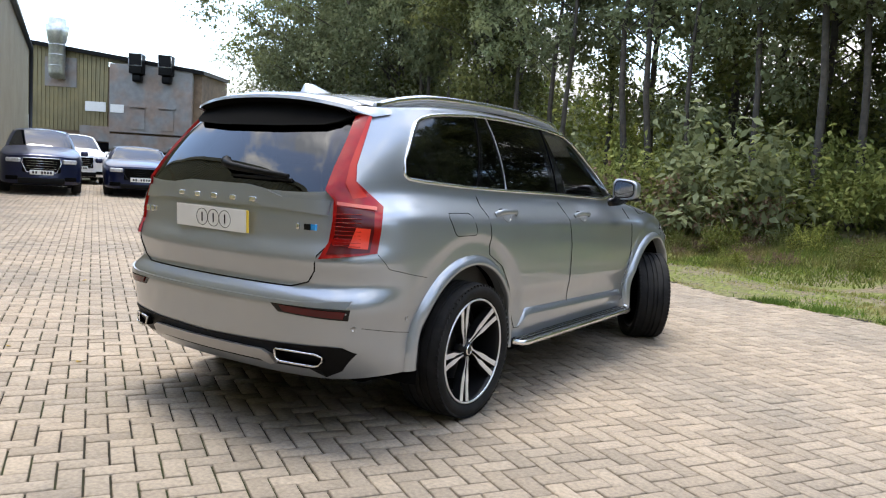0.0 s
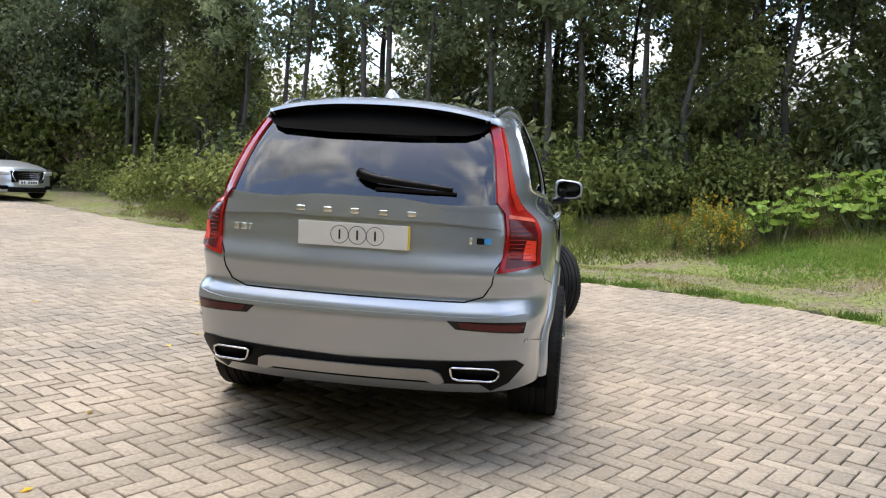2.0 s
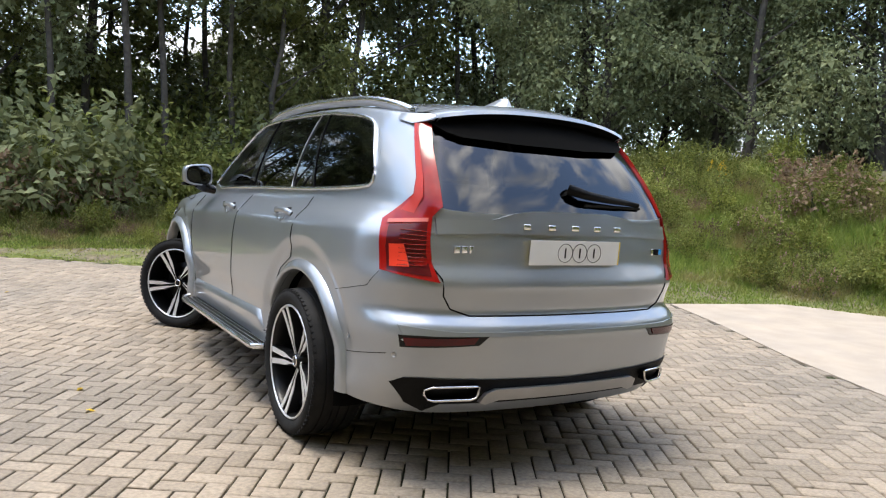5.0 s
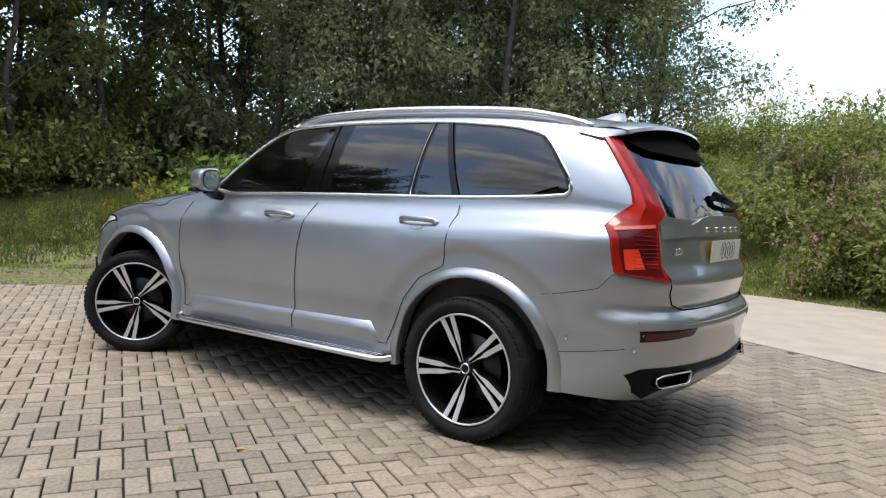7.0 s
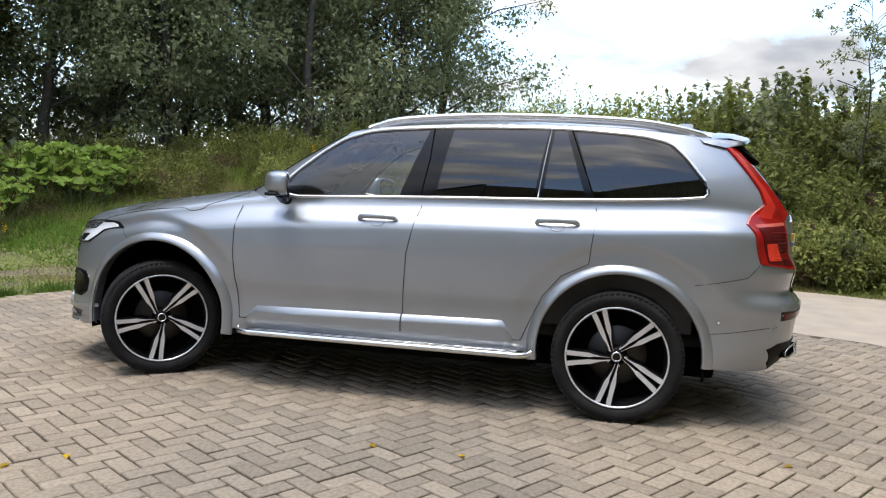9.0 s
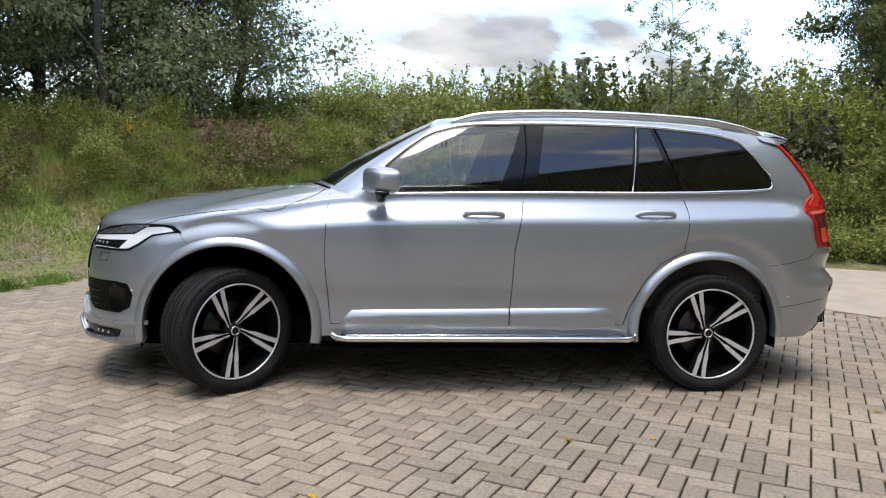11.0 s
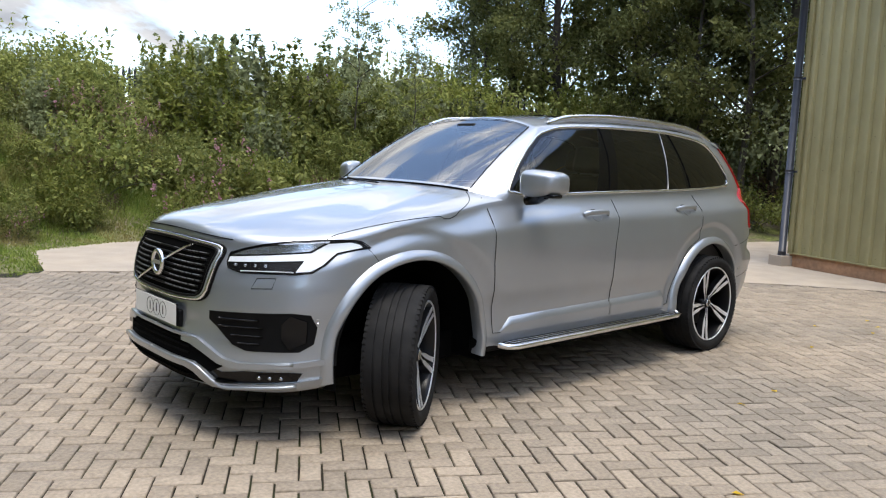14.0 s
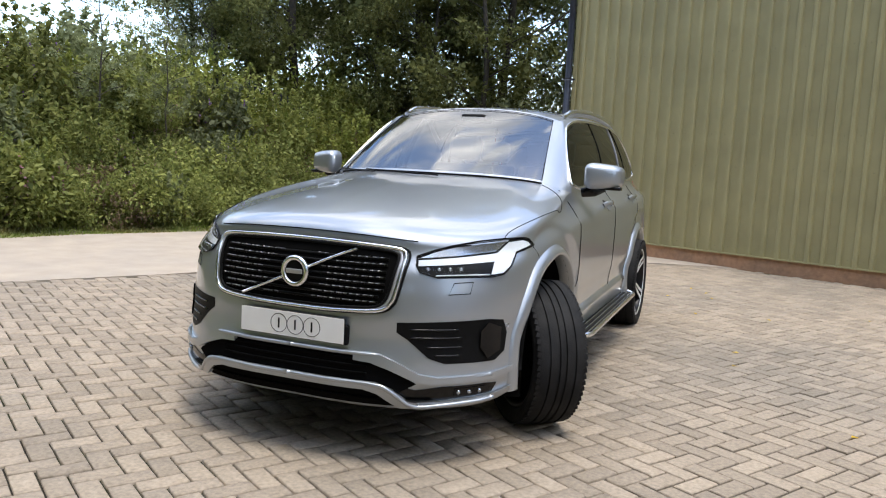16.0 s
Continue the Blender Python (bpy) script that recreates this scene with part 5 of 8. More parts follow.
def number_plate(y, z, tilt, face, name_parent, flip):
    p = new("number_plate")
    p.parent = name_parent
    base = pose(0, y, z, tilt, 0, 180 if flip else 0)
    bm = bmesh.new()
    box(bm, -0.262 if face != "rear" else -0.25, 0.262, -0.004, 0.004, -0.056 if face != "rear" else -0.0535, 0.056 if face != "rear" else 0.0535, 0.003, base)
    part("backing", bm, M_YELLOW if face == "rear" else M_INK, p, "yellow plate backing" if face == "rear" else "black plate holder", smooth=False)
    bm = bmesh.new()
    box(bm, -0.258 if face == "rear" else -0.26, 0.252 if face == "rear" else 0.26, -0.0062, -0.0035, -0.0545, 0.0545, 0.001, base)
    part("face", bm, M_WHITE, p, "plain white plate face", smooth=False)
    for k in (-1, 0, 1):
        bm = bmesh.new()
        pts = [(0.020 + 0.083 * k + 0.041 * math.cos(a), -0.0066, 0.0 + 0.041 * math.sin(a)) for a in np.linspace(0, 2 * math.pi, 32, False)]
        tube(bm, [base @ Vector(q) for q in pts], 0.0014, 5, True)
        part("ring_mark", bm, M_INK, p, "thin black printed ring")
        bm = bmesh.new()
        box(bm, 0.020 + 0.083 * k - 0.004, 0.020 + 0.083 * k + 0.004, -0.0075, -0.0062, -0.022, 0.022, 0, base)
        part("bar_mark", bm, M_INK, p, "black printed bar", smooth=False)


number_plate(-0.996, 1.022, 3, "rear", tailgate, False)
# badges as plain bars
for x in (-0.26, -0.13, 0.0, 0.13, 0.26):
    bm = bmesh.new()
    c = on_ray((x, -3, 1.130), (0, 1, 0), 0.0)
    box(bm, c.x - 0.020, c.x + 0.020, c.y - 0.020, c.y - 0.008, c.z - 0.012, c.z + 0.012, 0.004)
    part("badge_bar", bm, M_CHROME, tailgate, "plain bright badge bar")
for x, wd, m_, lb in ((-0.53, 0.075, M_CHROME, "plain bright badge bar"), (0.50, 0.04, M_CHROME, "plain bright badge bar"), (0.572, 0.017, M_INK, "black badge square"), (0.603, 0.016, M_BLUE, "blue badge square")):
    bm = bmesh.new()
    c = on_ray((x, -3, 1.025), (0, 1, 0), 0.0)
    if wd > 0.03:
        for o in np.linspace(-wd * 0.75, wd * 0.75, 4 if wd > 0.05 else 2):
            box(bm, c.x + o - wd * 0.18, c.x + o + wd * 0.18, c.y - 0.004, c.y + 0.004, c.z - 0.015, c.z + 0.015, 0.002)
    else:
        box(bm, c.x - wd, c.x + wd, c.y - 0.006, c.y + 0.006, c.z - 0.014, c.z + 0.014, 0.002)
    part("badge", bm, m_, tailgate, lb)

# ---- nose ----
FR = (0, -1, 0)
grille = new("grille")
grille.parent = car
GO0 = [(-0.44, 0.935), (-0.20, 0.948), (0.20, 0.948), (0.44, 0.935), (0.475, 0.915), (0.475, 0.86), (0.455, 0.72), (0.43, 0.685), (0.39, 0.668), (0.15, 0.655), (-0.15, 0.655), (-0.39, 0.668), (-0.43, 0.685), (-0.455, 0.72), (-0.475, 0.86), (-0.475, 0.915)]
GO = GO0
for _ in range(2):                       # round the corners off
    GO = [(a[0] * w + b[0] * (1 - w), a[1] * w + b[1] * (1 - w)) for a, b in zip(GO, GO[1:] + GO[:1]) for w in (0.78, 0.22)]
patch("grille_back", [(x, 3.9, z) for x, z in GO], FR, M_DARK, grille, 0.004, 0.01, 0.05, "black grille recess")
seam("grille_frame", [on_ray((x * 0.985, 6, 0.80 + (z - 0.80) * 0.985), FR, 0.010) for x, z in dense(GO, 0.03, True)], grille, 0.0090, M_CHROME, 8, True)
seam("grille_frame", [on_ray((x * 1.015, 6, 0.80 + (z - 0.80) * 1.03), FR, 0.004) for x, z in dense(GO, 0.03, True)], grille, 0.006, M_INK, 6, True)
seam("grille_frame", [on_ray((x * 0.955, 6, 0.80 + (z - 0.80) * 0.93), FR, 0.004) for x, z in dense(GO, 0.03, True)], grille, 0.0095, M_SKID, 6, True)
seam("grille_frame", [on_ray((x * 0.93, 6, 0.80 + (z - 0.80) * 0.885), FR, 0.010) for x, z in dense(GO, 0.03, True)], grille, 0.007, M_INK, 6, True)
facets = bmesh.new()
for k in range(8):                       # thin bars with short bright facets, clear of the middle
    z = 0.705 + 0.0255 * k
    half = 0.405 if z > 0.74 else 0.385
    zz = [on_ray((x, 6, z), FR, 0.006) for x in np.linspace(-half, half, 19)]
    bm = bmesh.new()
    tube(bm, zz, 0.0065, 5)
    part("grille_slat", bm, M_INK, grille)
    n_ = 10
    for side in (-1, 1):
        for c_ in range(n_):
            x0 = 0.085 + (half - 0.09) * c_ / n_
            if abs(z + 0.437 * side * (x0 + 0.015) - 0.80) < 0.016 or c_ < (0, 1, 2, 3, 3, 2, 1, 0)[k] - (1 if side < 0 else 0):
                continue
            x1 = x0 + (half - 0.09) / n_ * (0.86 if (c_ + k) % 2 else 0.6)
            tube(facets, [on_ray((side * x0, 6, z + 0.003), FR, 0.0125), on_ray((side * x1, 6, z + 0.003), FR, 0.0125)], 0.0026, 4)
tagged(part("slat_edge", facets, M_SLAT, grille, "satin bright slat edges"), kind="stuff")
bm = bmesh.new()
tube(bm, [on_ray((x, 6, 0.80 - 0.118 * x / 0.27), FR, 0.020) for x in np.linspace(0.265, -0.265, 9)], 0.0065, 6)
part("grille_bar", bm, M_CHROME, grille, "bright diagonal bar")
bm = bmesh.new()
ey = on_ray((0, 6, 0.80), FR, 0.03)
lathe(bm, [(0.0, 0.046), (0.012, 0.050), (0.014, 0.060), (0.008, 0.068), (-0.004, 0.070), (-0.01, 0.066)], 40, Matrix.Translation(ey) @ Matrix.Rotation(radians(90), 4, "Z"))
part("emblem_ring", bm, M_CHROME, grille, "bright round emblem ring")
bm = bmesh.new()
lathe(bm, [(0.002, 0.048), (0.004, 0.0)], 32, Matrix.Translation(ey) @ Matrix.Rotation(radians(90), 4, "Z"))
part("emblem_disc", bm, M_INK, grille, "dark emblem centre")
bm = bmesh.new()
box(bm, ey.x - 0.040, ey.x + 0.040, ey.y + 0.004, ey.y + 0.012, ey.z - 0.010, ey.z + 0.010, 0.003)
part("emblem_bar", bm, M_SKID, grille, "plain bar across the emblem")
number_plate(3.938, 0.574, 0, "front", car, True)
bm = bmesh.new()
box(bm, -0.27, 0.27, 3.86, 3.933, 0.512, 0.60, 0.01)
part("plate_plinth", bm, M_PLASTIC, car)

for sx in (-1, 1):
    hl = new("headlight")
    hl.parent = car
    d = (-sx * 0.58, -0.815, 0)
    HO = [(0.514, 3.796, 0.866), (0.507, 3.778, 0.904), (0.56, 3.73, 0.929), (0.622, 3.671, 0.951), (0.707, 3.548, 0.966), (0.783, 3.419, 0.975), (0.832, 3.30, 0.978), (0.848, 3.265, 0.970), (0.872, 3.235, 0.938), (0.835, 3.40, 0.913), (0.831, 3.46, 0.862), (0.815, 3.52, 0.828), (0.785, 3.597, 0.820), (0.608, 3.779, 0.819), (0.545, 3.815, 0.838)]
    mir = lambda L: [(sx * x, y, z) for x, y, z in L]
    patch("lamp_housing", mir(HO), d, M_INK, hl, 0.003, 0.012, 0.03, "black headlamp housing")
    patch("light_bar", mir([(0.522, 3.79, 0.889), (0.66, 3.66, 0.902), (0.775, 3.50, 0.917), (0.800, 3.42, 0.962), (0.830, 3.31, 0.967), (0.845, 3.27, 0.957), (0.856, 3.26, 0.943), (0.826, 3.39, 0.920), (0.820, 3.46, 0.864), (0.806, 3.515, 0.836), (0.775, 3.58, 0.832), (0.778, 3.54, 0.884), (0.66, 3.68, 0.874), (0.524, 3.80, 0.866)]), d, M_DRL, hl, 0.011, 0.006, 0.025, "white T-shaped light guide")
    patch("lamp_reflector", mir([(0.524, 3.785, 0.897), (0.56, 3.73, 0.920), (0.625, 3.668, 0.942), (0.707, 3.548, 0.957), (0.785, 3.42, 0.966), (0.765, 3.50, 0.925), (0.66, 3.66, 0.909)]), d, M_REFLECT, hl, 0.006, 0.004, 0.03)
    seam("lower_guide", [on_ray((sx * (x + 0.58), y + 0.815, z), d, 0.008) for x, y, z in dense([(0.60, 3.78, 0.8265), (0.70, 3.69, 0.828), (0.775, 3.60, 0.829)], 0.04)], hl, 0.003, M_DRL, 6)
    for k in range(4):
        bm = bmesh.new()
        x = 0.56 + 0.04 * k
        c = on_ray((sx * (x + 0.58), 3.80 - 0.7 * (x - 0.53) + 0.815, 0.851), d, 0.004)
        bmesh.ops.create_uvsphere(bm, u_segments=10, v_segments=6, radius=0.0095)
        bmesh.ops.translate(bm, vec=c, verts=bm.verts)
        part("lamp_bulb", bm, M_REFLECT, hl)
    patch("lamp_cover", mir(HO), d, M_LENS, hl, 0.016, 0.016, 0.04, "clear headlamp cover").visible_shadow = False
    seam("lamp_edge", [on_ray((x * 1 - d[0] * 1, y - d[1], z), d, 0.006) for x, y, z in [(sx * a, b, c) for a, b, c in HO]], hl, 0.003, M_INK, 6, True)
    # side air intake
    d2 = (-sx * 0.45, -0.89, 0)
    SI = [(0.47, 3.87, 0.628), (0.60, 3.82, 0.633), (0.80, 3.63, 0.640), (0.845, 3.56, 0.630), (0.86, 3.54, 0.57), (0.855, 3.55, 0.49), (0.825, 3.60, 0.455), (0.66, 3.78, 0.455), (0.60, 3.82, 0.48), (0.52, 3.86, 0.555), (0.47, 3.87, 0.585)]
    patch("side_intake", mir(SI), d2, M_PLASTIC, car, 0.003, 0.008, 0.04, "black side air intake")
    for z, x0, x1 in ((0.60, 0.50, 0.78), (0.565, 0.50, 0.80), (0.525, 0.58, 0.80), (0.49, 0.62, 0.79)):
        seam("intake_slat", [on_ray((sx * (x + 0.45), 3.9 + 0.89, z), d2, 0.005) for x in np.linspace(x0 + 0.05, x1, 10)], car, 0.0045, M_BLACK, 6)
    patch("intake_blade", mir([(0.80, 3.63, 0.628), (0.84, 3.57, 0.60), (0.838, 3.57, 0.50), (0.80, 3.63, 0.47), (0.775, 3.66, 0.52), (0.775, 3.66, 0.59)]), d2, M_BLACK, car, 0.014, 0.02, 0.03, "gloss black intake blade")
    # bright lower blade that wraps the bumper corner
    patch("bumper_blade", mir([(0.30, 3.93, 0.492), (0.42, 3.92, 0.492), (0.50, 3.88, 0.455), (0.57, 3.84, 0.415), (0.64, 3.80, 0.40), (0.80, 3.63, 0.405), (0.885, 3.44, 0.42), (0.885, 3.44, 0.395), (0.80, 3.63, 0.378), (0.62, 3.81, 0.372), (0.55, 3.85, 0.385), (0.46, 3.91, 0.43), (0.38, 3.93, 0.455), (0.30, 3.93, 0.46)]), d2, M_PAINT, car, 0.022, 0.03, 0.03)
    # fog lamp slot
    patch("fog_slot", mir([(0.46, 3.90, 0.368), (0.56, 3.85, 0.345), (0.66, 3.79, 0.358), (0.80, 3.63, 0.36), (0.835, 3.58, 0.355), (0.82, 3.60, 0.315), (0.66, 3.79, 0.30), (0.56, 3.85, 0.295), (0.50, 3.88, 0.31)]), (-sx * 0.62, -0.78, 0), M_BLACK, car, 0.004, 0.01, 0.03, "black fog lamp slot")
    patch("fog_lamp", mir([(0.70, 3.75, 0.348), (0.80, 3.63, 0.35), (0.81, 3.61, 0.322), (0.70, 3.75, 0.316)]), (-sx * 0.62, -0.78, 0), M_BLACK, car, 0.007, 0.008, 0.02, "clear fog lamp")
    for k in range(3):
        bm = bmesh.new()
        bmesh.ops.create_uvsphere(bm, u_segments=10, v_segments=6, radius=0.010)
        bmesh.ops.translate(bm, vec=on_ray((sx * (0.715 + 0.032 * k) + sx * 0.62, 3.74 - 0.04 * k + 0.78, 0.333), (-sx * 0.62, -0.78, 0), 0.006), verts=bm.verts)
        part("fog_bulb", bm, M_REFLECT, car)
    # washer cover
    seam("washer_cover", [on_ray((sx * (x + 0.58), y + 0.815, z), d, 0.001) for x, y, z in ((0.66, 3.72, 0.797), (0.725, 3.66, 0.800), (0.715, 3.67, 0.752), (0.64, 3.735, 0.748))], car, 0.0022, M_DARK, 5, True)
    # rounded bright edges of the blade and the lip
    seam("blade_edge", spline([on_ray((sx * x + sx * 0.45, y + 0.89, z), d2, 0.012) for x, y, z in ((0.81, 3.615, 0.399), (0.75, 3.69, 0.395), (0.64, 3.80, 0.392), (0.57, 3.84, 0.406), (0.50, 3.88, 0.444), (0.42, 3.92, 0.482))] + [on_ray((sx * x, 6, 0.486), FR, 0.016) for x in (0.34, 0.2, 0.0)], 40), car, 0.009, M_PAINT, 10)
    seam("lip_edge", spline([on_ray((sx * x + sx * 0.45, y + 0.89, z), d2, 0.022) for x, y, z in ((0.81, 3.60, 0.300), (0.76, 3.67, 0.293), (0.66, 3.78, 0.285), (0.575, 3.84, 0.282), (0.53, 3.86, 0.292))] + [on_ray((sx * x, 6, z), FR, 0.028) for x, z in ((0.46, 0.345), (0.40, 0.364), (0.2, 0.366), (0.0, 0.366))], 40), car, 0.010, M_PAINT, 10)
# centre intake and lip
patch("lower_intake", [(x, 3.93, z) for x, z in ((-0.46, 0.44), (-0.36, 0.478), (-0.2, 0.492), (0.2, 0.492), (0.36, 0.478), (0.46, 0.44), (0.56, 0.37), (0.50, 0.335), (0.40, 0.372), (-0.40, 0.372), (-0.50, 0.335), (-0.56, 0.37))], FR, M_DARK, car, 0.006, 0.012, 0.05, "black lower air intake")
for z in (0.405, 0.435, 0.462):
    seam("intake_slat", [on_ray((x, 6, z), FR, 0.010) for x in np.linspace(-0.36, 0.36, 12)], car, 0.005, M_DARK, 6)
patch("front_lip", [(x, 3.93, z) for x, z in ((-0.40, 0.372), (0.40, 0.372), (0.46, 0.35), (0.53, 0.296), (0.575, 0.290), (0.575, 0.262), (0.50, 0.262), (0.42, 0.325), (0.36, 0.342), (-0.36, 0.342), (-0.42, 0.325), (-0.50, 0.262), (-0.575, 0.262), (-0.575, 0.290), (-0.53, 0.296), (-0.46, 0.35))],
      FR, M_PAINT, car, 0.032, 0.05, 0.04, "bright front lip")
for sx in (-1, 1):
    patch("lip_corner", [(sx * x, y, z) for x, y, z in ((0.565, 3.845, 0.292), (0.66, 3.78, 0.296), (0.80, 3.62, 0.306), (0.875, 3.46, 0.33), (0.875, 3.46, 0.30), (0.80, 3.62, 0.280), (0.66, 3.78, 0.266), (0.565, 3.845, 0.262))],
          (-sx * 0.66, -0.75, 0), M_PAINT, car, 0.020, 0.04, 0.03)
patch("air_dam", [(x, 3.93, z) for x, z in ((-0.42, 0.335), (0.42, 0.335), (0.48, 0.268), (-0.48, 0.268))], FR, M_DARK, car, 0.012, 0.02, 0.06, "black air dam")

# ---- cabin ----
bm = bmesh.new()
box(bm, -0.72, 0.72, -0.55, 2.25, 0.42, 0.50)
box(bm, -0.74, 0.74, 1.98, 2.34, 0.70, 1.12, 0.06)
box(bm, -0.14, 0.14, 1.0, 2.0, 0.5, 0.85, 0.04)
for sx in (-1, 1):
    box(bm, min(sx * 0.76, sx * 0.80), max(sx * 0.76, sx * 0.80), -0.4, 2.1, 0.5, 1.16, 0.01)
part("cabin_lining", bm, M_SEAT, car, "dark cabin floor, dash and door linings")
for x, y, wd in ((-0.38, 1.05, 0.25), (0.38, 1.05, 0.25), (-0.42, 0.15, 0.2), (0.0, 0.15, 0.18), (0.42, 0.15, 0.2)):
    st = new("seat")
    st.parent = car
    bm = bmesh.new()
    box(bm, x - wd, x + wd, y, y + 0.5, 0.55, 0.72, 0.05)
    part("seat_cushion", bm, M_SEAT, st)
    bm = bmesh.new()
    box(bm, -wd, wd, -0.07, 0.07, 0.0, 0.62, 0.05, pose(x, y, 0.70, 14))
    part("seat_back", bm, M_SEAT, st)
    bm = bmesh.new()
    box(bm, -0.13, 0.13, -0.05, 0.05, 0.0, 0.19, 0.04, pose(x, y - 0.15, 1.33, 14))
    part("headrest", bm, M_SEAT, st)
bm = bmesh.new()
tube(bm, [Vector((0.37, 1.80, 1.02)) + Matrix.Rotation(radians(-25), 3, "X") @ Vector((0.19 * math.cos(a), 0, 0.19 * math.sin(a))) for a in np.linspace(0, 2 * math.pi, 28, False)], 0.015, 8, True)
box(bm, 0.30, 0.44, 1.78, 1.86, 0.97, 1.06, 0.02)
part("steering_wheel", bm, M_SEAT, car, "black steering wheel")


# ---- plants ----


def unit(n, rng):
    v = rng.normal(size=(n, 3))
    return v / np.linalg.norm(v, axis=1)[:, None]


def leaves_mesh(name, centre, along, normal, length, width, fold=0.15):
    """Many small leaves, each a pointed blade of its own."""
    n = len(centre)
    along = along / np.linalg.norm(along, axis=1)[:, None]
    side = np.cross(along, normal)
    side /= np.linalg.norm(side, axis=1)[:, None] + 1e-9
    nn = np.cross(side, along)
    L, W = np.broadcast_to(length, (n,))[:, None], np.broadcast_to(width, (n,))[:, None]
    base = centre - along * L * 0.5
    tip = centre + along * L * 0.5 - nn * L * fold
    left = centre - along * L * 0.08 - side * W * 0.5 + nn * L * 0.06
    right = centre - along * L * 0.08 + side * W * 0.5 + nn * L * 0.06
    co = np.stack([base, right, tip, left], 1).reshape(-1, 3)
    me = bpy.data.meshes.new(name)
    me.vertices.add(4 * n)
    me.vertices.foreach_set("co", co.ravel().astype(np.float32))
    me.loops.add(4 * n)
    me.loops.foreach_set("vertex_index", np.arange(4 * n, dtype=np.int32))
    me.polygons.add(n)
    me.polygons.foreach_set("loop_start", np.arange(0, 4 * n, 4, dtype=np.int32))
    me.polygons.foreach_set("loop_total", np.full(n, 4, np.int32))
    me.update(calc_edges=True)
    return me


def chips_mesh(name, centre, along, normal, length, width):
    """Small far leaves, each one three-cornered blade."""
    n = len(centre)
    along = along / np.linalg.norm(along, axis=1)[:, None]
    side = np.cross(along, normal)
    side /= np.linalg.norm(side, axis=1)[:, None] + 1e-9
    L, W = np.broadcast_to(length, (n,))[:, None], np.broadcast_to(width, (n,))[:, None]
    co = np.stack([centre - along * L * 0.45 + side * W * 0.5, centre + along * L * 0.55, centre - along * L * 0.3 - side * W * 0.55], 1).reshape(-1, 3)
    me = bpy.data.meshes.new(name)
    me.vertices.add(3 * n)
    me.vertices.foreach_set("co", co.ravel().astype(np.float32))
    me.loops.add(3 * n)
    me.loops.foreach_set("vertex_index", np.arange(3 * n, dtype=np.int32))
    me.polygons.add(n)
    me.polygons.foreach_set("loop_start", np.arange(0, 3 * n, 3, dtype=np.int32))
    me.polygons.foreach_set("loop_total", np.full(n, 3, np.int32))
    me.update(calc_edges=True)
    return me


def clump_points(blobs, n, rng, shell=0.55):
    """Points in and near the skin of a set of (x, y, z, r) clumps."""
    B = np.array(blobs, float)
    k = rng.choice(len(B), n, p=B[:, 3] ** 2 / (B[:, 3] ** 2).sum())
    d = unit(n, rng)
    r = B[k, 3] * (shell + (1 - shell) * rng.random(n)) * (0.8 + 0.35 * rng.random(n))
    return B[k, :3] + d * r[:, None] * np.array([1, 1, 0.8]), d


def shrub(name, height, width, n, leaf, material, label, seed, spiky=0.0, tip_mat=None, tip_n=0, cat="shrub"):
    rng = np.random.default_rng(seed)
    root = empty(name, label, cat)
    blobs = []
    for _ in range(16):
        a, r = rng.random() * 6.283, math.sqrt(rng.random()) * width * 0.42
        z = height * (0.15 + 0.7 * rng.random()) * (1 - 0.45 * (r / (width * 0.5)) ** 2)
        blobs.append((r * math.cos(a), r * math.sin(a), z, width * (0.14 + 0.10 * rng.random())))
    p, d = clump_points(blobs, n, rng)
    along = d + np.array([0, 0, -0.25]) + 0.7 * unit(n, rng)
    if spiky:
        m = int(n * spiky)                     # upright shoots that leave the outline ragged
        k = rng.integers(0, 26, m)
        base = np.array([(width * 0.4 * math.sqrt(rng.random()) * math.cos(t), width * 0.4 * math.sqrt(rng.random()) * math.sin(t), height * 0.55) for t in rng.random(26) * 6.283])
        top = base + np.stack([0.3 * width * (rng.random(26) - 0.5), 0.3 * width * (rng.random(26) - 0.5), height * (0.35 + 0.35 * rng.random(26))], 1)
        t = rng.random(m)[:, None]
        p[:m] = base[k] + (top[k] - base[k]) * t + 0.06 * width * rng.normal(size=(m, 3)) * (1.1 - t) * 0.5
        along[:m] = unit(m, rng) + np.array([0, 0, 0.1])
    p[:, 2] = np.maximum(p[:, 2], 0.03)
    me = leaves_mesh("foliage", p, along, unit(n, rng) * 0.8 + np.array([0, 0, 1.0]), leaf * (0.7 + 0.6 * rng.random(n)), leaf * 0.55 * (0.7 + 0.6 * rng.random(n)))
    mesh_part("foliage", me, material, root, smooth=False)
    bm = bmesh.new()
    for i in range(7):
        b = blobs[i]
        tube(bm, [(0.08 * width * (rng.random() - 0.5), 0.08 * width * (rng.random() - 0.5), -0.1), (b[0] * 0.5, b[1] * 0.5, b[2] * 0.6), (b[0], b[1], b[2])], 0.018, 4, taper=0.006)
    part("stem", bm, M_STEM, root)
    if tip_mat is not None:
        q, dq = clump_points([(b[0], b[1], b[2] + 0.08, b[3] * 1.05) for b in blobs], tip_n * 9, rng, 0.95)
        k = rng.integers(0, tip_n, tip_n * 9)
        heads = q[:tip_n]
        heads[:, 2] = np.abs(heads[:, 2]) + 0.1
        c = heads[k] + rng.normal(size=(len(k), 3)) * np.array([0.018, 0.018, 0.05])
        me = leaves_mesh("blossom", c, unit(len(k), rng), unit(len(k), rng), 0.045, 0.04)
        tagged(mesh_part("blossom", me, tip_mat, root, smooth=False), kind="stuff")
    return root


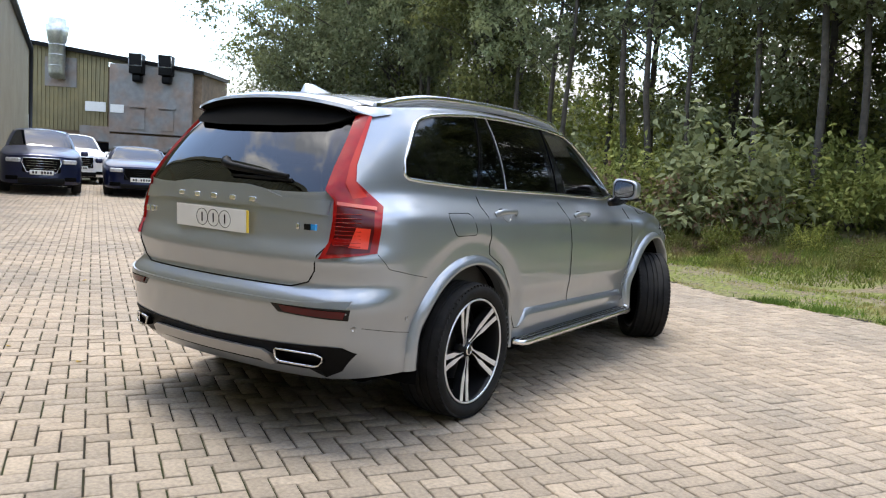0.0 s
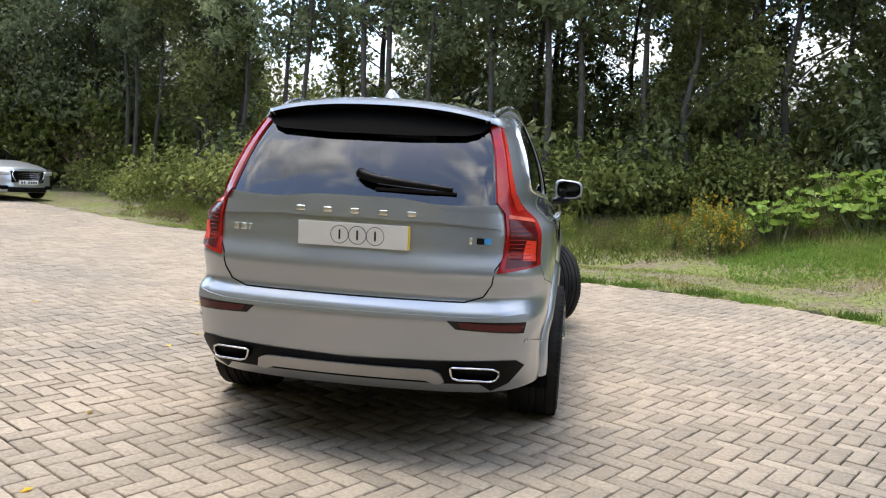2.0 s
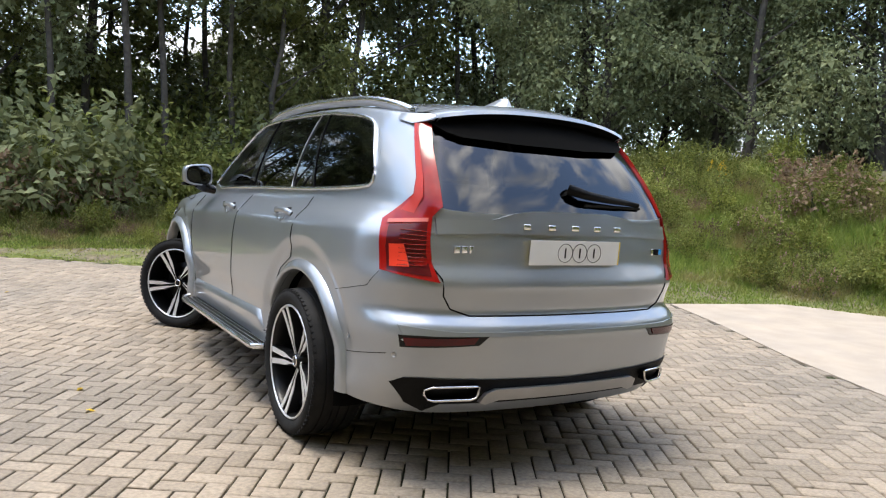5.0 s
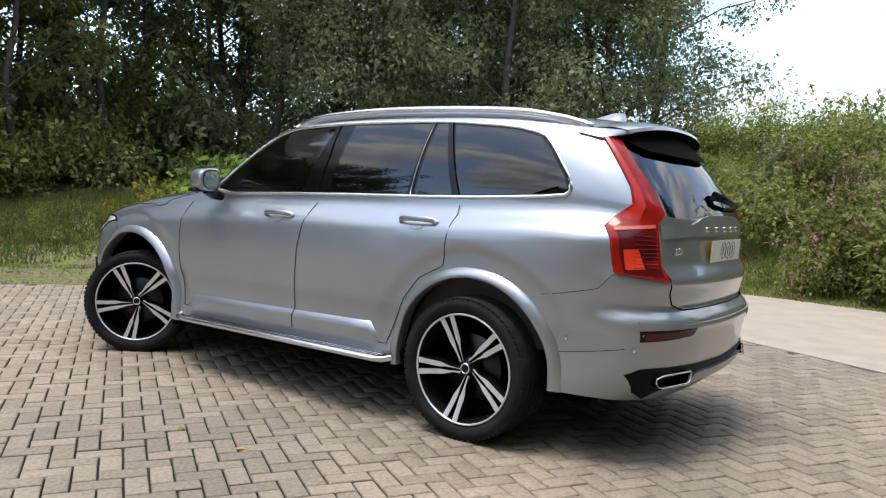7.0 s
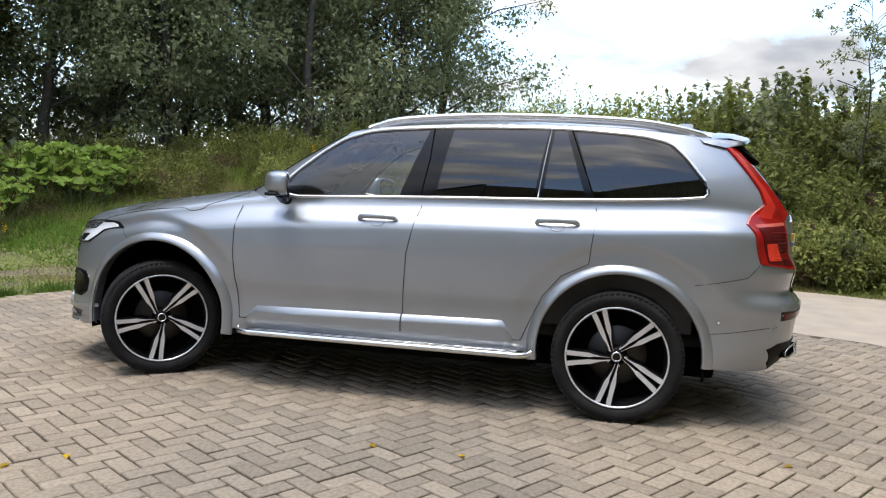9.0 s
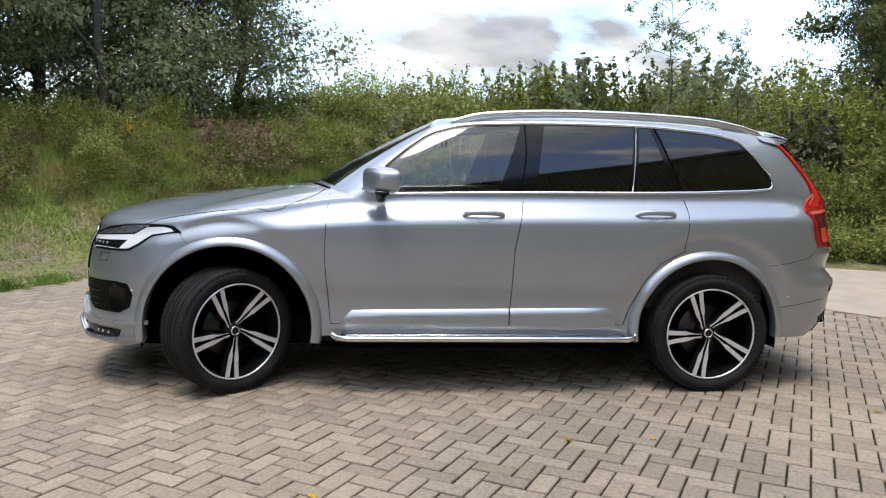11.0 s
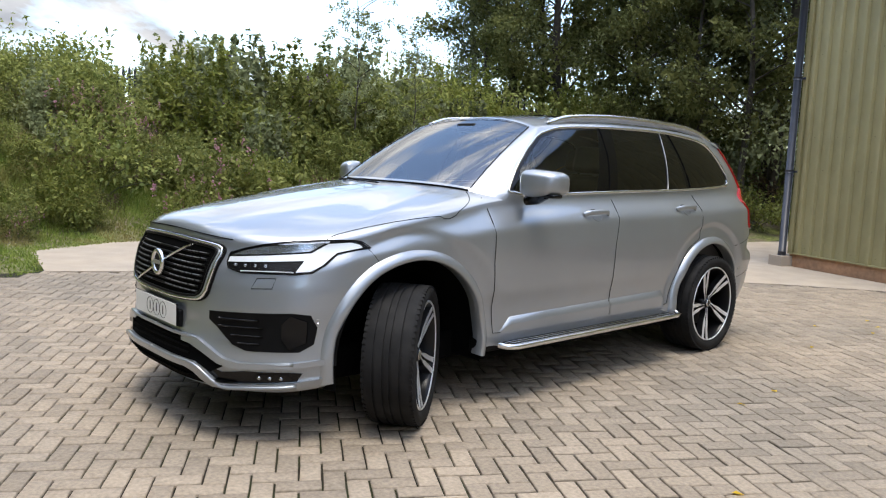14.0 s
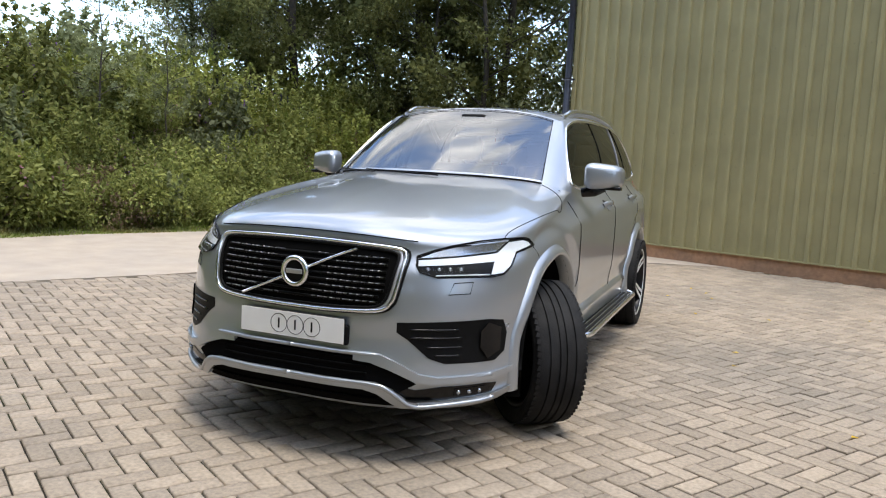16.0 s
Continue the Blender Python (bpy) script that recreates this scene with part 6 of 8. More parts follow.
def tree(name, height, crown_w, n, leaf, material, label, seed, trunk_r=0.13, crown_from=0.25, lean=0.04, drop=-0.25):
    rng = np.random.default_rng(seed)
    root = empty(name, label, "tree")
    bm = bmesh.new()
    trunk = [np.array([0, 0, -0.4])]
    for i in range(1, 9):
        trunk.append(np.array([lean * height * (i / 8) ** 1.5 + 0.03 * height * 0.2 * rng.normal(), 0.03 * height * 0.2 * rng.normal(), height * 0.93 * i / 8]))
    tube(bm, trunk, trunk_r, 8, taper=trunk_r * 0.15)
    part("trunk", bm, M_BARK, root)
    blobs = []
    bm = bmesh.new()
    for i in range(26):
        f = crown_from + (0.97 - crown_from) * (i + rng.random()) / 26
        z = height * f
        base = np.array([np.interp(z, [t[2] for t in trunk], [t[k] for t in trunk]) for k in range(3)])
        a = rng.random() * 6.283
        reach = crown_w * 0.5 * (0.45 + 0.65 * rng.random()) * math.sin(math.pi * min(0.96, 0.22 + 0.78 * (f - crown_from) / (1 - crown_from) * 0.95)) ** 0.7
        end = base + np.array([reach * math.cos(a), reach * math.sin(a), reach * (0.35 + 0.35 * rng.random())])
        mid = base * 0.5 + end * 0.5 + np.array([0, 0, 0.08 * reach])
        tube(bm, [base, mid, end], trunk_r * 0.30 * (1.1 - f), 5, taper=0.01)
        for t in (0.45, 0.75, 1.0):
            q = base + (end - base) * t
            if rng.random() < 0.9:
                blobs.append((q[0] + 0.3 * rng.normal(), q[1] + 0.3 * rng.normal(), q[2] + 0.25 * rng.normal(), crown_w * (0.09 + 0.085 * rng.random())))
    tagged(part("branchwork", bm, M_BARK, root), kind="stuff")
    p, d = clump_points(blobs, n, rng, 0.35)
    along = d * 0.6 + np.array([0, 0, drop]) + 0.7 * unit(n, rng)
    k = n // 13                                  # larger sprays fill the heart of each clump
    p2, d2_ = clump_points([(b_[0], b_[1], b_[2], b_[3] * 0.72) for b_ in blobs], k, rng, 0.1)
    p, along = np.concatenate([p, p2]), np.concatenate([along, d2_ + 0.8 * unit(k, rng)])
    size = np.concatenate([leaf * (0.75 + 0.65 * rng.random(n)), leaf * (1.7 + 1.2 * rng.random(k))])
    me = chips_mesh("crown", p, along, unit(n + k, rng) * 0.9 + np.array([0, 0, 0.8]), size, size * (0.55 + 0.35 * rng.random(n + k)))
    mesh_part("crown", me, material, root, smooth=False)
    return root


def zg(x, y):
    return float(ground_z(np.array([x]), np.array([y]))[0])


def scatter(protos, spots, rng, group, lo=0.8, hi=1.25):
    for i, (x, y, s) in enumerate(spots):
        pr = protos[int(rng.integers(len(protos)))]
        k = s * (lo + (hi - lo) * rng.random())
        m = pose(x, y, zg(x, y) - 0.03, 0, 0, 360 * rng.random())
        c = copy_thing(pr, m)
        c.scale = (k * (0.9 + 0.2 * rng.random()), k * (0.9 + 0.2 * rng.random()), k)
        tagged(c, group=group)


def thicket(name, protos, spots, rng, label, lo=0.8, hi=1.25):
    """Many alike shrubs too far off to tell apart, as one mass of leaves."""
    cos = {}
    leafy = [next(c for c in pr.children if c.name.startswith("foliage")) for pr in protos]
    for material in sorted({ob.data.materials[0] for ob in leafy}, key=lambda m: m.name):
        cos[material] = []
    for x, y, s in spots:
        ob = leafy[int(rng.integers(len(leafy)))]
        k = s * (lo + (hi - lo) * rng.random())
        co = np.empty(len(ob.data.vertices) * 3, np.float32)
        ob.data.vertices.foreach_get("co", co)
        a = 6.283 * rng.random()
        co = co.reshape(-1, 4, 3)[::2]
        mid = co.mean(1, keepdims=True)
        co = ((co - mid) * (1.0 / k ** 0.4 if k > 1.2 else 1.05) + mid).reshape(-1, 3) * k
        cos[ob.data.materials[0]].append(np.stack([x + co[:, 0] * math.cos(a) - co[:, 1] * math.sin(a), y + co[:, 0] * math.sin(a) + co[:, 1] * math.cos(a), co[:, 2] + zg(x, y) - 0.03], 1))
    slots, parts, ids = [], [], []
    for material, chunk in cos.items():
        if chunk:
            parts += chunk
            ids += [len(slots)] * (sum(len(c) for c in chunk) // 4)
            slots.append(material)
    co = np.concatenate(parts)
    n = len(co) // 4
    me = bpy.data.meshes.new(name)
    me.vertices.add(4 * n)
    me.vertices.foreach_set("co", co.ravel().astype(np.float32))
    me.loops.add(4 * n)
    me.loops.foreach_set("vertex_index", np.arange(4 * n, dtype=np.int32))
    me.polygons.add(n)
    me.polygons.foreach_set("loop_start", np.arange(0, 4 * n, 4, dtype=np.int32))
    me.polygons.foreach_set("loop_total", np.full(n, 4, np.int32))
    me.polygons.foreach_set("material_index", np.array(ids, np.int32))
    me.update(calc_edges=True)
    tagged(mesh_part(name, me, slots, None, smooth=False), label, "undergrowth", kind="stuff")


def settle_proto(ob, x, y, group):
    ob.location = (x, y, zg(x, y) - 0.03)
    tagged(ob, group=group)


# trees: a wood beyond the verge, one large tree at its end, a dark stand behind the fence
WOOD = "trees of the wood beyond the verge"
t_a = tree("tree", 12.5, 6.2, 18000, 0.112, L_TREE, "tall slim dark green woodland tree", 11, 0.15, 0.04)
t_b = tree("tree", 13.5, 5.6, 16500, 0.112, L_TREE, "tall slim dark green woodland tree", 12, 0.13, 0.06, 0.02)
t_c = tree("tree", 11.0, 7.2, 19500, 0.098, L_WILLOW, "grey-green willow with drooping leaves", 13, 0.16, 0.02, 0.05, -0.6)
t_d = tree("tree", 12.0, 5.0, 9000, 0.118, L_TREE, "thin leafed dark woodland tree", 14, 0.11, 0.16, 0.03)
t_e = tree("tree", 13.5, 4.0, 5200, 0.13, L_WILLOW, "slender birch with a bare trunk and thin crown", 15, 0.09, 0.3, 0.02)
rng = np.random.default_rng(21)
spots = []
for i in range(30):
    f = i / 29
    ax, ay = -16 + 29 * f, 21.5 - 4.5 * f - 3.0 * math.sin(f * 3.0)
    row = i % 3
    if (row < 2 or rng.random() < 0.3) and not (row == 0 and -5 < ax < 4):
        spots.append((ax + 0.9 * rng.normal(), ay + 2.4 * row + 0.6 * rng.normal(), 1.0))
settle_proto(t_a, -18, 26, WOOD), settle_proto(t_b, -17.5, 24, WOOD), settle_proto(t_c, 13.4, 9.8, WOOD), settle_proto(t_d, -14, 26, WOOD), settle_proto(t_e, 0.5, 19.5, WOOD)
scatter([t_a, t_d, t_e, t_e, t_d, t_e, t_c, t_e], spots, rng, WOOD, 0.85, 1.15)
scatter([t_e, t_e, t_d], [(-14 + 25 * (k + 0.6 * rng.random()) / 20, 19.3 - 3.6 * (k / 20) - 2.6 * math.sin(k * 0.15) + 0.8 * rng.random(), 1.0) for k in range(20)], rng, WOOD, 0.85, 1.1)
scatter([t_c], [(11.6, 12.5, 1.0), (16.0, 7.2, 0.9), (16.3, 5.4, 0.85), (14.6, 6.0, 0.8), (17.5, 9.0, 0.95), (15.2, 12.8, 0.9), (13.2, 14.6, 0.9), (17.2, 12.2, 1.0), (18.5, 15.0, 1.0), (16.0, 16.0, 1.0), (-19.0, 21.8, 1.1), (-21.8, 23.4, 1.0), (-16.6, 22.5, 1.1), (-22.5, 26.5, 1.0), (14.6, 7.6, 0.95), (12.4, 8.0, 0.85), (9.8, 13.2, 0.8), (10.8, 10.6, 0.8)], rng, WOOD, 0.95, 1.1)
scatter([t_a, t_b], [(-22.6, 22.8, 0.9), (-21.0, 24.0, 1.0), (-19.4, 24.6, 1.0), (-23.6, 24.6, 1.0)], rng, WOOD, 0.95, 1.1)
scatter([t_d], [(2.7, 19.8, 0.95), (4.1, 21.6, 1.0)], rng, WOOD, 0.95, 1.1)
scatter([t_d, t_a], [(0.4, 21.6, 1.0), (-1.6, 20.8, 0.95), (5.6, 20.4, 0.95)], np.random.default_rng(45), WOOD, 0.95, 1.1)
STAND = "dark trees behind the steel fence"
scatter([t_d, t_c, t_a, t_c, t_b], [(13.0, -10.7, 0.7), (11.0, -11.5, 0.8), (9.0, -12.0, 0.85), (7.0, -13.0, 0.9), (5.2, -13.5, 0.85), (12, -14, 0.9), (8, -15.5, 1.0), (10.2, -9.6, 0.55), (7.2, -10.6, 0.6), (4.4, -11.0, 0.75), (4.7, -12.8, 0.9), (3.3, -14.2, 0.9), (5.7, -11.0, 0.7), (9.5, -10.4, 0.75), (11.4, -9.8, 0.62), (6.4, -12.0, 0.8)], rng, STAND, 0.95, 1.1)

# shrubs
SH = "shrubs and brambles on the bank"
s_a = shrub("shrub", 1.5, 2.4, 1500, 0.135, L_BUSH, "dense green leafy shrub on the bank", 31, 0.25)
s_b = shrub("shrub", 1.7, 2.2, 1400, 0.135, L_BUSHY, "yellow-green shrub with upright shoots", 32, 0.5)
s_c = shrub("shrub", 1.0, 2.2, 1500, 0.12, L_BUSH, "low dark bramble mound", 33, 0.1)
s_d = shrub("shrub", 2.0, 2.1, 1400, 0.14, L_BUSH, "tall buddleia shrub with purple flower spikes", 34, 0.5, L_PURPLE, 14)
s_e = shrub("shrub", 1.2, 2.0, 1300, 0.11, L_BUSH, "willowherb clump with pink flower heads", 35, 0.5, L_PINK, 55)
s_f = shrub("shrub", 1.3, 2.0, 1200, 0.11, L_BUSH, "tall weeds with dry brown seed heads", 36, 0.6, L_DRY, 34)
s_g = shrub("shrub", 1.7, 2.2, 1100, 0.20, L_WILLOW, "grey-green buddleia with long pale leaves", 38, 0.5, L_PURPLE, 8)
s_h = shrub("shrub", 0.9, 2.0, 1200, 0.09, L_DRY, "brown dying dock and seed heads among weeds", 39, 0.5)
s_y = shrub("ragwort", 0.85, 0.9, 900, 0.06, L_BUSHY, "ragwort clump with yellow flowers", 37, 0.5, L_YEL, 30, "plant")
spots = []
beyond, near = [], []
for i in range(235):                                   # along the bank, taller with distance from the apron
    f = rng.random()
    seg = 15 + f * 8.0
    j = min(int(seg), len(EDGE) - 2)
    a, b = np.array(EDGE[j]), np.array(EDGE[j + 1])
    p = a + (b - a) * (seg - j if j < 22 else rng.random() * 0.4)
    d = (b - a) / np.linalg.norm(b - a)
    out = np.array([-d[1], d[0]])
    far = 0.6 + 6.5 * rng.random() ** 0.9
    q = p + out * far
    if inside(np.array([q[0]]), np.array([q[1]]), YARD)[0]:
        q = p - out * far
    if far > 4.3:
        beyond.append((q[0], q[1], (0.50 + 0.05 * far) * (0.6 if q[1] > 0.8 else 1.0)))
    elif q[1] < 0.4 or (far > 2.0 and rng.random() < 0.5):
        spots.append((q[0], q[1], (0.48 + 0.055 * far) * (0.45 if q[1] > 0.6 else 1.0)))
settle_proto(s_a, 9.2, -2.6, SH), settle_proto(s_b, 11.6, -1.4, SH), settle_proto(s_c, 8.2, -1.2, SH), settle_proto(s_d, 10.6, -3.4, SH), settle_proto(s_e, 8.6, -0.6, SH), settle_proto(s_f, 9.6, 1.2, SH), settle_proto(s_g, 12.4, -3.0, SH), settle_proto(s_h, 10.2, 4.6, SH), settle_proto(s_y, 3.4, 9.0, "ragwort on the verge")
scatter([s_a, s_c, s_b, s_c, s_d, s_e, s_f, s_g, s_a, s_h], spots, rng, SH)
thicket("bank_scrub", [s_a, s_b, s_c, s_f, s_g, s_h], beyond + [(10.5 + 8.5 * rng.random(), -1.5 + 9.0 * rng.random(), 0.36) for _ in range(50)] + [(13.7, 1.5, 0.55), (15.5, 0.7, 0.6), (13.2, 2.4, 0.5), (16.5, 1.6, 0.6)], rng, "mixed green and brown scrub on top of the bank")
for i in range(70):                                    # brambles down to the edge of the apron
    j = 16 + int(4.4 * rng.random())
    a, b = np.array(EDGE[j]), np.array(EDGE[j + 1])
    d = (b - a) / np.linalg.norm(b - a)
    if j == 15 and rng.random() < 0.5:
        continue
    q = a + (b - a) * rng.random() + np.array([-d[1], d[0]]) * (0.45 + 2.2 * rng.random())
    near.append((q[0], q[1], 0.5))
scatter([s_c, s_c, s_a, s_e, s_e, s_f], near, rng, SH)
sap = tree("sapling", 4.2, 1.1, 2600, 0.045, L_WILLOW, "thin pale sapling rising from the bank", 41, 0.025, 0.3, 0.0)
settle_proto(sap, 9.06, -3.73, "saplings on the bank")
scatter([sap], [(8.6, -4.9, 0.8)], rng, "saplings on the bank", 0.95, 1.05)
s_k = shrub("shrub", 2.0, 2.9, 5200, 0.10, L_BUSH, "dense dark rounded bush on the skyline", 42, 0.06)
settle_proto(s_k, 19.0, 1.6, SH)
scatter([s_k], [(14.3, 2.25, 0.86), (15.0, 3.8, 0.78), (14.8, 0.9, 0.62), (15.6, 5.3, 0.74), (15.2, -0.4, 0.6)], np.random.default_rng(44), SH, 0.95, 1.05)
thicket("skyline_bushes", [s_k], [(20.5 + 2 * math.sin(k * 2.1), 13 - 1.2 * k, 1.0) for k in range(18)] + [(34, 4, 1.5), (37, 1, 1.6), (40, -2, 1.6), (36, -5, 1.5), (33, 8, 1.6)], rng, "dark leafy bushes on the skyline", 0.8, 1.15)
spots = []
for i in range(95):
    f = rng.random()
    x = -15 + 27 * f
    y = 14.6 - 2.2 * f + 0.15 * abs(x) + 3.0 * rng.random() ** 1.4 - 1.4 * math.exp(-((x + 4) / 4) ** 2)
    d, _ = edge_far(np.array([x]), np.array([y]))
    if d[0] > 2.6:
        spots.append((x, y, 0.75 + 0.5 * rng.random()))
thicket("undergrowth", [s_a, s_c, s_c, s_h, s_f, s_g], spots, rng, "green brambles and shrubs below the wood")
scatter([s_f, s_e, s_c, s_b, s_h, s_f], [(7.2 + 1.8 * rng.random(), 3.2 + 5 * rng.random(), 0.27) for _ in range(24)] + [(8.8 + 3.4 * rng.random(), 2.4 + 8 * rng.random(), 0.38) for _ in range(22)], rng, SH)
scatter([s_c, s_e, s_a, s_b, s_e, s_f], [(6.9 + 4.6 * rng.random(), 2.6 + 6.4 * rng.random(), 0.34) for _ in range(26)] + [(8.4 + 4.4 * rng.random(), 0.9 + 2.6 * rng.random(), 0.45) for _ in range(9)], rng, SH, 0.75, 1.3)
scatter([s_y], [(3.7, 8.9, 0.7), (2.9, 9.4, 0.6), (9.8, 6.4, 0.7)], rng, "ragwort on the verge")
# a deep dark layer far inside the wood, and a bright thicket behind the parked cars
s_w = shrub("shrub", 6.0, 4.6, 5200, 0.27, L_TREE, "tall dense dark thicket deep in the wood", 43, 0.15)
settle_proto(s_w, -12.0, 27.5, WOOD)
thicket("wood_backing", [s_w], [(-24 + 26 * (k + 0.7 * rng.random()) / 26, 25.0 + 2.5 * rng.random() - 0.10 * max(0, -24 + 44 * k / 26) , 1.0) for k in range(26)] + [(1.0 + 14 * (k + 0.7 * rng.random()) / 13, 24.0 - 5.5 * k / 13 + 1.5 * rng.random(), 0.72) for k in range(13)], rng, "dark massed foliage deep in the wood", 0.5, 0.8)
scatter([s_b], [(-18.6, 20.8, 2.5), (-16.6, 21.6, 2.2), (-20.2, 21.6, 2.4), (-14.6, 21.0, 1.8)], rng, SH, 0.9, 1.1)
# low scrub beside the parked cars
thicket("tall_weeds", [s_f, s_e, s_h, s_c, s_a], [(5.6 + 6.5 * rng.random(), 7.2 + 6.0 * rng.random(), 0.5) for _ in range(60)], rng, "tall weeds and seed heads before the wood", 0.6, 1.3)
thicket("understorey", [s_a, s_b, s_a, s_b, s_g], [(-15 + 27 * (k + rng.random()) / 46, 18.6 + 2.8 * rng.random() + 0.12 * abs(-15 + 27 * k / 46), 1.9) for k in range(46)], rng, "dark shrub layer inside the wood", 0.8, 1.15)
thicket("scrub", [s_f, s_a, s_h, s_c], [(-11 + 4.5 * rng.random(), 15.5 + 2.5 * rng.random(), 0.9) for _ in range(10)] + [(-20 + 6 * rng.random(), 20 + 2 * rng.random(), 1.7) for _ in range(8)], rng, "green and brown scrub beside the parked cars")

# butterbur: broad leaves on stalks
def butterbur(seed):
    rng_ = np.random.default_rng(seed)
    root = empty("butterbur", "butterbur clump with very broad bright green leaves", "plant")
    for k in range(30):
        a, r = rng_.random() * 6.283, 0.75 * math.sqrt(rng_.random())
        x, y, z, w = r * math.cos(a), r * math.sin(a), 0.25 + 0.45 * rng_.random(), 0.065 + 0.065 * rng_.random()
        bm = bmesh.new()
        c = bm.verts.new((0, 0, -0.03))
        ring = [bm.verts.new((w * (1 + 0.12 * math.sin(5 * t)) * math.cos(t), w * (1 + 0.1 * math.sin(4 * t + 1)) * math.sin(t), 0.02 + 0.03 * math.sin(3 * t))) for t in np.linspace(0, 2 * math.pi, 14, False)]
        for i in range(14):
            bm.faces.new((c, ring[i], ring[(i + 1) % 14]))
        bmesh.ops.transform(bm, matrix=pose(x, y, z, 35 * rng_.normal() * 0.5, 30 * rng_.normal() * 0.5, 0), verts=bm.verts)
        part("leaf", bm, L_DOCK, root)
        bm = bmesh.new()
        tube(bm, [(x * 0.4, y * 0.4, -0.05), (x * 0.8, y * 0.8, z * 0.6), (x, y, z - 0.02)], 0.008, 4)
        part("stalk", bm, M_STEM, root)
    return root


bb = butterbur(51)
settle_proto(bb, 5.8, 9.6, "butterbur patch on the verge")
scatter([bb], [(4.6 + 2.6 * rng.random(), 9.0 + 2.0 * rng.random(), 1.0) for _ in range(16)], rng, "butterbur patch on the verge", 0.8, 1.15)

thicket("verge_weeds", [s_b, s_f, s_b, s_e, s_h], [(1.5 + 6.0 * rng.random(), 9.2 + 1.7 * rng.random() - 0.25 * k / 70, 0.26) for k in range(40)] + [(-9 + 11 * rng.random(), 11.2 + 1.8 * rng.random(), 0.30) for _ in range(60)], rng, "low green weeds along the back of the verge", 0.6, 1.2)

thicket("bank_weeds", [s_e, s_f, s_h, s_b, s_c, s_b], [(8.2 + 3.8 * rng.random(), 0.6 + 2.4 * rng.random(), 0.30) for _ in range(35)] + [(6.6 + 5.4 * rng.random(), 3.4 + 5.2 * rng.random(), 0.30) for _ in range(95)], rng, "mixed weeds and seed heads among the bank's grass", 0.55, 1.25)

# grass blades
def grass(name, n, where, lo, hi, material, label, seed, wide=0.016, bare=-0.05):
    rng_ = np.random.default_rng(seed)
    P = []
    while sum(len(q) for q in P) < n:
        q = where(rng_, 4000)
        ins = inside(q[:, 0], q[:, 1], YARD)
        d, bk = edge_far(q[:, 0], q[:, 1])
        thick = rng_.random(len(q)) < (np.clip(bk ** 2, 0.35, 1) if name == "bank_grass" else 1.0)
        patchy = np.sin(q[:, 0] * 1.1 + 2 * np.sin(q[:, 1] * 0.7)) * np.sin(q[:, 1] * 1.3) + rng_.random(len(q)) * 1.5 > bare
        trodden = (np.abs(d - 0.85 - 0.3 * np.sin(q[:, 0] * 0.8)) < 0.42 + 0.25 * np.sin(q[:, 0] * 1.9 + q[:, 1])) & (bk < 0.92) & (rng_.random(len(q)) < 0.88)
        P.append(q[~ins & thick & patchy & ~trodden & (d > 0.02)])
    q = np.concatenate(P)[:n]
    z = ground_z(q[:, 0], q[:, 1])
    h = (lo + (hi - lo) * rng_.random(n) ** 1.5) * np.clip((0.10 if hi > 0.2 else 0.55) + edge_far(q[:, 0], q[:, 1])[0] / (4.5 if hi > 0.2 else 3.0), 0.14, 1.0) * (np.clip(edge_far(q[:, 0], q[:, 1])[1], 0.3, 1) if hi > 0.4 else 1.0)
    up = np.stack([0.45 * rng_.normal(size=n), 0.45 * rng_.normal(size=n), np.ones(n)], 1)
    up /= np.linalg.norm(up, axis=1)[:, None]
    c = np.stack([q[:, 0], q[:, 1], z - 0.01], 1) + up * h[:, None] * 0.5
    me_ = chips_mesh(name, c, up, unit(n, rng_) * np.array([1, 1, 0.1]), h, wide * (0.6 + 0.7 * rng_.random(n)))
    tagged(mesh_part(name, me_, material, None, smooth=False), label, "grass", kind="stuff")


def verge(r, k):
    f = r.random(k) ** 1.0
    return np.stack([-10 + 18 * f, 4.2 + 9.0 * r.random(k) + 0.35 * np.abs(np.minimum(0, -10 + 18 * f))], 1)


def deep_verge(r, k):
    f = r.random(k)
    return np.stack([-10 + 18 * f, 8.6 + 4.6 * r.random(k) + 0.35 * np.abs(np.minimum(0, -10 + 18 * f))], 1)


def slope(r, k):
    return np.stack([5.0 + 6.5 * r.random(k), -4 + 13 * r.random(k)], 1)


grass("verge_grass", 120000, verge, 0.02, 0.07, L_GRASS, "short patchy green verge grass", 61, 0.02, 0.75)
grass("bank_grass", 135000, slope, 0.07, 0.42, L_GRASS, "long green grass on the bank", 62, 0.02, -0.6)
grass("rank_grass", 34000, deep_verge, 0.05, 0.24, L_GRASS, "rank yellow-green weeds on the verge", 63, 0.024)
scatter([s_b, s_h, s_e], [(-7 + 13 * rng.random(), 9.6 + 2.6 * rng.random(), 0.22) for _ in range(30)], rng, "low weeds on the verge", 0.6, 1.3)

# loose stones on the trodden earth along the paving
rng_s = np.random.default_rng(66)
q = verge(rng_s, 9000)
d, bk = edge_far(q[:, 0], q[:, 1])
q = q[~inside(q[:, 0], q[:, 1], YARD) & (d > 0.25) & (d < 1.9) & (bk < 0.9)]
r = 0.006 + 0.016 * rng_s.random(len(q)) ** 2.5
octa = np.array([(1, 0, 0), (0, 1, 0), (-1, 0, 0), (0, -1, 0), (0, 0, 0.6), (0, 0, -0.6)])
co = (octa[None] * (0.7 + 0.6 * rng_s.random((len(q), 6, 3))) * r[:, None, None] + np.stack([q[:, 0], q[:, 1], ground_z(q[:, 0], q[:, 1]) + 0.003], 1)[:, None]).reshape(-1, 3)
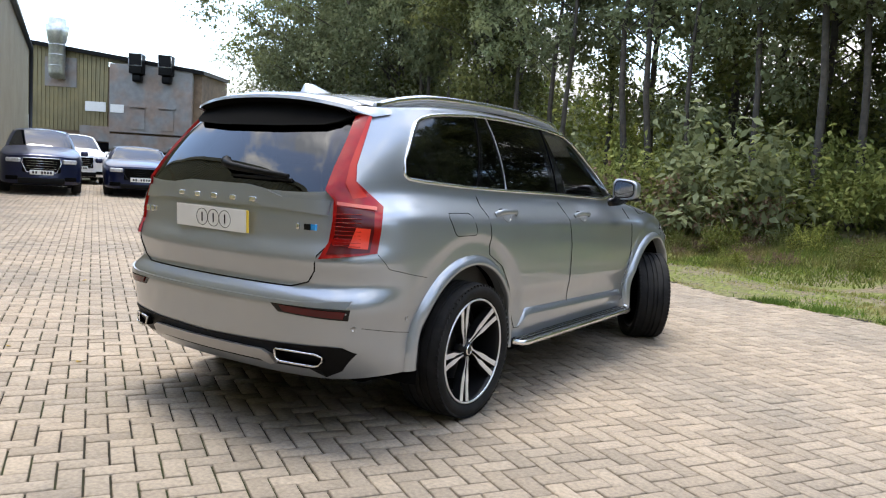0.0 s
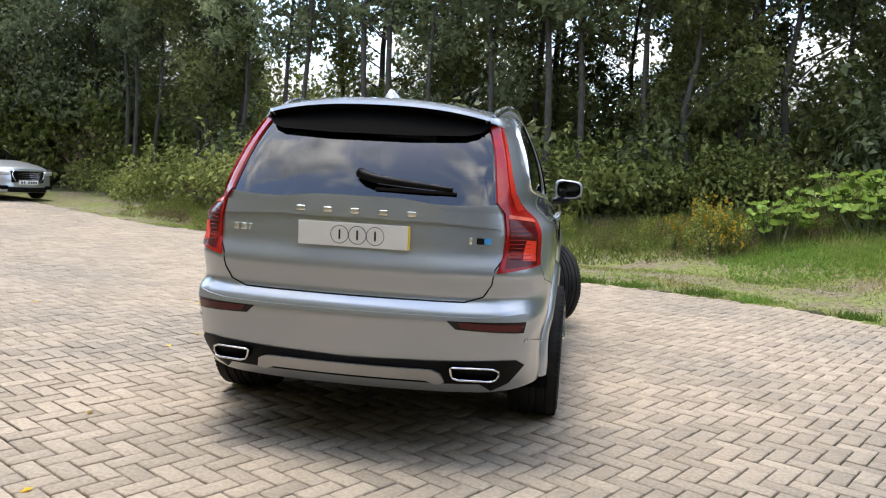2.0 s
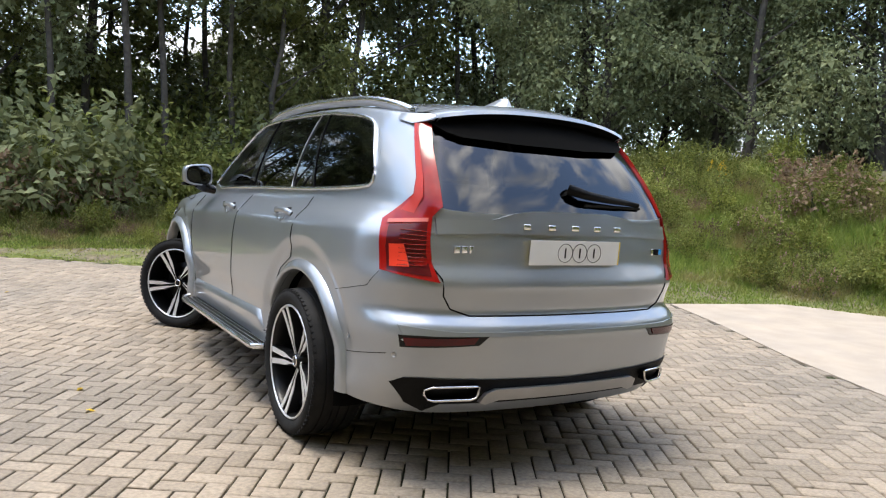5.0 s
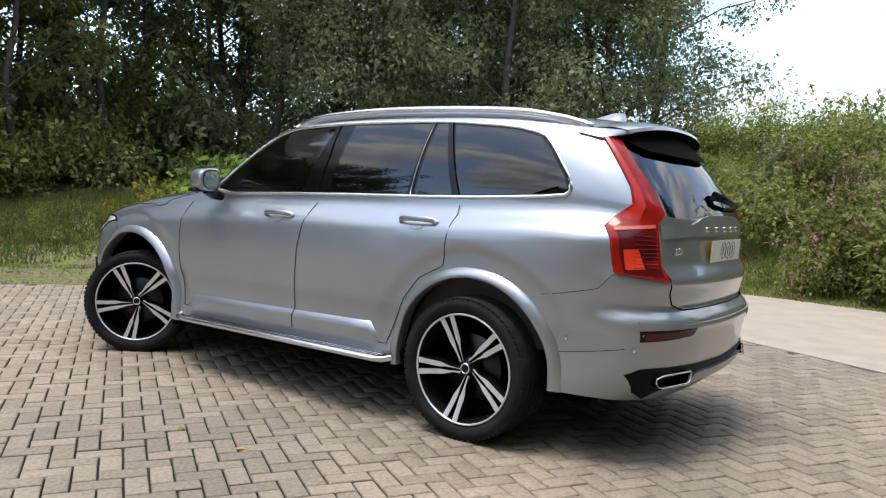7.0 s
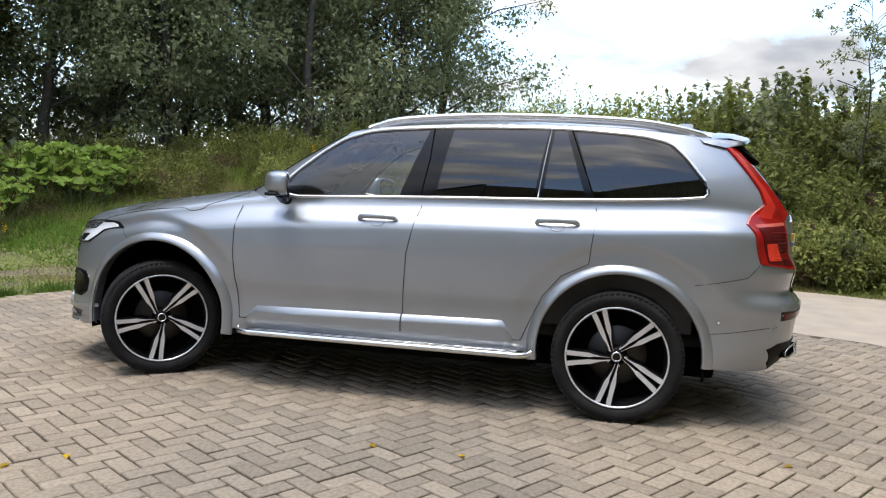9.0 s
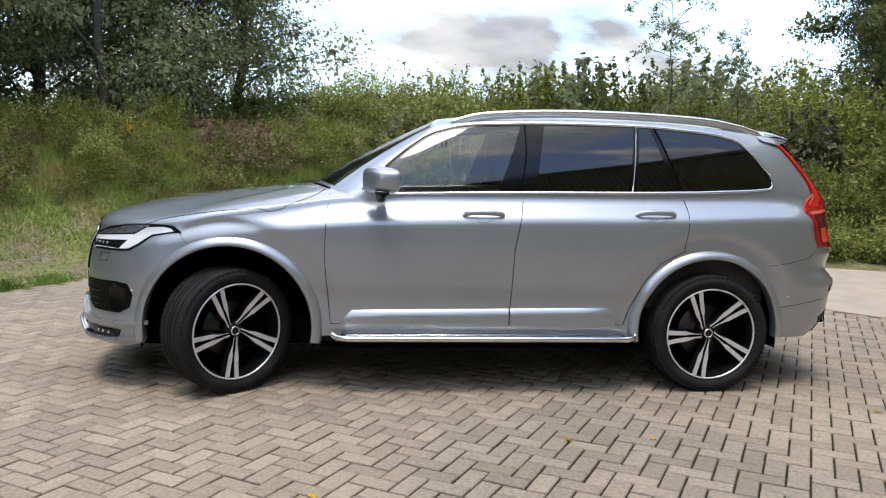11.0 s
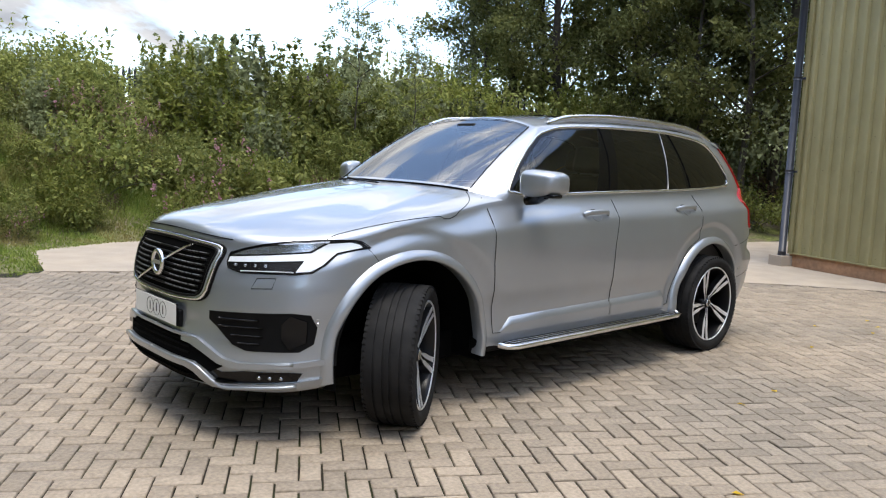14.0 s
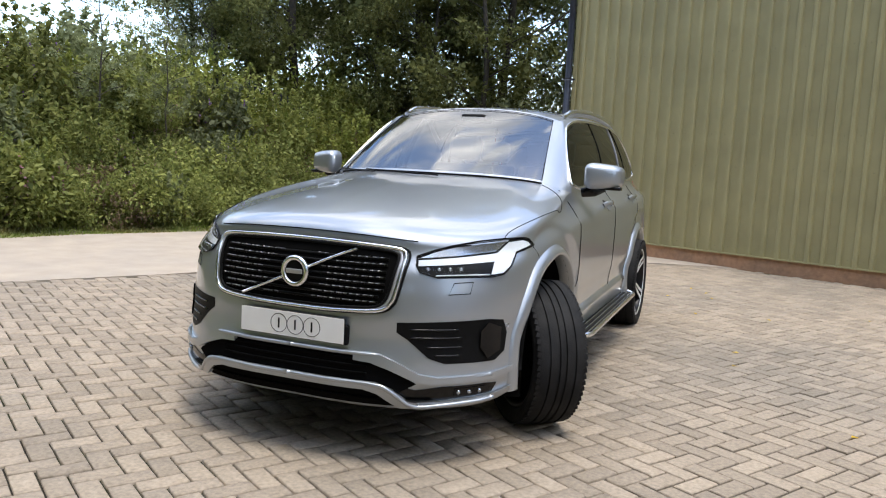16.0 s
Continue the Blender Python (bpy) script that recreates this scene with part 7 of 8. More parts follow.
tri = np.array([(0, 1, 4), (1, 2, 4), (2, 3, 4), (3, 0, 4), (1, 0, 5), (2, 1, 5), (3, 2, 5), (0, 3, 5)])
me = bpy.data.meshes.new("verge_stones")
me.from_pydata(co.tolist(), [], (tri[None] + 6 * np.arange(len(q))[:, None, None]).reshape(-1, 3).tolist())
M_STONE = mat("loose_stone", (0.20, 0.175, 0.145), 0.9, vary=0.3, scale=30, rand=0.35, rand_from="island")
tagged(mesh_part("verge_stones", me, M_STONE, None, smooth=False), "small loose stones on trodden earth beside the paving", "gravel", kind="stuff")
# coarse tufts at the paving's edge
for k, (x, y) in enumerate(((2.75, 5.86), (3.3, 5.55), (1.3, 6.32), (1.9, 6.15), (4.3, 4.75))):
    grass("grass_tuft", 420, lambda r_, n_, x=x, y=y: np.stack([x + 0.16 * r_.normal(size=n_), y + 0.10 * r_.normal(size=n_)], 1), 0.06, 0.19, L_DOCK, "coarse green grass tuft at the paving's edge", 70 + k, 0.016, -9)
grass("verge_sward", 9000, lambda r_, n_: np.stack([3.4 + 3.6 * r_.random(n_), 6.9 + 2.4 * r_.random(n_)], 1), 0.025, 0.09, L_DOCK, "lush low green weeds on the verge", 64, 0.04, 0.95)

# a few fallen leaves on the paving
lf = leaves_mesh("fallen_leaf", np.array([[0, 0, 0.004]]), np.array([[1.0, 0, 0]]), np.array([[0, 0.0, 1.0]]), 0.055, 0.035, 0.12)
lf.materials.append(L_YEL)
for k in range(16):
    ob = tagged(new("fallen_leaf", lf), "small yellow fallen leaf on the paving", "leaf", "fallen leaves")
    x, y = -4.6 + 6.0 * rng.random(), -2.8 + 8.2 * rng.random()
    if abs(x) < 1.2:
        x -= 2.2
    ob.matrix_basis = pose(x, y, 0.003, 0, 0, 360 * rng.random())

# steel palisade fence behind the bank
def fence(p, q, z, h):
    root = empty("palisade_fence", "dark steel palisade fence behind the bank", "fence")
    p, q = Vector(p), Vector(q)
    n = int((q - p).length / 0.155)
    mesh = None
    for i in range(n + 1):
        c = p.lerp(q, i / n)
        if mesh is None:
            bm = bmesh.new()
            V = [bm.verts.new(v) for v in ((-0.035, -0.006, 0), (0.035, -0.006, 0), (0.035, -0.006, h - 0.12), (0, -0.006, h), (-0.035, -0.006, h - 0.12))]
            g = bmesh.ops.extrude_face_region(bm, geom=[bm.faces.new(V)])
            bmesh.ops.translate(bm, vec=(0, 0.012, 0), verts=[v for v in g["geom"] if isinstance(v, bmesh.types.BMVert)])
            ob = part("pale", bm, M_FENCE, root, smooth=False)
            mesh = ob.data
        else:
            ob = new("pale", mesh)
            ob.parent = root
        ob.location = (c.x, c.y, zg(c.x, c.y) + z)
        ob.rotation_euler = (0, 0, math.atan2(q.y - p.y, q.x - p.x))
    for hz in (0.35, h - 0.4):
        bm = bmesh.new()
        tube(bm, [(p.lerp(q, t).x, p.lerp(q, t).y, zg(p.lerp(q, t).x, p.lerp(q, t).y) + z + hz) for t in np.linspace(0, 1, 12)], 0.025, 4)
        part("rail", bm, M_FENCE, root)


fence((6.0, -9.6, 0), (17.0, -6.4, 0), -1.1, 2.1)
fence((17.2, -6.2, 0), (19.6, 11.0, 0), -0.5, 1.9)


# ---- parked cars, built from the same kind of shell at less detail ----
def gen_car(paint, label, width, length, height, saloon, glass=None, grille_chrome=True):
    root = empty("car", label, "car", "parked cars")
    kx, ky, kz = width / 1.84, length / 4.97, height / 1.74
    us = list(range(0, NF, 4)) + list(range(NF, NU - 1, 5)) + [NU - 1]
    low = LOW[us][:, ::4].copy()
    gu = list(range(0, NQ, 4)) + [NQ + (u - NF) for u in us if u >= NF]
    up = UP[gu][:, ::3].copy()
    if up.shape[1] * 3 - 2 != NG:
        up = np.concatenate([up, UP[gu][:, -1:]], 1)
    if low.shape[1] * 4 - 3 != NL:
        low = np.concatenate([low, LOW[us][:, -1:]], 1)
    hood = HOOD[[u for u in range(0, NF, 4)] + [NF]][:, [0, 1, 2, 4, 8, 13, 18, NB - 1]].copy()
    rg = RG[::6, ::4].copy()
    rg = np.concatenate([rg, RG[-1:, ::4]], 0)
    def warp(G, upper):
        G = G.copy()
        if saloon:
            if upper:
                s = np.clip((0.9 - G[..., 1]) / 1.5, 0, 1)
                G[..., 1] += 0.62 * s * s * (3 - 2 * s) + 0.15 * s * np.clip((G[..., 2] - 1.2) / 0.5, 0, 1)
            above = np.clip(G[..., 2] - 1.16, 0, 1)
            G[..., 2] -= above * 0.10
        G *= np.array([kx, ky, kz])
        G[..., 1] -= 1.45 * ky
        return G
    low, up, hood, rg = warp(low, False), warp(up, True), warp(hood, False), warp(rg, True)
    base = {"body": bmesh.new(), "glass": bmesh.new(), "bonnet": bmesh.new()}
    nl = up.shape[1]
    nq = len([u for u in gu if u < NQ])
    def put(bm, G, test=None):
        for sx in (1, -1):
            V = [[None] * G.shape[1] for _ in range(G.shape[0])]
            def vert(i, j):
                if V[i][j] is None:
                    V[i][j] = bm.verts.new((sx * G[i, j, 0], G[i, j, 1], G[i, j, 2]))
                return V[i][j]
            for i in range(G.shape[0] - 1):
                for j in range(G.shape[1] - 1):
                    if test is None or test(i, j):
                        q = [vert(i, j), vert(i + 1, j), vert(i + 1, j + 1), vert(i, j + 1)]
                        bm.faces.new(q if sx > 0 else q[::-1])
    arches = [(2.984 * ky - 1.45 * ky, 0.35), (-1.45 * ky, 0.35)]
    def solid(i, j):
        c = low[i:i + 2, j:j + 2].reshape(-1, 3).mean(0)
        return not any(math.hypot(c[1] - ay, c[2] - az) < 0.37 and abs(c[0]) > 0.6 for ay, az in arches)
    put(base["body"], low, solid)
    def is_glass(i, j):
        if i < nq - 1:
            return 0 <= j < nl - 1
        c = up[i:i + 2, j:j + 2].reshape(-1, 3).mean(0)
        pil = abs(c[1] - (1.2 * ky - 1.45 * ky)) < 0.07
        return 0 < j < nl - 2 and not pil and i > nq
    put(base["glass"], up, is_glass)
    put(base["body"], up, lambda i, j: not is_glass(i, j))
    put(base["body"], rg)
    put(base["bonnet"], hood)
    if saloon:                                     # boot lid between the tail and the rear screen
        k0 = len([u for u in us if u < NF])
        lid = np.stack([low[k0:, -1], up[nq:, 0] if len(up[nq:]) == len(low[k0:]) else up[nq:nq + len(low[k0:]), 0]], 1)
        put(base["body"], lid)
    for key, m_ in (("body", paint), ("bonnet", paint), ("glass", M_PRIV if glass is None else glass)):
        bmesh.ops.remove_doubles(base[key], verts=base[key].verts, dist=0.0005)
        bmesh.ops.recalc_face_normals(base[key], faces=base[key].faces)
        part(key, base[key], m_, root, "dark reflecting car glass" if key == "glass" else "")
    bm = bmesh.new()
    box(bm, -0.70, 0.70, -length * 0.44, length * 0.44, 0.2, 0.62, 0.02)
    box(bm, -0.62, 0.62, -length * 0.2, length * 0.18, 0.62, 0.95, 0.05)
    part("underbody", bm, M_DARK, root)
    fy = float(low[0, :, 1].max())
    zn = float(low[0, -1, 2])
    bm = bmesh.new()
    box(bm, -0.42, 0.42, fy - 0.12, fy + 0.012, zn * 0.56, zn * 0.93, 0.03)
    part("grille", bm, M_DARK, root, "black front grille")
    bm = bmesh.new()
    P = [(-0.40, zn * 0.93), (0.40, zn * 0.93), (0.43, zn * 0.80), (0.33, zn * 0.56), (-0.33, zn * 0.56), (-0.43, zn * 0.80)]
    tube(bm, [(x, fy + 0.014, z) for x, z in P], 0.012, 6, True)
    for k in range(4):
        tube(bm, [(-0.33, fy + 0.014, zn * (0.66 + 0.065 * k)), (0.33, fy + 0.014, zn * (0.66 + 0.065 * k))], 0.006, 4)
    part("grille_trim", bm, M_CHROME if grille_chrome else M_BLACK, root, "satin grille trim")
    bm = bmesh.new()
    box(bm, -0.26, 0.26, fy + 0.0, fy + 0.025, zn * 0.50, zn * 0.50 + 0.11, 0.004)
    plate = part("number_plate", bm, M_WHITE, root, "white number plate")
    for k in range(7):
        if k != 4:
            bm = bmesh.new()
            box(bm, -0.22 + 0.064 * k, -0.18 + 0.064 * k, fy + 0.0255, fy + 0.028, zn * 0.50 + 0.025, zn * 0.50 + 0.085)
            part("plate_bar", bm, M_INK, plate, smooth=False)
    bm = bmesh.new()
    box(bm, -0.50 * kx, 0.50 * kx, fy - 0.25, fy + 0.006, zn * 0.26, zn * 0.42, 0.03)
    part("lower_intake", bm, M_PLASTIC, root, "black lower intake")
    for sx in (-1, 1):
        bm = bmesh.new()
        box(bm, -0.17, 0.17, -0.05, 0.035, -0.05, 0.05, 0.025, pose(sx * 0.60 * kx, fy - 0.125, zn * 0.86, 0, 0, -sx * 30), 3)
        part("headlight", bm, M_LAMPG, root, "pale headlamp")
        bm = bmesh.new()
        box(bm, -0.15, 0.15, -0.04, 0.03, -0.05, 0.05, 0.02, pose(sx * 0.62 * kx, fy - 0.13, zn * 0.40, 0, 0, -sx * 28))
        part("side_intake", bm, M_DARK, root, "black corner intake")
        bm = bmesh.new()
        box(bm, sx * (0.5 * width + 0.09) - 0.09, sx * (0.5 * width + 0.09) + 0.09, 0.55, 0.66, 0.93 * kz / 0.92, 0.93 * kz / 0.92 + 0.13, 0.035)
        part("door_mirror", bm, paint, root)
        for ay, az in arches:
            w = new("wheel")
            w.parent = root
            w.location = (sx * (0.5 * width - 0.14), ay, 0.335)
            bm = bmesh.new()
            lathe(bm, [(-0.10, 0.23), (-0.11, 0.31), (-0.08, 0.335), (0.08, 0.335), (0.11, 0.31), (0.10, 0.23)], 28)
            part("tyre", bm, M_RUBBER, w)
            bm = bmesh.new()
            lathe(bm, [(sx * 0.095, 0.235), (sx * 0.09, 0.21), (sx * 0.03, 0.20), (sx * 0.03, 0.0)], 28)
            for k in range(10):
                a = 2 * math.pi * k / 10
                tube(bm, [(sx * 0.07, 0.03 * math.cos(a), 0.03 * math.sin(a)), (sx * 0.085, 0.22 * math.cos(a), 0.22 * math.sin(a))], 0.016, 4)
            part("rim", bm, M_ALLOY, w, "bright alloy rim")
    return root


def car_paint(name, c, metal=0.5):
    return mat(name, c, 0.3, metal, vary=0.05, scale=4, coat=0.4)


P_NAVY, P_BLUE, P_BLACK = car_paint("navy_paint", (0.007, 0.012, 0.05)), car_paint("blue_paint", (0.02, 0.045, 0.17)), car_paint("black_paint", (0.008, 0.009, 0.012))
P_SILVER, P_WHITE = car_paint("light_silver_paint", (0.50, 0.52, 0.55), 0.7), car_paint("white_paint", (0.78, 0.78, 0.77), 0.0)


def park(ob, x, y, yaw):
    ob.matrix_basis = pose(x, y, float(yard_z(np.array(x), 0)) - 0.0, 0, 0, yaw)


# heading is the turn of the car's front from +y
PARKED = [(P_NAVY, "dark blue parked off-roader with a chrome grille", 1.90, 4.67, 1.66, False, -17.7, 7.8, -118),
          (P_WHITE, "white parked off-roader behind the dark blue one", 1.88, 4.6, 1.64, False, -22.6, 11.6, -116),
          (P_NAVY, "dark navy parked coupe with a black grille", 1.85, 4.7, 1.40, True, -16.9, 10.2, -122),
          (P_BLACK, "black parked saloon among other cars", 1.84, 4.75, 1.43, True, -19.6, 15.2, -118),
          (P_BLACK, "near-black parked saloon with a wide grille", 1.88, 5.0, 1.46, True, -16.7, 12.7, -122),
          (P_WHITE, "white parked car behind a black saloon", 1.8, 4.3, 1.5, False, -23.5, 17.2, -118),
          (P_BLUE, "blue parked car behind a silver saloon", 1.82, 4.4, 1.44, False, -18.4, 17.2, -112),
          (P_SILVER, "light silver parked saloon beside the scrub", 1.86, 4.92, 1.46, True, -15.3, 14.9, -112)]
for paint, label, wd, ln, ht, sal, x, y, yaw in PARKED:
    park(gen_car(paint, label, wd, ln, ht, sal, None, "black grille" not in label), x, y, yaw)

# ---- far industrial units ----
EYE0 = Vector((3.028, -3.494, 0))


def far_at(az, dist):
    return EYE0 + Vector((math.sin(radians(az)), math.cos(radians(az)), 0)) * dist


A0, A1 = far_at(-62.6, 54), far_at(-51.4, 50)
FD_ = (A1 - A0).normalized()
FNm = Vector((-FD_.y, FD_.x, 0))
if FNm.dot(EYE0 - A0) < 0:
    FNm = -FNm
FM = Matrix(((FD_.x, FNm.x, 0, A0.x), (FD_.y, FNm.y, 0, A0.y), (0, 0, 1.17, -0.2), (0, 0, 0, 1)))
FLEN = (A1 - A0).length
fb = empty("far_unit", "olive and grey clad industrial unit with roof ducts", "building")
bm = bmesh.new()
cladding(bm, FLEN * 0.50, 2.3, 6.75, 0.25, 0.04, FM, z_end=6.3)
part("wall", bm, M_CLADD, fb, smooth=False)
bm = bmesh.new()
box(bm, FLEN * 0.5, FLEN * 0.955, -0.3, 0.35, 2.35, 5.85, 0.02, FM)
box(bm, FLEN * 0.5, FLEN * 0.955, -0.3, 0.30, 1.45, 2.25, 0.02, FM)
box(bm, FLEN * 0.33, FLEN * 0.5, -0.3, 0.12, 1.8, 2.6, 0.02, FM)
box(bm, FLEN * 0.33, FLEN * 0.37, -0.3, 0.12, 0, 1.8, 0.02, FM)
part("grey_panel", bm, M_GREYP, fb, "weathered grey steel cladding with rust streaks", smooth=False)
bm = bmesh.new()
box(bm, 0, FLEN, -6, -0.02, 0, 5.7, 0, FM)
box(bm, FLEN * 0.955, FLEN, -5, 0.05, 0, 5.6, 0.02, FM)
part("core", bm, mat("brown_wall", (0.16, 0.11, 0.07), 0.9, vary=0.2, scale=3, second=(0.08, 0.06, 0.045), second_scale=0.6), fb, smooth=False)
bm = bmesh.new()
V = [bm.verts.new(FM @ Vector(p)) for p in ((-0.3, 0.45, 6.85), (FLEN + 0.2, 0.45, 5.75), (FLEN + 0.2, -6, 5.9), (-0.3, -6, 7.0), (-0.3, 0.45, 6.65), (FLEN + 0.2, 0.45, 5.55), (FLEN + 0.2, -6, 5.7), (-0.3, -6, 6.8))]
for q in ((0, 1, 2, 3), (4, 5, 6, 7), (0, 1, 5, 4), (1, 2, 6, 5), (0, 3, 7, 4)):
    bm.faces.new([V[i] for i in q])
part("roof", bm, M_INK, fb, "dark roof edge", smooth=False)
bm = bmesh.new()
for a, b, z0, z1 in ((0.375, 0.49, 0.4, 1.75), (0.53, 0.60, 0.9, 1.4), (0.62, 0.88, 0.9, 1.4)):
    box(bm, FLEN * a, FLEN * b, -0.2, 0.06, z0, z1, 0, FM)
part("door_opening", bm, M_DARK, fb, smooth=False)
for s, z, w, h, m_ in ((0.222, 5.25, 0.95, 1.5, M_GREYP), (0.415, 3.6, 0.62, 0.5, M_WHITE), (0.545, 3.55, 0.40, 0.42, M_WHITE), (0.02, 2.6, 0.3, 0.7, M_WHITE)):
    bm = bmesh.new()
    box(bm, FLEN * s - w, FLEN * s + w, 0.36 if s > 0.5 else 0.05, 0.40 if s > 0.5 else 0.09, z - h / 2, z + h / 2, 0.01, FM)
    part("panel_board", bm, m_, fb, "plain pale board", smooth=False)
for s in (0.66, 0.82):
    bm = bmesh.new()
    box(bm, FLEN * s - 0.42, FLEN * s + 0.42, 0.36, 0.41, 2.55, 3.6, 0.01, FM)
    part("hatch", bm, M_GREYP, fb, "grey steel hatch", smooth=False)
    bm = bmesh.new()
    box(bm, FLEN * s - 0.5, FLEN * s + 0.5, 0.36, 0.5, 3.66, 3.74, 0.01, FM)
    part("hatch_canopy", bm, M_GREYP, fb, smooth=False)
    v_ = new("vent")
    v_.parent = fb
    bm = bmesh.new()
    box(bm, FLEN * s - 0.38, FLEN * s + 0.38, 0.3, 1.0, 5.35, 6.35, 0.04, FM)
    box(bm, FLEN * s - 0.26, FLEN * s + 0.26, 0.3, 0.8, 4.95, 5.36, 0.1, FM)
    part("vent_hood", bm, M_PLASTIC, v_, "black ventilation hood")
    bm = bmesh.new()
    tube(bm, [FM @ Vector((FLEN * s + dx, 1.01, z)) for dx, z in ((-0.38, 5.75), (-0.38, 6.35), (0.38, 6.35), (0.38, 5.75))], 0.04, 4, True)
    part("vent_frame", bm, M_GALV, v_)
dk = new("duct")
dk.parent = fb
bm = bmesh.new()
def ring_duct(pts):
    rings = []
    for s, o, z, r in pts:
        rings.append([bm.verts.new(FM @ Vector((s + r * math.cos(a), o + r * math.sin(a), z))) for a in np.linspace(0, 2 * math.pi, 20, False)])
    for A, B in zip(rings, rings[1:]):
        for k in range(20):
            bm.faces.new((A[k], A[(k + 1) % 20], B[(k + 1) % 20], B[k]))
CH = FLEN * 0.222
ring_duct([(CH, 0.3, 4.85, 0.30), (CH, 0.5, 4.95, 0.44), (CH, 0.6, 5.2, 0.46), (CH, 0.6, 6.65, 0.46), (CH, 0.6, 6.7, 0.50), (CH, 0.6, 7.2, 0.62), (CH, 0.6, 7.5, 0.66), (CH, 0.6, 7.55, 0.5), (CH, 0.6, 7.85, 0.5)])
part("duct_pipe", bm, M_GALV, dk, "galvanised steel exhaust duct")
for z in (5.5, 6.05, 6.55):
    bm = bmesh.new()
    tube(bm, [FM @ Vector((CH + 0.47 * math.cos(a), 0.6 + 0.47 * math.sin(a), z)) for a in np.linspace(0, 2 * math.pi, 20, False)], 0.03, 4, True)
    part("duct_band", bm, M_GALV, dk)
# nearer unit whose wall runs towards the yard
B0, B1 = far_at(-62.2, 46), far_at(-66.2, 17)
BD = (B1 - B0).normalized()
BN = Vector((-BD.y, BD.x, 0))
if BN.dot(EYE0 - B0) < 0:
    BN = -BN
BMx = Matrix(((BD.x, BN.x, 0, B0.x), (BD.y, BN.y, 0, B0.y), (0, 0, 1, -0.4), (0, 0, 0, 1)))
BL = (B1 - B0).length
nb = empty("near_unit", "beige-grey clad unit with a gutter and a drainpipe", "building")
bm = bmesh.new()
cladding(bm, BL, 0.2, 6.75, 0.25, 0.035, BMx)
part("wall", bm, mat("beige_cladding", (0.36, 0.32, 0.235), 0.6, vary=0.08, scale=2.0, second=(0.30, 0.265, 0.195), second_scale=0.5), nb, "plain beige-grey cladding", smooth=False)
bm = bmesh.new()
box(bm, 0, BL, -8, -0.03, 0, 6.7, 0, BMx)
part("core", bm, M_CLADD, nb, smooth=False)
bm = bmesh.new()
tube(bm, [BMx @ Vector((-0.2, 0.12, 6.8)), BMx @ Vector((BL, 0.12, 6.8))], 0.12, 8)
part("gutter", bm, M_PIPE, nb, "dark gutter")
bm = bmesh.new()
tube(bm, [BMx @ Vector((0.3, 0.15, 0)), BMx @ Vector((0.3, 0.15, 6.7))], 0.09, 8)
part("downpipe", bm, M_PIPE, nb, "dark downpipe")


# ---- herringbone block paving ----
PAVE = empty("pavement_blocks", "grey-brown concrete block paving laid in herringbone", "pavement", kind="structure")
PA, PW = radians(-31.8), 0.1
E1, E2 = np.array([math.cos(PA), math.sin(PA)]), np.array([-math.sin(PA), math.cos(PA)])
ORG = np.array([-2.297, 1.196])
R_ = 320
ci, cj = np.meshgrid(np.arange(-R_, R_), np.arange(-R_, R_))
ci, cj = ci.ravel(), cj.ravel()
cls = (ci - cj - 1) % 4
flat = cls == 0
upr = cls == 3
cen = np.where(flat[:, None], np.stack([ci + 1.0, cj + 0.5], 1), np.stack([ci + 0.5, cj + 1.0], 1)) * PW
keep = flat | upr
cen, lie = cen[keep], flat[keep]
wx = ORG + cen[:, :1] * E1 + cen[:, 1:] * E2
SLABP = np.array(SLAB[:12] + [(20, -12), (20, 3.0)], float)
far_wall = (wx - np.array([W0.x, W0.y])) @ np.array([WN.x, WN.y]) > 0.07
ok = inside(wx[:, 0], wx[:, 1], YARD) & ~inside(wx[:, 0], wx[:, 1], SLABP) & (wx[:, 0] > -24) & (wx[:, 1] > -7) & far_wall & (wx[:, 1] < 19)
wx, lie = wx[ok], lie[ok]
rng = np.random.default_rng(5)
close = (wx[:, 0] > -2.45) & (wx[:, 0] < -1.45) & (wx[:, 1] > -1.9) & (wx[:, 1] < 4.1)
JOINT = 0.0048


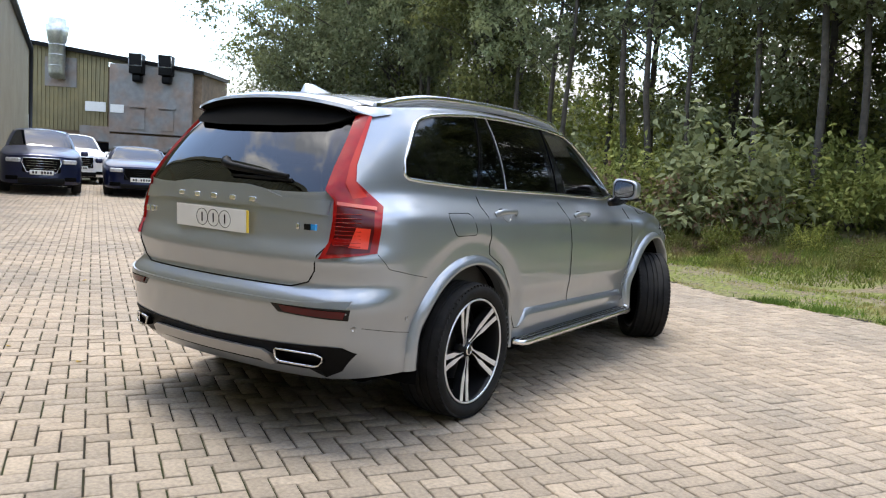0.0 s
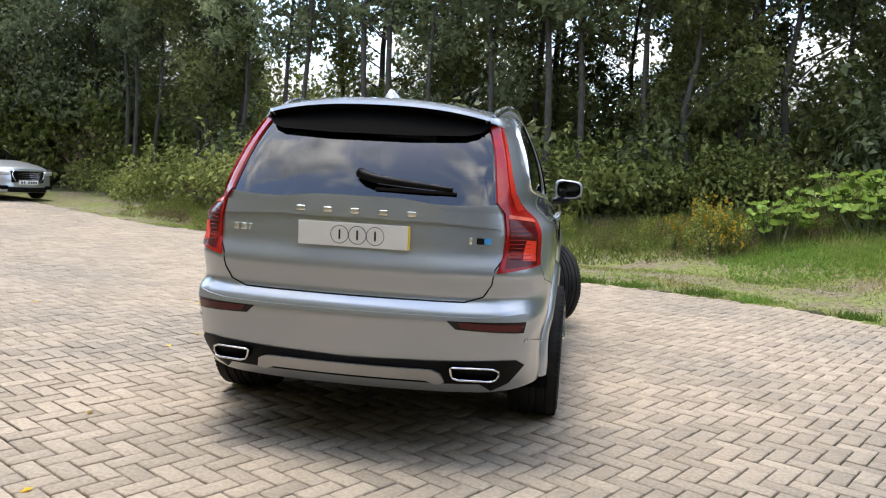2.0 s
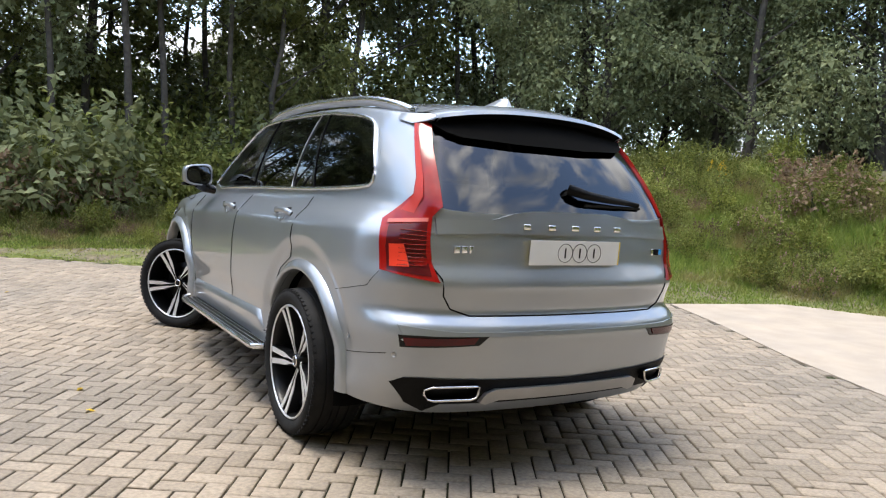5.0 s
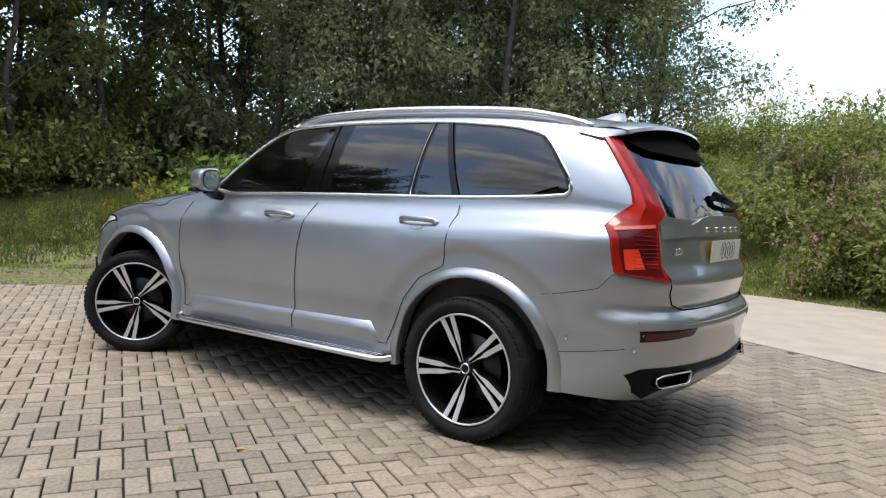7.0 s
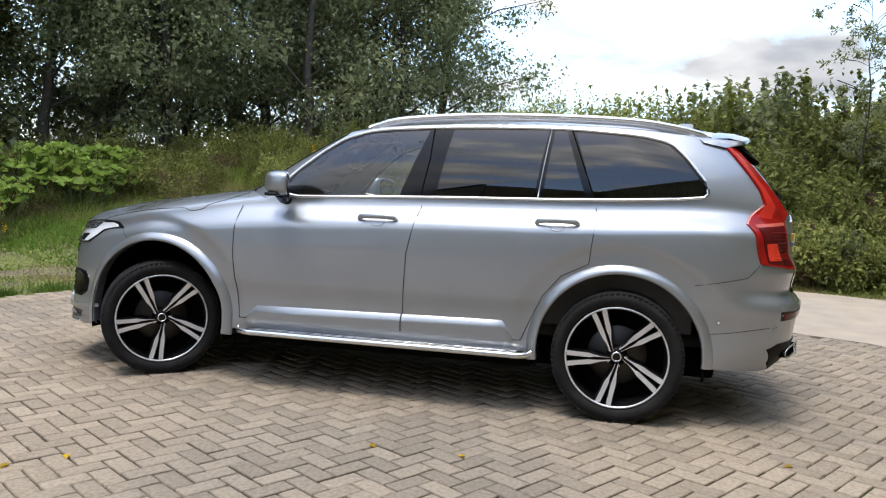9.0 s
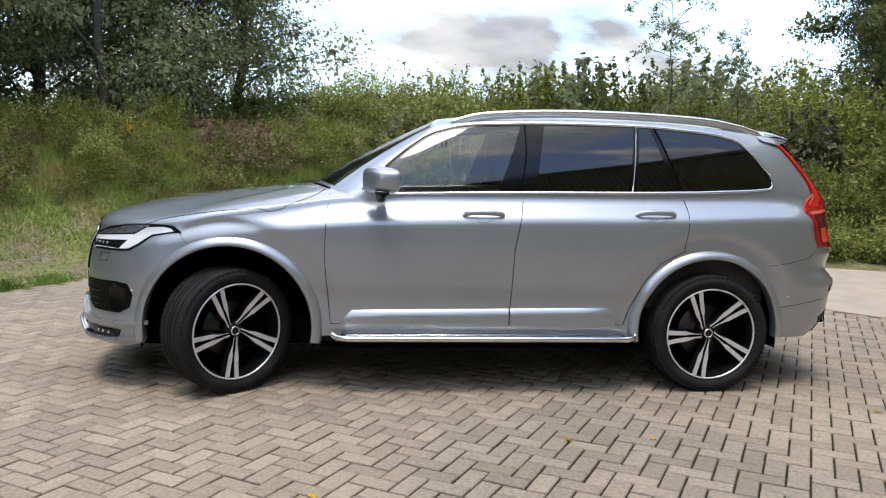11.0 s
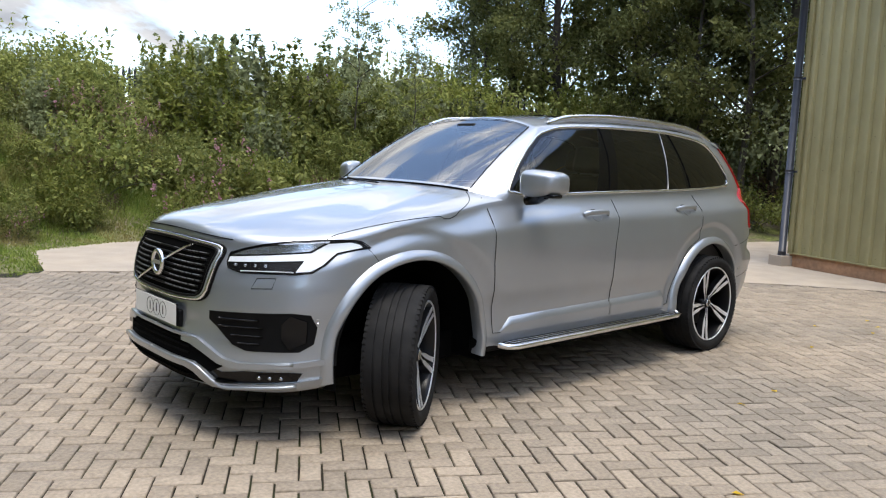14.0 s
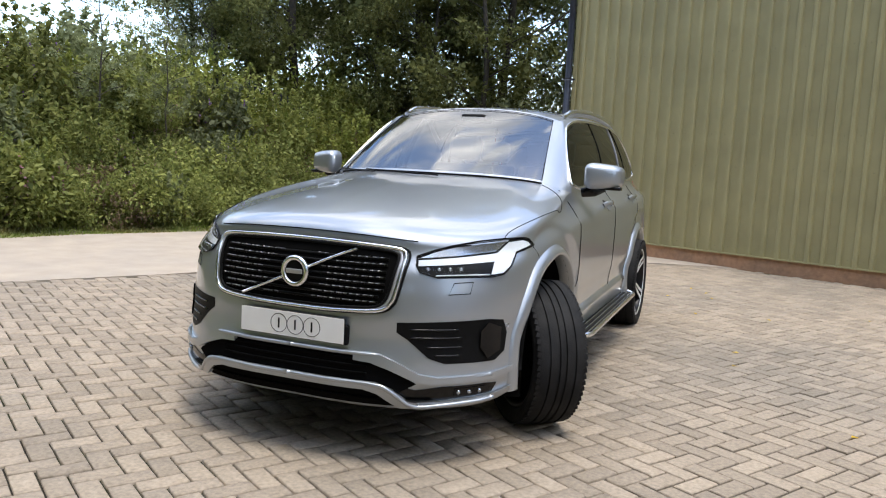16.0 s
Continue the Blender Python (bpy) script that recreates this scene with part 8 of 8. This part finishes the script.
def paver_verts(n):
    hx, hy, c = 0.1 - JOINT, 0.05 - JOINT, 0.0042
    top = np.array([(-hx + c, -hy + c, 0), (hx - c, -hy + c, 0), (hx - c, hy - c, 0), (-hx + c, hy - c, 0)])
    rim = np.array([(-hx, -hy, -c), (hx, -hy, -c), (hx, hy, -c), (-hx, hy, -c)])
    low = rim - np.array([0, 0, 0.02])
    return np.vstack([top, rim, low])


PV = paver_verts(1)
PF = [(0, 1, 2, 3)] + [(i, i + 4, (i + 1) % 4 + 4, (i + 1) % 4) for i in range(4)] + [(i + 4, i + 8, (i + 1) % 4 + 8, (i + 1) % 4 + 4) for i in range(4)]
pm = bpy.data.meshes.new("paver")
pm.from_pydata(PV.tolist(), [], PF)
pm.materials.append(M_PAVE)
for k in np.nonzero(close)[0]:
    ob = new("paver", pm)
    ob.parent = PAVE
    ob.location = (wx[k, 0], wx[k, 1], float(yard_z(wx[k, 0], 0)) + 0.0015 * rng.normal())
    ob.rotation_euler = (0.006 * rng.normal(), 0.006 * rng.normal(), PA + (0 if lie[k] else math.pi / 2) + 0.008 * rng.normal())
idx = np.nonzero(~close)[0]
n = len(idx)
ang = PA + np.where(lie[idx], 0, math.pi / 2) + 0.008 * rng.normal(size=n)
ca, sa = np.cos(ang), np.sin(ang)
X = PV[None, :, 0] * ca[:, None] - PV[None, :, 1] * sa[:, None] + wx[idx, 0][:, None]
Y = PV[None, :, 0] * sa[:, None] + PV[None, :, 1] * ca[:, None] + wx[idx, 1][:, None]
Z = PV[None, :, 2] + yard_z(X, Y) + 0.0015 * rng.normal(size=n)[:, None] + PV[None, :, 0] * 0.006 * rng.normal(size=n)[:, None]
co = np.stack([X, Y, Z], 2).reshape(-1, 3)
f0 = np.array(PF)
faces = (f0[None] + 12 * np.arange(n)[:, None, None]).reshape(-1, 4)
me = bpy.data.meshes.new("paver_field")
me.vertices.add(len(co))
me.vertices.foreach_set("co", co.ravel().astype(np.float32))
me.loops.add(faces.size)
me.loops.foreach_set("vertex_index", faces.ravel().astype(np.int32))
me.polygons.add(len(faces))
me.polygons.foreach_set("loop_start", np.arange(0, faces.size, 4, dtype=np.int32))
me.polygons.foreach_set("loop_total", np.full(len(faces), 4, np.int32))
me.update(calc_edges=True)
tagged(mesh_part("paver_field", me, M_PAVEJ, PAVE, smooth=False), kind="stuff")
